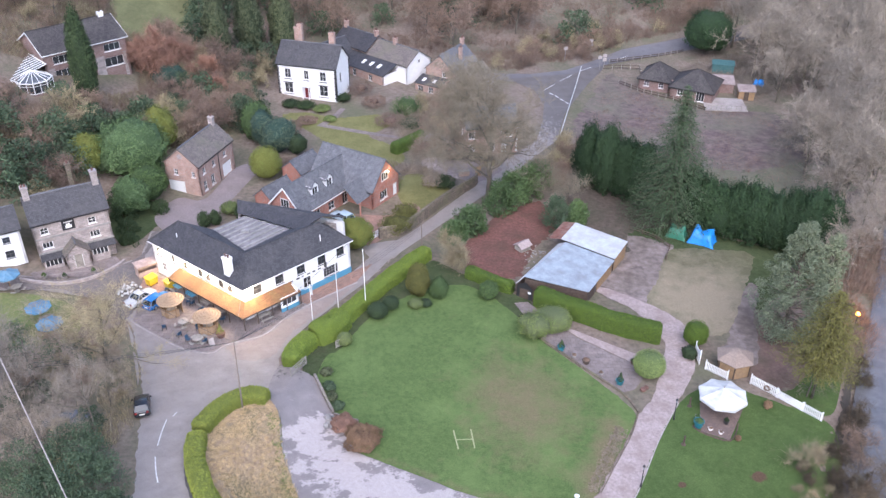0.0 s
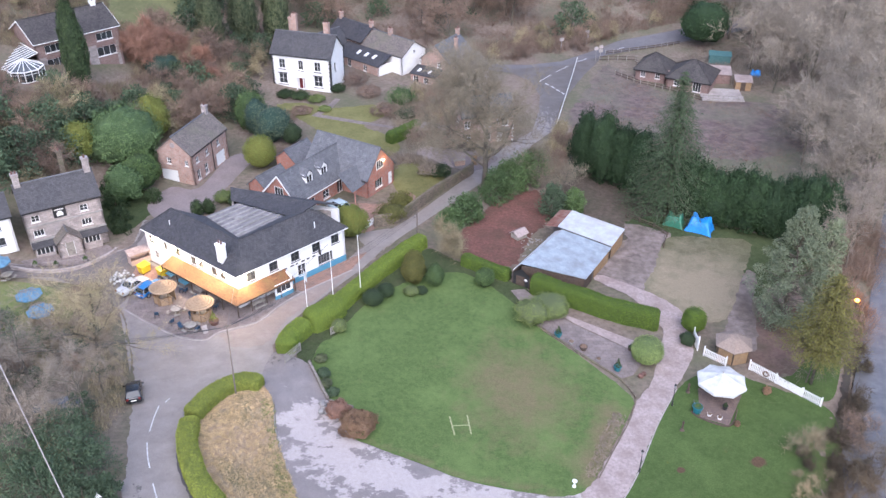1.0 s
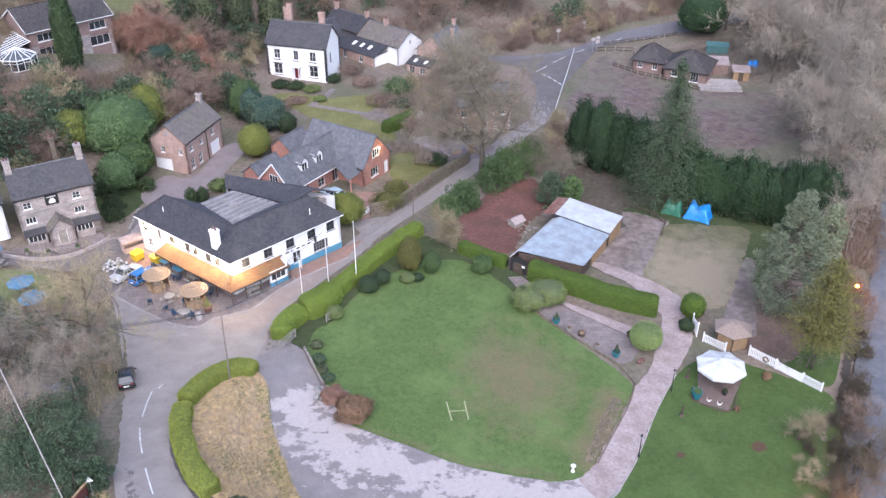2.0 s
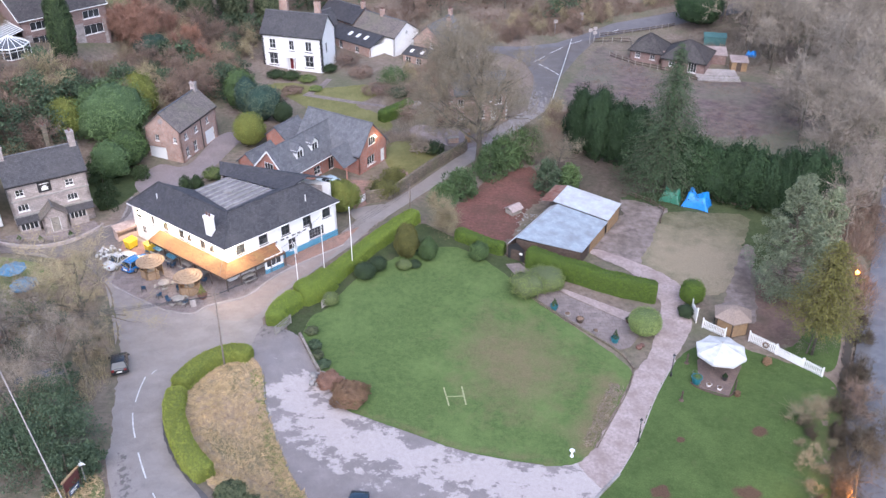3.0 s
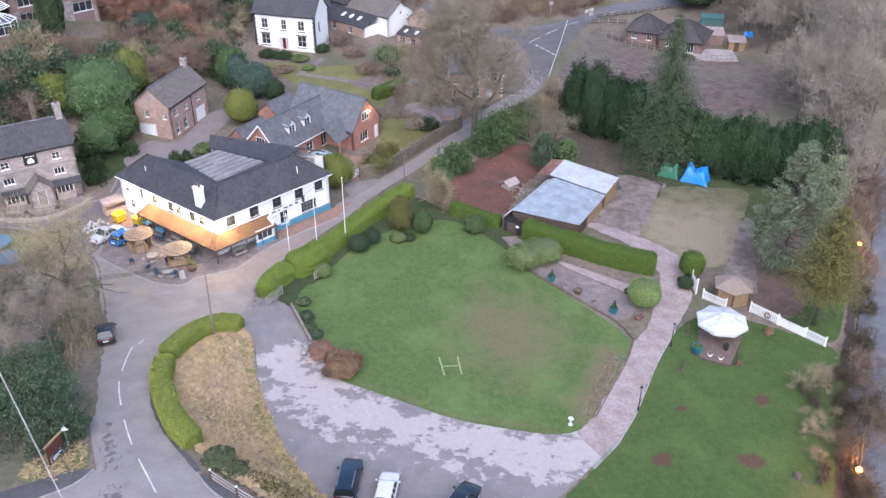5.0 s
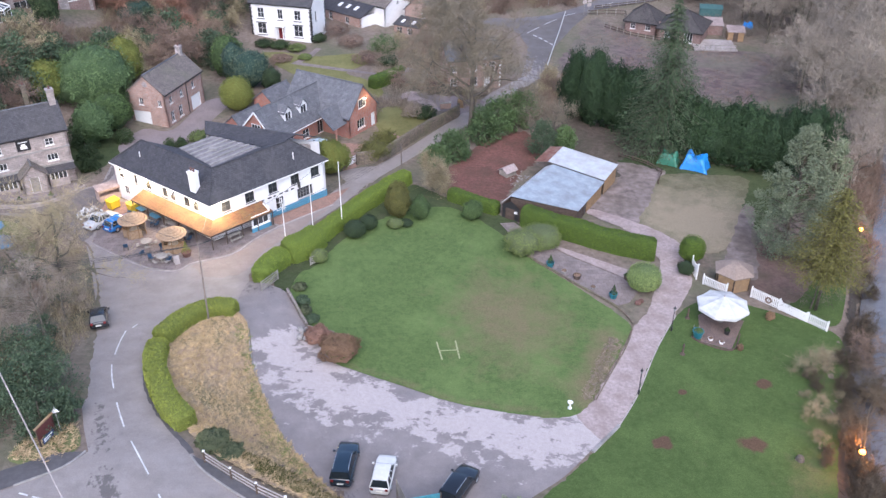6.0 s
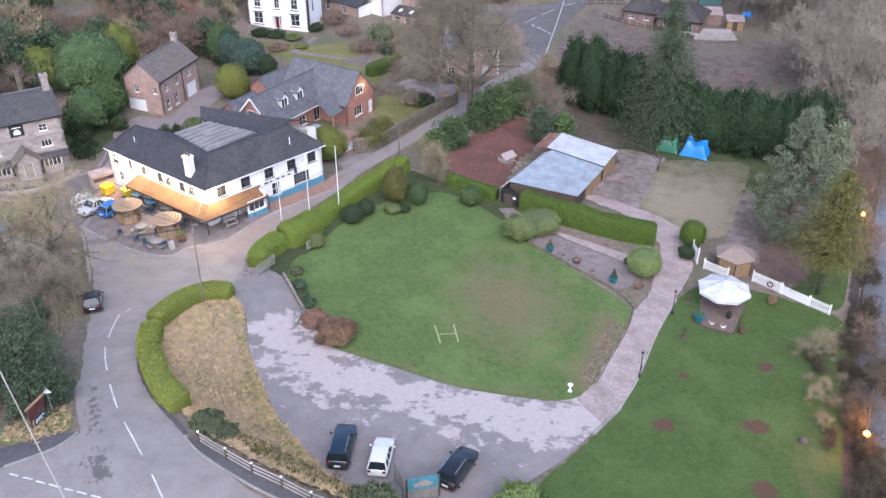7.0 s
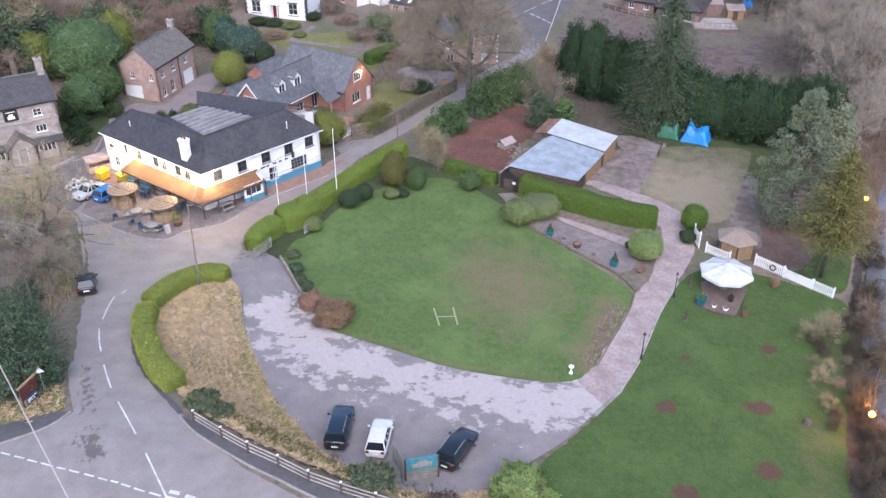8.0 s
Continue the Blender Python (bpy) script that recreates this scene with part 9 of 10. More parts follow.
def thatch_shelter(x, y, turn):
    """A round bar shelter with tiered reed roof, posts and a low counter."""
    ob = thing("thatched_shelter", x, y, at(x, y), turn, "round reed-thatched parasol shelter with woven sides", "shelter", "thatched shelters")
    prof, n = [], 5
    for i in range(n):
        r0, r1 = 1.65 - i * 0.31, 1.65 - (i + 1) * 0.31
        z0 = 2.0 + i * 0.15
        prof += [(r0, z0), (r0 + 0.03, z0 + 0.07), (r1 + 0.1, z0 + 0.20)]
    part("roof", Shape().lathe([(1.5, 1.95)] + prof + [(0.06, 2.86)], 22), M["thatch"], ob, smooth=False)
    for i in range(6):
        a = i * math.pi / 3
        part("post", Shape().tube([(1.25 * math.cos(a), 1.25 * math.sin(a), 0), (1.25 * math.cos(a), 1.25 * math.sin(a), 2.05)], 0.06, 7), M["wood"], ob)
    for i in range(5):
        a0, a1 = i * math.pi / 3 + 0.3, (i + 1) * math.pi / 3 + 0.3
        part("side_panel", Shape().beam((1.28 * math.cos(a0), 1.28 * math.sin(a0), 0.55), (1.28 * math.cos(a1), 1.28 * math.sin(a1), 0.55), 0.05, 1.0), M["thatch"], ob)
        part("top_rail", Shape().beam((1.3 * math.cos(a0), 1.3 * math.sin(a0), 1.12), (1.3 * math.cos(a1), 1.3 * math.sin(a1), 1.12), 0.16, 0.06), M["wood"], ob)
    part("table", Shape().lathe([(0.3, 0.0), (0.08, 0.06), (0.08, 0.72), (0.6, 0.74), (0.6, 0.78)], 14), M["grey_wood"], ob)


thatch_shelter(-33.7, 88.3, 10)
thatch_shelter(-28.4, 84.9, 40)


def round_table(x, y, turn=0):
    ob = thing("picnic_table", x, y, at(x, y), turn, "grey weathered round picnic table with four seats", "table", "picnic tables")
    part("tabletop", Shape().lathe([(0.62, 0.70), (0.65, 0.72), (0.65, 0.76), (0.6, 0.78)], 16), M["grey_wood"], ob)
    part("pedestal", Shape().lathe([(0.35, 0.0), (0.12, 0.08), (0.1, 0.7)], 8), M["grey_wood"], ob)
    for i in range(4):
        a = i * math.pi / 2
        c, s = math.cos(a), math.sin(a)
        part("seat", Shape().box(-0.35, -0.14, 0.42, 0.35, 0.14, 0.47).moved(pose(c * 1.0, s * 1.0, 0, 0, 0, math.degrees(a) + 90)), M["grey_wood"], ob)
        part("seat_leg", Shape().beam((c * 0.2, s * 0.2, 0.1), (c * 1.0, s * 1.0, 0.4), 0.08, 0.07), M["grey_wood"], ob)


round_table(-31.6, 85.6, 20)
round_table(-29.0, 82.2, 50)


def bench(x, y, turn, blue=False):
    ob = thing("picnic_bench", x, y, at(x, y), turn, "timber picnic bench under the canopy", "bench", "canopy benches")
    for i in range(4):
        part("plank", Shape().box(-0.85, -0.34 + i * 0.175, 0.70, 0.85, -0.19 + i * 0.175, 0.74), M["blue_paint"] if blue else M["grey_wood"], ob)
    for sy in (-0.72, 0.72):
        part("seat", Shape().box(-0.85, sy - 0.13, 0.42, 0.85, sy + 0.13, 0.46), M["grey_wood"], ob)
    for sx in (-0.6, 0.6):
        for sy in (-1, 1):
            part("leg", Shape().beam((sx, sy * 0.25, 0.7), (sx, sy * 0.65, 0.0), 0.07, 0.07), M["grey_wood"], ob)


for f, o in ((0.2, 1.2), (0.36, 1.2), (0.52, 1.3), (0.68, 1.2)):
    bench(-24.1 - 14.1 * f - 0.61 * o, 86.8 + 11.0 * f - 0.79 * o, 142, f > 0.5)
bench(-22.0, 87.0, 43)


def patio_chair(x, y, turn, cloth):
    """A stacking terrace chair: seat, tall back, arms and four legs."""
    ob = thing("terrace_chair", x, y, at(x, y), turn, "dark blue slatted terrace chair beside the pub", "chair", "terrace chairs")
    part("seat", Shape().box(-0.23, -0.22, 0.42, 0.23, 0.22, 0.46), M[cloth], ob)
    part("backrest", Shape().beam((0, 0.22, 0.46), (0, 0.33, 0.92), 0.44, 0.04), M[cloth], ob)
    for sx in (-0.22, 0.22):
        part("arm", Shape().box(sx - 0.025, -0.2, 0.64, sx + 0.025, 0.26, 0.67), M[cloth], ob)
        for sy in (-0.2, 0.2):
            part("leg", Shape().beam((sx, sy, 0.43), (sx * 1.1, sy * 1.15, 0.0), 0.04, 0.04), M["black_paint"], ob)
    return ob


M["chair_blue"] = plain("dark_blue_plastic", (0.03, 0.07, 0.12), 0.5, vary=0.25)
chair_rng = random.Random(14)
for f in (0.12, 0.17, 0.29, 0.33, 0.44, 0.48, 0.60, 0.64, 0.73):
    o = 2.15 + chair_rng.uniform(-0.15, 0.35)
    patio_chair(-24.1 - 14.1 * f - 0.61 * o, 86.8 + 11.0 * f - 0.79 * o, chair_rng.uniform(0, 360), "chair_blue")
for x, y in ((-31.6, 83.4), (-30.2, 82.3), (-33.8, 84.9), (-28.2, 81.9), (-29.5, 84.6)):
    patio_chair(x, y, chair_rng.uniform(0, 360), "chair_blue")


def planter(x, y, r, h, leaf, pot, label, top=0.6):
    ob = thing("plant_pot", x, y, at(x, y), 0, label, "plant pot")
    part("pot", Shape().lathe([(r * 0.75, 0), (r * 0.95, h * 0.8), (r * 1.08, h * 0.85), (r * 1.08, h), (r * 0.9, h), (r * 0.85, h * 0.85)], 14), M[pot], ob)
    rng = np.random.default_rng(int(abs(x * 100)))
    d = sphere_dirs(260, rng, -0.2)
    c = d * np.array((r * 0.8, r * 0.8, top)) + np.array((0, 0, h))
    c[:, :2] *= (1.1 - np.clip((c[:, 2] - h) / max(top, 0.1), 0, 1))[:, None]
    vv, ff = cards(c, d, 0.1, rng)
    raw("foliage", vv, ff, [M[leaf]], parent=ob)


planter(14.2, 82.9, 0.45, 0.6, "leaf_dark", "teal", "teal glazed pot with a pointed dwarf conifer", 1.0)
planter(20.3, 77.1, 0.45, 0.6, "leaf_dark", "teal", "teal glazed pot with a pointed dwarf conifer", 1.1)
planter(15.6, 81.6, 0.35, 0.4, "twig_brown", "kerb", "pale stone bowl with dead plants", 0.15)
planter(16.9, 80.6, 0.45, 0.5, "twig_brown", "dark_wood", "dark half-barrel planter on the terrace", 0.15)
planter(18.4, 78.7, 0.32, 0.3, "twig_brown", "kerb", "pale stone bowl on the terrace", 0.12)
planter(22.5, 80.9, 0.3, 0.5, "leaf_dark", "dark_wood", "dark pot beside the clipped shrub", 0.3)
planter(27.8, 70.6, 0.55, 0.8, "leaf_green", "teal", "large teal glazed pot beside the brick patio", 0.3)
planter(28.0, 71.8, 0.3, 0.4, "leaf_green", "kerb", "small stone pot on the patio", 0.25)
planter(29.0, 70.1, 0.26, 0.28, "twig_brown", "white_paint", "small white stone bowl on the patio", 0.1)
planter(30.0, 69.6, 0.26, 0.28, "twig_brown", "white_paint", "small white stone bowl on the patio", 0.1)
planter(31.0, 71.2, 0.3, 0.5, "leaf_dark", "black_paint", "black pot on the patio", 0.4)
planter(-26.6, 83.4, 0.55, 0.6, "leaf_gold", "terracotta", "golden shrub in a terracotta pot on the pub terrace", 1.3)
planter(-46.4, 97.0, 0.4, 0.4, "leaf_green", "stone", "stone planter on the inn's forecourt", 0.5)
planter(-49.6, 95.4, 0.4, 0.4, "leaf_dark", "stone", "stone planter on the inn's forecourt", 0.5)
planter(-52.0, 94.9, 0.4, 0.4, "leaf_green", "stone", "stone planter on the inn's forecourt", 0.5)

ab = thing("menu_board", -27.3, 81.7, at(-27.3, 81.7), 30, "white-framed folding menu board on the terrace", "sign")
for sy in (-1, 1):
    part("panel", Shape().add([(-0.3, sy * 0.3, 0), (0.3, sy * 0.3, 0), (0.3, sy * 0.03, 1.0), (-0.3, sy * 0.03, 1.0), (-0.3, sy * 0.27, 0), (0.3, sy * 0.27, 0), (0.3, 0, 1.0), (-0.3, 0, 1.0)], [(0, 1, 2, 3), (7, 6, 5, 4), (0, 4, 5, 1), (2, 6, 7, 3), (1, 5, 6, 2), (0, 3, 7, 4)]), M["kerb_pale"], ab)


def parasol(x, y, r, h, cloth, label, group, valance=0.25, n=8):
    """A large sunshade: ribs, pole, base and a ribbed canopy with a valance."""
    ob = thing("parasol", x, y, at(x, y), 12, label, "parasol", group)
    s = Shape()
    ring = [(r * math.cos(2 * math.pi * i / n), r * math.sin(2 * math.pi * i / n)) for i in range(n)]
    apex = (0, 0, h + r * 0.36)
    for i in range(n):
        (x0, y0), (x1, y1) = ring[i], ring[(i + 1) % n]
        mx, my = (x0 + x1) * 0.49, (y0 + y1) * 0.49
        s.add([(x0, y0, h), (mx, my, h - 0.07), (x1, y1, h), apex], [(0, 1, 3), (1, 2, 3)])
        s.add([(x0, y0, h), (mx, my, h - 0.07), (x1, y1, h), (x1, y1, h - valance), (mx, my, h - valance - 0.05), (x0, y0, h - valance)], [(0, 5, 4, 1), (1, 4, 3, 2)])
    part("canopy", s.welded(), M[cloth], ob)
    part("pole", Shape().tube([(0, 0, 0), (0, 0, h + r * 0.39)], 0.05, 8), M["wood"], ob)
    part("base", Shape().lathe([(0.4, 0), (0.4, 0.08), (0.1, 0.12)], 14), M["kerb"], ob)
    for i in range(n):
        a, b = ring[i]
        part("rib", Shape().beam((a * 0.99, b * 0.99, h - 0.03), (0, 0, h + r * 0.34), 0.03, 0.03), M["wood"], ob)
    return ob


parasol(31.0, 73.6, 2.75, 2.05, "canvas", "large white octagonal canvas parasol over a patio", "", 0.3)
M["cloth_blue"] = rock("faded_blue_cloth", (0.06, 0.16, 0.26), (0.12, 0.25, 0.36), 2.0, 0.9, 0.05, (0.2, 0.27, 0.31), 0.8, 0.5)
for x, y in ((-49.2, 86.4), (-46.6, 83.2), (-55.0, 91.8)):
    parasol(x, y, 1.6, 2.1, "cloth_blue", "faded blue garden parasol above a round table", "blue parasols", 0.15)
    round_table(x + 0.9, y - 0.3)
sheet("parasol_lawn", [(-57, 90), (-52, 91.4), (-47, 90), (-44, 85), (-46, 80), (-52, 82), (-58, 86)], M["grass"], 0.05, "small rough lawn under the bare trees", 1.0, category="lawn")
sheet("patio", [(27.9, 69.8), (30.7, 68.6), (33.6, 73.6), (30.0, 75.2), (28.9, 74.4)], M["patio"], 0.10, "brick patio under the white parasol", 0.6, rounded=False, category="patio")
tagged(strip("patio_edge", [(27.2, 70.6), (27.8, 69.7), (30.7, 68.5), (32.4, 71.2)], 0.14, 0.22, M["dark_wood"], label="dark timber edging of the patio"), category="edging", kind="structure")

# gazebo with thatched roof
g = thing("gazebo", 34.4, 80.6, at(34.4, 80.6), 15, "hexagonal timber gazebo with faded thatched roof", "gazebo")
part("roof", Shape().lathe([(2.3, 1.85), (2.36, 1.98), (1.6, 2.42), (0.75, 2.78), (0.5, 2.84), (0.05, 2.88)], 6), M["thatch_old"], g, "faded reed roof")
for i in range(6):
    a0, a1 = i * math.pi / 3, (i + 1) * math.pi / 3
    p0, p1 = Vector((1.95 * math.cos(a0), 1.95 * math.sin(a0), 0)), Vector((1.95 * math.cos(a1), 1.95 * math.sin(a1), 0))
    part("post", Shape().beam(p0, p0 + Vector((0, 0, 2.05)), 0.12, 0.12), M["dark_wood"], g)
    for j in range(6):
        a, b = p0.lerp(p1, (j + 0.06) / 6), p0.lerp(p1, (j + 0.94) / 6)
        mid = (a + b) / 2
        part("board", Shape().beam(mid, mid + Vector((0, 0, 1.9)), 0.31, 0.04).moved(Matrix.Translation(mid) @ pose(0, 0, 0, 0, 0, math.degrees(math.atan2((p1 - p0).y, (p1 - p0).x))) @ Matrix.Translation(-mid)), M["wood"], g)


def picket(pts, h, label, slats=0.16, curve=0.0, gap=0.55):
    """A white fence: posts, two rails and upright pales."""
    p0 = Vector(pts[0])
    ob = thing("picket_fence", p0.x, p0.y, at(p0.x, p0.y), 0, label, "fence")
    for a, b in zip(pts, pts[1:]):
        a, b = Vector(a) - p0, Vector(b) - p0
        d = (b - a).normalized()
        z = lambda q: at(p0.x + q.x, p0.y + q.y) - at(p0.x, p0.y)
        for q in (a, b):
            part("post", Shape().box(q.x - 0.06, q.y - 0.06, z(q) - 0.2, q.x + 0.06, q.y + 0.06, z(q) + h + 0.12), M["white_paint"], ob)
        for f in (0.22, 0.8):
            part("rail", Shape().beam((a.x, a.y, z(a) + h * f), (b.x, b.y, z(b) + h * f), 0.04, 0.09), M["white_paint"], ob)
        n = max(2, round((b - a).length / slats))
        off = Vector((d.y, -d.x)) * 0.04
        for i in range(n):
            q = a.lerp(b, (i + 0.5) / n) + off
            w = slats * gap / 2
            e = d * w
            part("pale", Shape().prism([q - e, q + e, q + e + off * 0.5, q - e + off * 0.5], z(q), z(q) + h - curve * math.sin(math.pi * (i + 0.5) / n)), M["white_paint"], ob)
    return ob


picket([(35.8, 78.2), (38.1, 75.9)], 1.25, "white painted fence panel hung with a wreath", 0.2, 0, 0.7)
picket([(38.2, 75.8), (40.2, 73.7)], 1.05, "white painted fence panel with a row of holes", 0.16, 0, 0.96)
picket([(40.3, 73.6), (41.8, 72.0)], 1.15, "white painted slatted gate", 0.2, 0, 0.6)
picket([(31.1, 80.5), (33.2, 78.7)], 1.2, "white painted picket fence with a dipped top", 0.2, 0.25, 0.6)
picket([(30.5, 83.2), (30.6, 81.4)], 1.9, "tall white painted gate standing open", 0.18, 0.3, 0.8)
wr = thing("wreath", 37.2, 76.7, at(37.2, 76.7) + 0.62, -45, "round dark wreath hung on the white fence", "wreath")
ring = [(0.3 * math.cos(2 * math.pi * i / 16), -0.12, 0.3 * math.sin(2 * math.pi * i / 16)) for i in range(17)]
part("ring", Shape().tube(ring, 0.09, 6, caps=False), M["twig_brown"], wr)
for x, y, r, h in ((36.5, 74.0, 0.45, 0.95), (31.6, 68.7, 0.28, 0.7)):
    green(x, y, r, h, "twig_rust", "small brown dead shrub on the lawn", 900, 0.06, int(x * 10), lumps=0.4, core=0.5, sweep=0.8, long=4.0)


def lantern(x, y, h=2.9):
    ob = thing("lamp_post", x, y, at(x, y), 0, "black garden lamp post with a pale lantern, unlit", "lamp post", "drive lamps")
    part("column", Shape().lathe([(0.11, 0), (0.1, 0.5), (0.05, 0.55), (0.045, h - 0.5), (0.08, h - 0.45)], 8), M["black_paint"], ob)
    part("lantern", Shape().lathe([(0.08, h - 0.45), (0.14, h - 0.1), (0.12, h - 0.06)], 6), M["grey_paint"], ob, "smoky lantern glass")
    part("cap", Shape().lathe([(0.17, h - 0.08), (0.05, h + 0.1), (0.02, h + 0.2)], 6), M["black_paint"], ob)


lantern(25.3, 71.5)
lantern(19.75, 61.5)


def sodium(x, y, top):
    z = land(x, y)
    ob = thing("street_lamp", x, y, z, 0, "lit orange sodium lamp on a slim post by the river", "street lamp", "river lamps")
    part("column", Shape().tube([(0, 0, -0.3), (0, 0, top - z - 0.1)], 0.06, 8), M["black_paint"], ob)
    part("globe", Shape().lathe([(0.03, top - z - 0.18), (0.22, top - z - 0.1), (0.27, top - z + 0.04), (0.16, top - z + 0.2), (0.02, top - z + 0.24)], 12), M["lamp_sodium"], ob)
    ld = bpy.data.lights.new("sodium", "POINT")
    ld.energy, ld.color, ld.shadow_soft_size = 340, (1.0, 0.36, 0.07), 0.2
    lo = new("street_lamp_bulb", ld)
    lo.location = (x, y, top + 0.45)


sodium(52.4, 89.3, 1.0)
sodium(36.5, 52.4, 1.4)

# poles and wires
M["pole_wood"] = rock("pole_timber", (0.13, 0.105, 0.09), (0.22, 0.185, 0.16), 3.0, 0.9, 0.3)


def pole(name, x, y, tip, r, label, material="pole_wood", z=None):
    z = land(x, y) if z is None else z
    ob = thing(name, x, y, z, 0, label, "pole")
    part("shaft", Shape().tube([(0, 0, -0.3), (tip[0] - x, tip[1] - y, tip[2] - z)], [r, r * 0.7], 8), M[material], ob)
    return ob


up = pole("utility_pole", -21.0, 68.9, (-21.2, 70.2, 11.6), 0.09, "brown timber utility pole standing in the hedge")
part("cap", Shape().box(-0.3, 1.2, 8.1, 0.3, 1.35, 8.2), M["pole_wood"], up)
pole("utility_pole", -3.0, 105.3, (-3.0, 105.3, 5.3), 0.11, "timber pole beside the lane")
for x, y, top, flag in ((-15.8, 85.5, 8.0, True), (-13.2, 89.7, 9.3, False), (-9.7, 89.5, 10.4, False)):
    f = pole("flagpole", x, y, (x, y, top), 0.055, "slim white flagpole rising out of the hedge", "white_paint")
    part("finial", Shape().lathe([(0.02, top - land(x, y)), (0.09, top - land(x, y) + 0.06), (0.02, top - land(x, y) + 0.14)], 8), M["white_paint"], f)
    if flag:
        z = top - land(x, y)
        fl = Shape()
        for i in range(4):
            fl.v += [(0.06 + 0.07 * math.sin(i * 2.1), 0.1 * math.cos(i * 1.7), z - 0.1 - i * 0.4), (0.28 + 0.05 * math.cos(i * 2.3), 0.12 * math.sin(i * 1.3), z - 0.25 - i * 0.4)]
        fl.f, fl.k = [(2 * i, 2 * i + 1, 2 * i + 3, 2 * i + 2) for i in range(3)], [0, 0, 0]
        part("flag", fl, M["canvas"], f, "furled pale flag")


def wire(a, b, sag, r, label="thin overhead wire between poles"):
    a, b = Vector(a), Vector(b)
    pts = [a.lerp(b, i / 16) - Vector((0, 0, sag * 4 * (i / 16) * (1 - i / 16))) for i in range(17)]
    ob = part("overhead_wire", Shape().tube(pts, r, 4), M["black_paint"])
    tagged(ob, label, "wire", "overhead wires")


tip = (-21.2, 70.2, 11.5)
for b, sag in (((-3.0, 105.3, 5.2), 0.7), ((-3.0, 105.2, 4.9), 0.9), ((-3.0, 105.1, 4.6), 1.0), ((-3.0, 105.1, 4.3), 1.1), ((-12.3, 97.6, 6.6), 0.5), ((-24.2, 86.6, 6.6), 0.3), ((-46.0, 90.5, 9.0), 0.8), ((-62.0, 66.5, 11.5), 1.2), ((-62.0, 66.5, 11.1), 1.3), ((-62.0, 66.3, 10.7), 1.3), ((-62.0, 66.3, 10.3), 1.4)):
    wire(tip, b, sag, 0.018)
cable = part("power_cable", Shape().tube([(-56.5, 83.0, 27.6), (-42.5, 64.4, 21.7), (-30.7, 49.0, 16.85), (-19.0, 33.6, 12.0), (-7.3, 18.1, 7.6)], 0.05, 6), M["kerb_pale"])
tagged(cable, "thick pale overhead power cable crossing the valley", "cable")

# post and rail fence above the bank
fence = thing("post_and_rail_fence", -17.0, 48.4, land(-17, 48.4), 0, "white-weathered post and rail fence above the bank", "fence")
run = [Vector(q) for q in [(-16.4, 47.19), (-14.13, 45.52), (-12.07, 44.12), (-9.84, 42.87), (-7.65, 41.5), (-5.43, 40.5), (-3.12, 39.63), (-0.81, 38.76), (1.5, 37.89), (3.81, 37.02)]]
org = Vector((-17.0, 48.4, land(-17, 48.4)))
tops = []
for p in run:
    q = Vector((p.x, p.y, land(p.x, p.y))) - org
    part("post", Shape().box(q.x - 0.075, q.y - 0.075, q.z - 0.2, q.x + 0.075, q.y + 0.075, q.z + 1.2), M["dark_wood"], fence)
    part("post_cap", Shape().box(q.x - 0.085, q.y - 0.085, q.z + 1.2, q.x + 0.085, q.y + 0.085, q.z + 1.25), M["white_paint"], fence)
    tops.append(q)
for a, b in zip(tops, tops[1:]):
    for h in (0.4, 0.75, 1.1):
        part("rail", Shape().beam(a + Vector((0, 0, h)), b + Vector((0, 0, h)), 0.05, 0.09), M["kerb_pale"], fence)

# five-bar gate by the hedge, little gate in the hedge gap, white gate by the pub
def field_gate(x, y, turn, w, h, material, label):
    ob = thing("gate", x, y, at(x, y), turn, label, "gate")
    for u in (0, w):
        part("stile", Shape().box(u - 0.05, -0.04, 0.05, u + 0.05, 0.04, h), M[material], ob)
    for i in range(5):
        z = 0.12 + (h - 0.2) * (i / 4) ** 1.15
        part("bar", Shape().box(0.05, -0.025, z, w - 0.05, 0.025, z + 0.08), M[material], ob)
    part("brace", Shape().beam((0.05, -0.03, 0.15), (w - 0.05, -0.03, h - 0.1), 0.03, 0.08), M[material], ob)


field_gate(-16.9, 75.2, 58, 2.6, 1.2, "grey_wood", "grey weathered five-bar gate standing open by the hedge")
field_gate(-12.6, 81.4, 40, 1.3, 1.1, "grey_wood", "small grey gate in the hedge gap")
field_gate(-10.2, 105.9, 52, 2.2, 1.1, "white_paint", "white painted gate beside the pub")
st = thing("stone_heap", -11.7, 68.7, at(-11.7, 68.7), 0, "pale tumbled stones at the end of the wall", "stones")
rng0 = random.Random(3)
for i in range(7):
    q = pose(rng0.uniform(-0.6, 0.4), rng0.uniform(-0.7, 0.9), 0.18 + (i % 2) * 0.25, rng0.uniform(-20, 20), rng0.uniform(-20, 20), rng0.uniform(0, 90))
    part("stone", Shape().lathe([(0.22, -0.2), (0.34, -0.05), (0.3, 0.15), (0.16, 0.22)], 6).moved(q), M["kerb"], st)

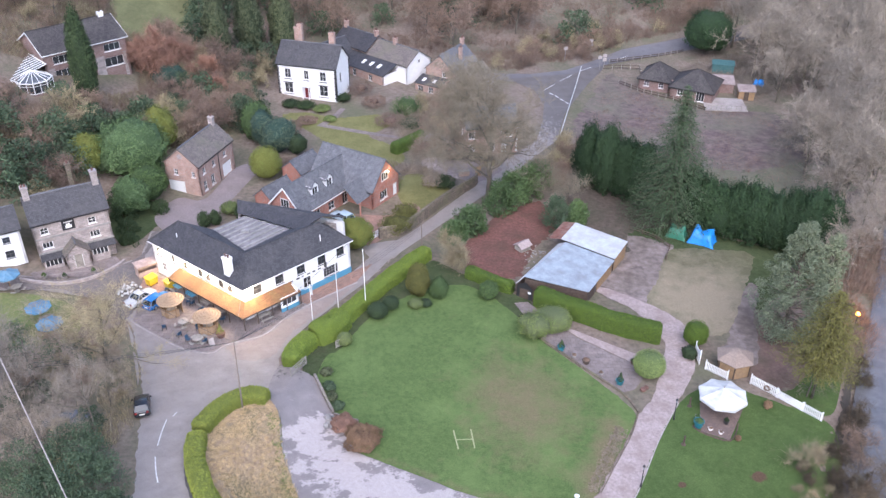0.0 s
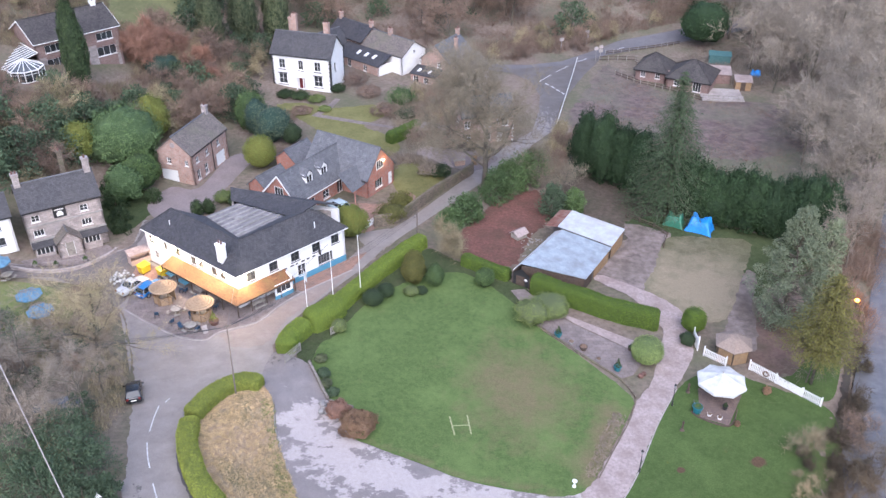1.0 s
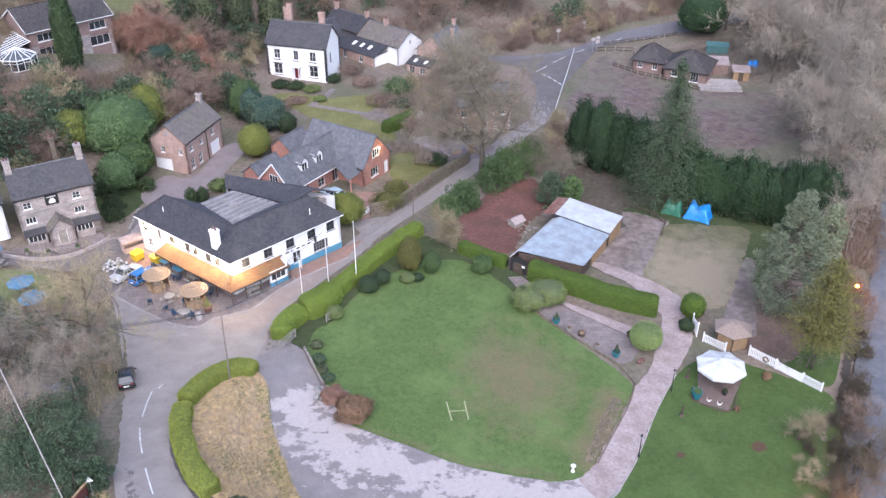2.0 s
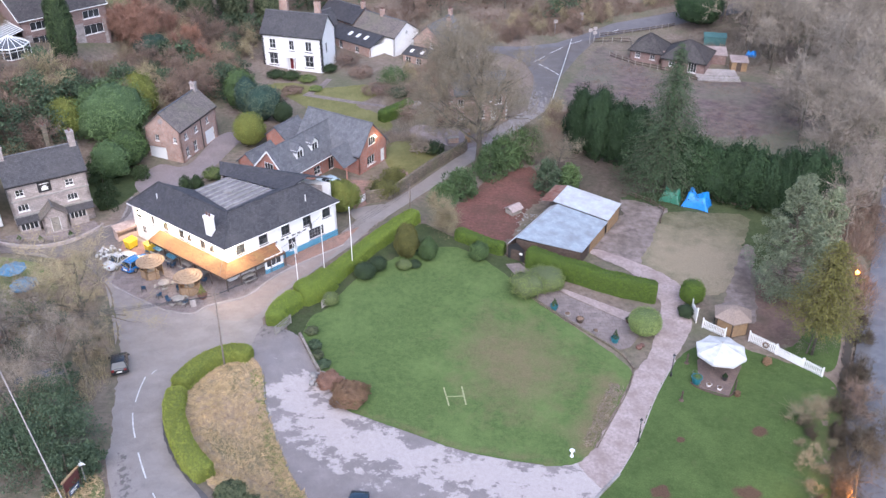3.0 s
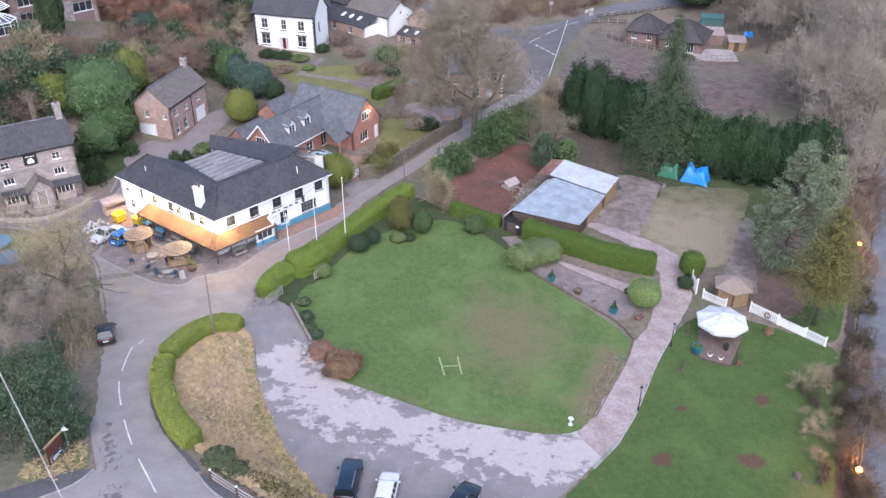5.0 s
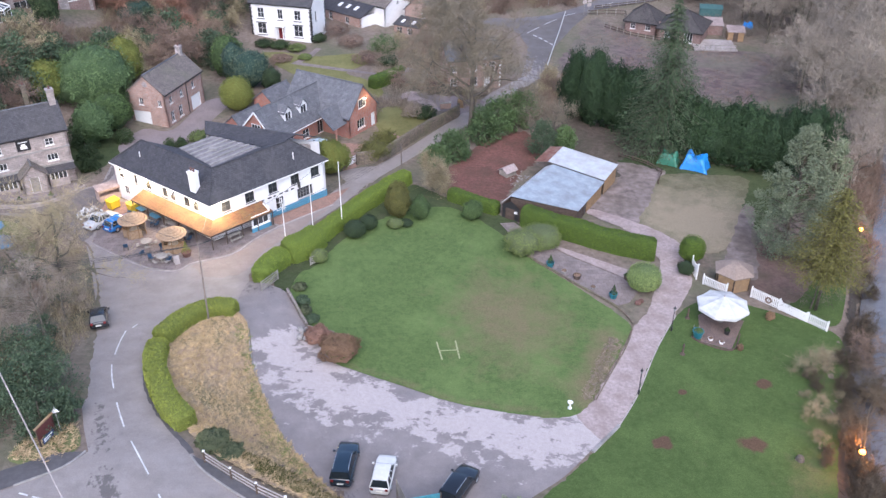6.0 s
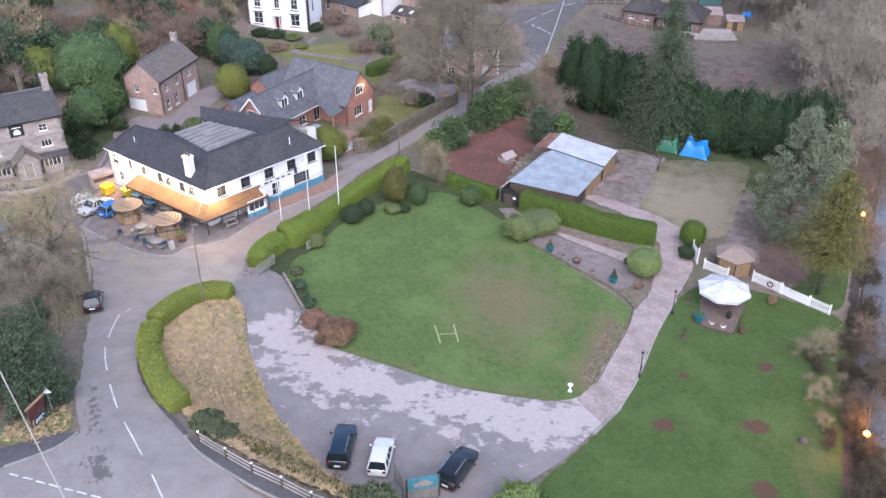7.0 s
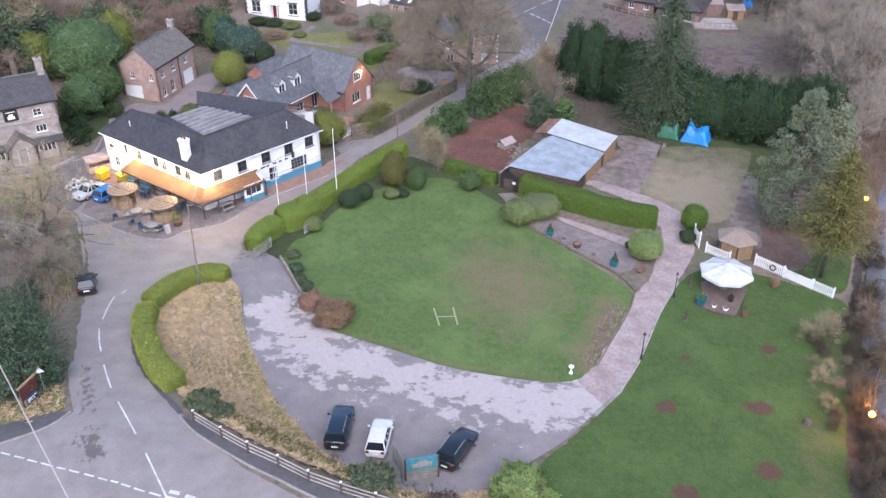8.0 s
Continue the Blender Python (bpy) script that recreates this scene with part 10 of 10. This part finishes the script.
# car park signs
sg = thing("sign_board", -0.15, 46.6, land(-0.15, 46.6), 12, "turquoise picture board on a slatted timber frame", "sign")
part("board", Shape().box(-1.2, -0.03, 1.1, 1.2, 0.03, 2.3), plain("turquoise_board", (0.07, 0.27, 0.33), 0.5, vary=0.3), sg)
part("picture", Shape().prism([(-0.75, -0.05), (0.75, -0.05), (0.75, -0.034), (-0.75, -0.034)], 1.35, 1.75).add([(-0.5, -0.05, 1.75), (0.5, -0.05, 1.75), (0.3, -0.05, 2.0), (-0.3, -0.05, 2.0)], [(0, 1, 2, 3)]), M["kerb_pale"], sg, "pale car shape painted on the board")
for i in range(4):
    part("slat", Shape().box(-1.2, -0.03, 0.1 + i * 0.25, 1.2, 0.03, 0.27 + i * 0.26), M["grey_wood"], sg)
for x in (-1.25, 1.25):
    part("post", Shape().box(x - 0.06, -0.06, -0.4, x + 0.06, 0.06, 2.3), M["dark_wood"], sg)
sp = thing("slatted_panel", -1.9, 47.4, at(-1.9, 47.4), 112, "pale slatted timber panel at the edge of the car park", "panel")
for i in range(7):
    part("slat", Shape().box(-1.0, -0.02, 0.1 + i * 0.27, 1.0, 0.02, 0.3 + i * 0.27), M["grey_wood"], sp)
for x in (-1.0, 1.0):
    part("post", Shape().box(x - 0.05, 0.02, -0.2, x + 0.05, 0.1, 2.1), M["grey_wood"], sp)

# road signs at the junction
ts = thing("warning_sign", -28.3, 50.8, land(-28.3, 50.8), 20, "triangular white road sign on a grey post, seen from behind", "road sign")
part("post", Shape().tube([(0, 0, -0.2), (0, 0, 2.6)], 0.04, 8), M["kerb"], ts)
part("plate", Shape().add([(-0.32, -0.05, 2.0), (0.32, -0.05, 2.0), (0, -0.05, 2.55), (-0.32, -0.03, 2.0), (0.32, -0.03, 2.0), (0, -0.03, 2.55)], [(0, 1, 2), (5, 4, 3), (0, 3, 4, 1), (1, 4, 5, 2), (2, 5, 3, 0)]), M["white_paint"], ts)
nb = thing("notice_board", -28.7, 49.5, land(-28.7, 49.5), 72, "dark brown notice board with a pale banner below", "sign")
part("panel", Shape().box(-0.9, -0.05, 0.9, 0.9, 0.05, 2.0), rock("maroon_board", (0.07, 0.02, 0.02), (0.12, 0.035, 0.03), 3.0), nb)
part("cornice", Shape().box(-1.0, -0.08, 2.0, 1.0, 0.08, 2.12), M["wood"], nb)
ban = part("banner", Shape().box(-0.6, -0.1, 0.3, 0.6, -0.06, 0.85), plain("navy_banner", (0.03, 0.05, 0.12), 0.5), nb)
for i in range(2):
    part("lettering", Shape().box(-0.5, -0.115, 0.62 - i * 0.18, 0.42 - i * 0.2, -0.103, 0.72 - i * 0.18), M["white_paint"], ban, "pale bars of lettering")
for x in (-0.85, 0.85):
    part("post", Shape().box(x - 0.06, -0.05, -0.3, x + 0.06, 0.05, 2.05), M["dark_wood"], nb)

# pub yard
for x, y, t in ((-38.0, 94.6, 55), (-35.3, 93.8, 50)):
    b = thing("waste_bin", x, y, land(x, y) + 0.11, t, "yellow wheeled commercial waste bin beside the pub", "bin", "waste bins")
    part("body", Shape().add([(-0.6, -0.42, 0.2), (0.6, -0.42, 0.2), (0.6, 0.42, 0.2), (-0.6, 0.42, 0.2), (-0.68, -0.52, 1.15), (0.68, -0.52, 1.15), (0.68, 0.52, 1.15), (-0.68, 0.52, 1.15)], [(3, 2, 1, 0), (0, 1, 5, 4), (1, 2, 6, 5), (2, 3, 7, 6), (3, 0, 4, 7), (4, 5, 6, 7)]), M["yellow"], b)
    part("lid", Shape().slab([(-0.72, -0.56, 1.2), (0.72, -0.56, 1.2), (0.72, 0.56, 1.34), (-0.72, 0.56, 1.34)], 0.05), M["yellow"], b)
    for sx in (-0.5, 0.5):
        for sy in (-0.35, 0.35):
            part("wheel", Shape().lathe([(0.1, -0.03), (0.1, 0.03)], 10).moved(pose(sx, sy, 0.1, 90)), M["rubber"], b)
sc = thing("bin_store", -40.1, 96.0, at(-40.1, 96.0), 38, "open-fronted pale timber store beside the bins", "store")
for i in range(9):
    part("board", Shape().box(i * 0.3, 1.26, 0.0, i * 0.3 + 0.28, 1.3, 1.7), M["pink_wood"], sc)
for x in (0.0, 2.66):
    part("side", Shape().box(x, 0.0, 0.0, x + 0.05, 1.25, 1.6), M["pink_wood"], sc)
part("front_panel", Shape().box(0.0, -0.04, 0.0, 2.7, -0.002, 0.75).box(0.0, -0.04, 1.3, 2.7, -0.002, 1.6), M["pink_wood"], sc)
part("roof", Shape().slab([(-0.12, -0.15, 1.62), (2.84, -0.15, 1.62), (2.84, 1.42, 1.82), (-0.12, 1.42, 1.82)], 0.06), M["gravel"], sc)
hp = thing("stone_pile", -40.6, 93.2, at(-40.6, 93.2), 0, "pile of white rubble sacks beside the silver car", "pile")
rng0 = random.Random(8)
for i in range(46):
    a, r = rng0.uniform(0, 6.28), 1.5 * math.sqrt(rng0.random())
    z = 0.16 + 0.55 * max(0, 1 - r / 1.4) * rng0.random()
    part("rubble", Shape().lathe([(0.1, -0.14), (0.2, -0.04), (0.18, 0.1), (0.08, 0.16)], 6).moved(pose(r * math.cos(a), r * math.sin(a), z, rng0.uniform(-40, 40), rng0.uniform(-40, 40), 0)), M["canvas"] if i % 3 else M["kerb"], hp)

# lawn: landing letter, soil discs, white ornament
hm = Shape()
for (x0, y0), (x1, y1) in (((1.1, 68.4), (1.6, 65.6)), ((2.95, 68.65), (3.3, 65.85)), ((1.35, 67.0), (3.12, 67.2))):
    d = Vector((x1 - x0, y1 - y0)).normalized()
    q = Vector((-d.y, d.x)) * 0.08
    n = 6
    for i in range(n):
        a, b = Vector((x0, y0)).lerp(Vector((x1, y1)), i / n), Vector((x0, y0)).lerp(Vector((x1, y1)), (i + 0.93) / n)
        hm.add([(*(a - q), land(*a) + 0.125), (*(b - q), land(*b) + 0.125), (*(b + q), land(*b) + 0.125), (*(a + q), land(*a) + 0.125)], [(0, 1, 2, 3)])
tagged(part("lawn_marking", hm, rock("faded_lawn_paint", (0.18, 0.21, 0.09), (0.38, 0.38, 0.22), 5.0, 0.9)), "faded cream letter H painted on the grass", "marking", kind="structure")
for i, (x, y, r) in enumerate(((20.6, 55.2, 1.0), (28.6, 55.3, 1.25), (26.9, 48.1, 1.2), (32.3, 63.5, 0.95), (19.7, 45.6, 1.1), (24.0, 62.0, 0.5))):
    ring = [(x + 1.7 * r * math.cos(k * math.pi / 8), y + 1.4 * r * math.sin(k * math.pi / 8)) for k in range(16)]
    sheet("soil_patch", ring, M["soil_ring"], 0.085, "round patch of bare brown soil in the lawn", 0.25, lambda a, b, x=x, y=y, r=r: 1.5 - 1.25 * math.hypot(a - x, (b - y) / 0.8) / r + 0.55 * noise.noise(Vector((a * 1.6, b * 1.6, 4))), category="soil")
bd = thing("bird_bath", 13.0, 59.3, at(13.0, 59.3), 0, "small white stone bird bath at the lawn's corner", "bird bath")
part("pedestal", Shape().lathe([(0.2, 0), (0.2, 0.08), (0.09, 0.15), (0.08, 0.5), (0.13, 0.62)], 12), M["white_paint"], bd, smooth=True)
part("bowl", Shape().lathe([(0.1, 0.62), (0.24, 0.71), (0.26, 0.77), (0.2, 0.75), (0.05, 0.68)], 14), M["white_paint"], bd, smooth=True)
blk = thing("stone_block", 22.8, 76.1, at(22.8, 76.1), 30, "two low brown stone blocks beside the drive", "stones")
part("stone", Shape().lathe([(0.32, 0), (0.36, 0.15), (0.3, 0.3), (0.1, 0.34)], 7), M["terracotta"], blk)
part("stone", Shape().lathe([(0.26, 0), (0.3, 0.15), (0.22, 0.3), (0.1, 0.32)], 7, (0.55, 0.1, 0)), M["terracotta"], blk)
stump = thing("tree_stump", 32.1, 53.6, at(32.1, 53.6), 0, "weathered cut tree stump on the lawn", "stump")
part("stump", Shape().lathe([(0.45, -0.1), (0.36, 0.12), (0.3, 0.34), (0.2, 0.4)], 8), M["bark_oak"], stump)
for x, y in ((25.5, 67.7), (27.6, 73.8)):
    o = thing("wood_carving", x, y, at(x, y), 0, "slim dark carved timber ornament on the lawn", "ornament")
    part("carving", Shape().lathe([(0.28, 0), (0.2, 0.1), (0.09, 0.2), (0.12, 0.5), (0.07, 0.8), (0.13, 1.0), (0.04, 1.3)], 9), M["dark_wood"], o)

# behind the shed: tarpaulins, fence, hut
def tarp(x, y, r, h, material, label, seed, turn=-28):
    ob = thing("tarpaulin", x, y, at(x, y) - 0.02, turn, label, "tarpaulin")
    n = 14
    v = []
    for j in range(n):
        for i in range(n):
            u, w = i / (n - 1) * 2 - 1, j / (n - 1) * 2 - 1
            edge = smooth(0, 0.35, 1 - max(abs(u), abs(w)))
            fold = abs(noise.noise(Vector((u * 2.6 + w, w * 1.6, seed * 3))))
            peaks = 0.62 + 0.42 * math.sin(abs(u + 0.1) * 2.6) * (0.6 + 0.4 * w)
            v.append((u * r * (0.92 + 0.16 * abs(w) ** 2), w * r * 0.62 * (0.86 + 0.26 * abs(u) ** 2), h * edge * (peaks + 0.3 * noise.noise(Vector((u * 1.5, w * 1.5, seed))) + 0.2 * fold) + 0.05 * noise.noise(Vector((u * 7, w * 7, seed))) + 0.05))
    f = [(j * n + i, j * n + i + 1, (j + 1) * n + i + 1, (j + 1) * n + i) for j in range(n - 1) for i in range(n - 1)]
    part("cover", Shape().add(v, f), M[material], ob, smooth=True)


tarp(38.0, 109.6, 1.9, 2.3, "tarp_blue", "bright blue tarpaulin over a heap by the hedge", 1)
tarp(65.4, 172.0, 1.1, 1.2, "tarp_blue", "bright blue cover over a heap in the bungalow garden", 3)
tarp(34.6, 111.0, 1.5, 1.8, "tarp_green", "dark green tarpaulin over a heap by the hedge", 2)
rf = thing("rail_fence", 27.8, 112.6, land(27.8, 112.6), 0, "broken dark timber rail fence at the yard's edge", "fence")
o = Vector((27.8, 112.6, land(27.8, 112.6)))
pts = [Vector(p) for p in ((27.8, 112.6), (29.6, 111.4), (31.4, 110.0), (32.8, 107.6), (31.6, 104.4))]
for a, b in zip(pts, pts[1:]):
    A, B = Vector((a.x, a.y, land(a.x, a.y))) - o, Vector((b.x, b.y, land(b.x, b.y))) - o
    part("post", Shape().box(A.x - 0.07, A.y - 0.07, A.z - 0.2, A.x + 0.07, A.y + 0.07, A.z + 0.85), M["dark_wood"], rf)
    for h in (0.35, 0.7):
        part("rail", Shape().beam(A + Vector((0, 0, h)), B + Vector((0, 0, h)), 0.06, 0.12), M["dark_wood"], rf)
part("post", Shape().box(B.x - 0.07, B.y - 0.07, B.z - 0.2, B.x + 0.07, B.y + 0.07, B.z + 0.85), M["dark_wood"], rf)
hu = thing("animal_hut", 11.3, 105.6, land(11.3, 105.6), 40, "small weathered hut with a pale pitched roof", "hut")
part("walls", Shape().box(-0.9, -0.7, -0.1, 0.9, 0.7, 0.8), M["grey_wood"], hu)
part("roof", Shape().slab([(-1.1, -0.95, 0.75), (1.1, -0.95, 0.75), (1.1, 0, 1.35), (-1.1, 0, 1.35)], 0.06).slab([(-1.1, 0.95, 0.75), (1.1, 0.95, 0.75), (1.1, 0, 1.35), (-1.1, 0, 1.35)], 0.06).welded(), M["gravel"], hu)
db = thing("rubble_heap", 13.4, 103.4, land(13.4, 103.4), 0, "scattered pale planks and rubble in the leafy bed", "rubble")
rng0 = random.Random(12)
for i in range(34):
    a = Vector((rng0.gauss(-1.4, 1.2), rng0.gauss(0.6, 1.4), 0.08))
    d = Vector((rng0.uniform(-0.6, 0.6), rng0.uniform(-0.6, 0.6), 0.06))
    part("plank", Shape().beam(a, a + d, 0.16, 0.08), M["grey_wood"] if i % 2 else M["kerb"], db)

# far road: rail, signs
fr = thing("road_rail", 20.9, 143.4, land(20.9, 143.4), 0, "long white-painted roadside rail", "rail")
o = Vector((20.9, 143.4, land(20.9, 143.4)))
pts = [Vector((20.9, 143.4)), Vector((23.6, 154.6)), Vector((26.4, 166.0)), Vector((29.6, 179.5))]
pp = [Vector((p.x, p.y, land(p.x, p.y))) - o for p in pts]
for a, b in zip(pp, pp[1:]):
    part("rail", Shape().beam(a + Vector((0, 0, 0.8)), b + Vector((0, 0, 0.8)), 0.12, 0.22), M["canvas"], fr)
    for i in range(4):
        q = a.lerp(b, i / 4)
        part("post", Shape().box(q.x - 0.06, q.y - 0.06, q.z - 0.1, q.x + 0.06, q.y + 0.06, q.z + 0.85), M["grey_wood"], fr)
for x, y, n in ((34.8, 181.4, 2), (33.6, 180.2, 1), (33.0, 189.6, 2), (26.7, 184.6, 1)):
    s = thing("direction_sign", x, y, land(x, y), 15, "white direction sign plates on a post", "road sign")
    part("post", Shape().tube([(0, 0, -0.2), (0, 0, 3.2)], 0.06, 6), M["kerb"], s)
    for i in range(n):
        part("plate", Shape().box(-0.45, -0.06, 2.4 - i * 0.9, 0.45, -0.02, 3.1 - i * 0.9), M["kerb_pale"], s)
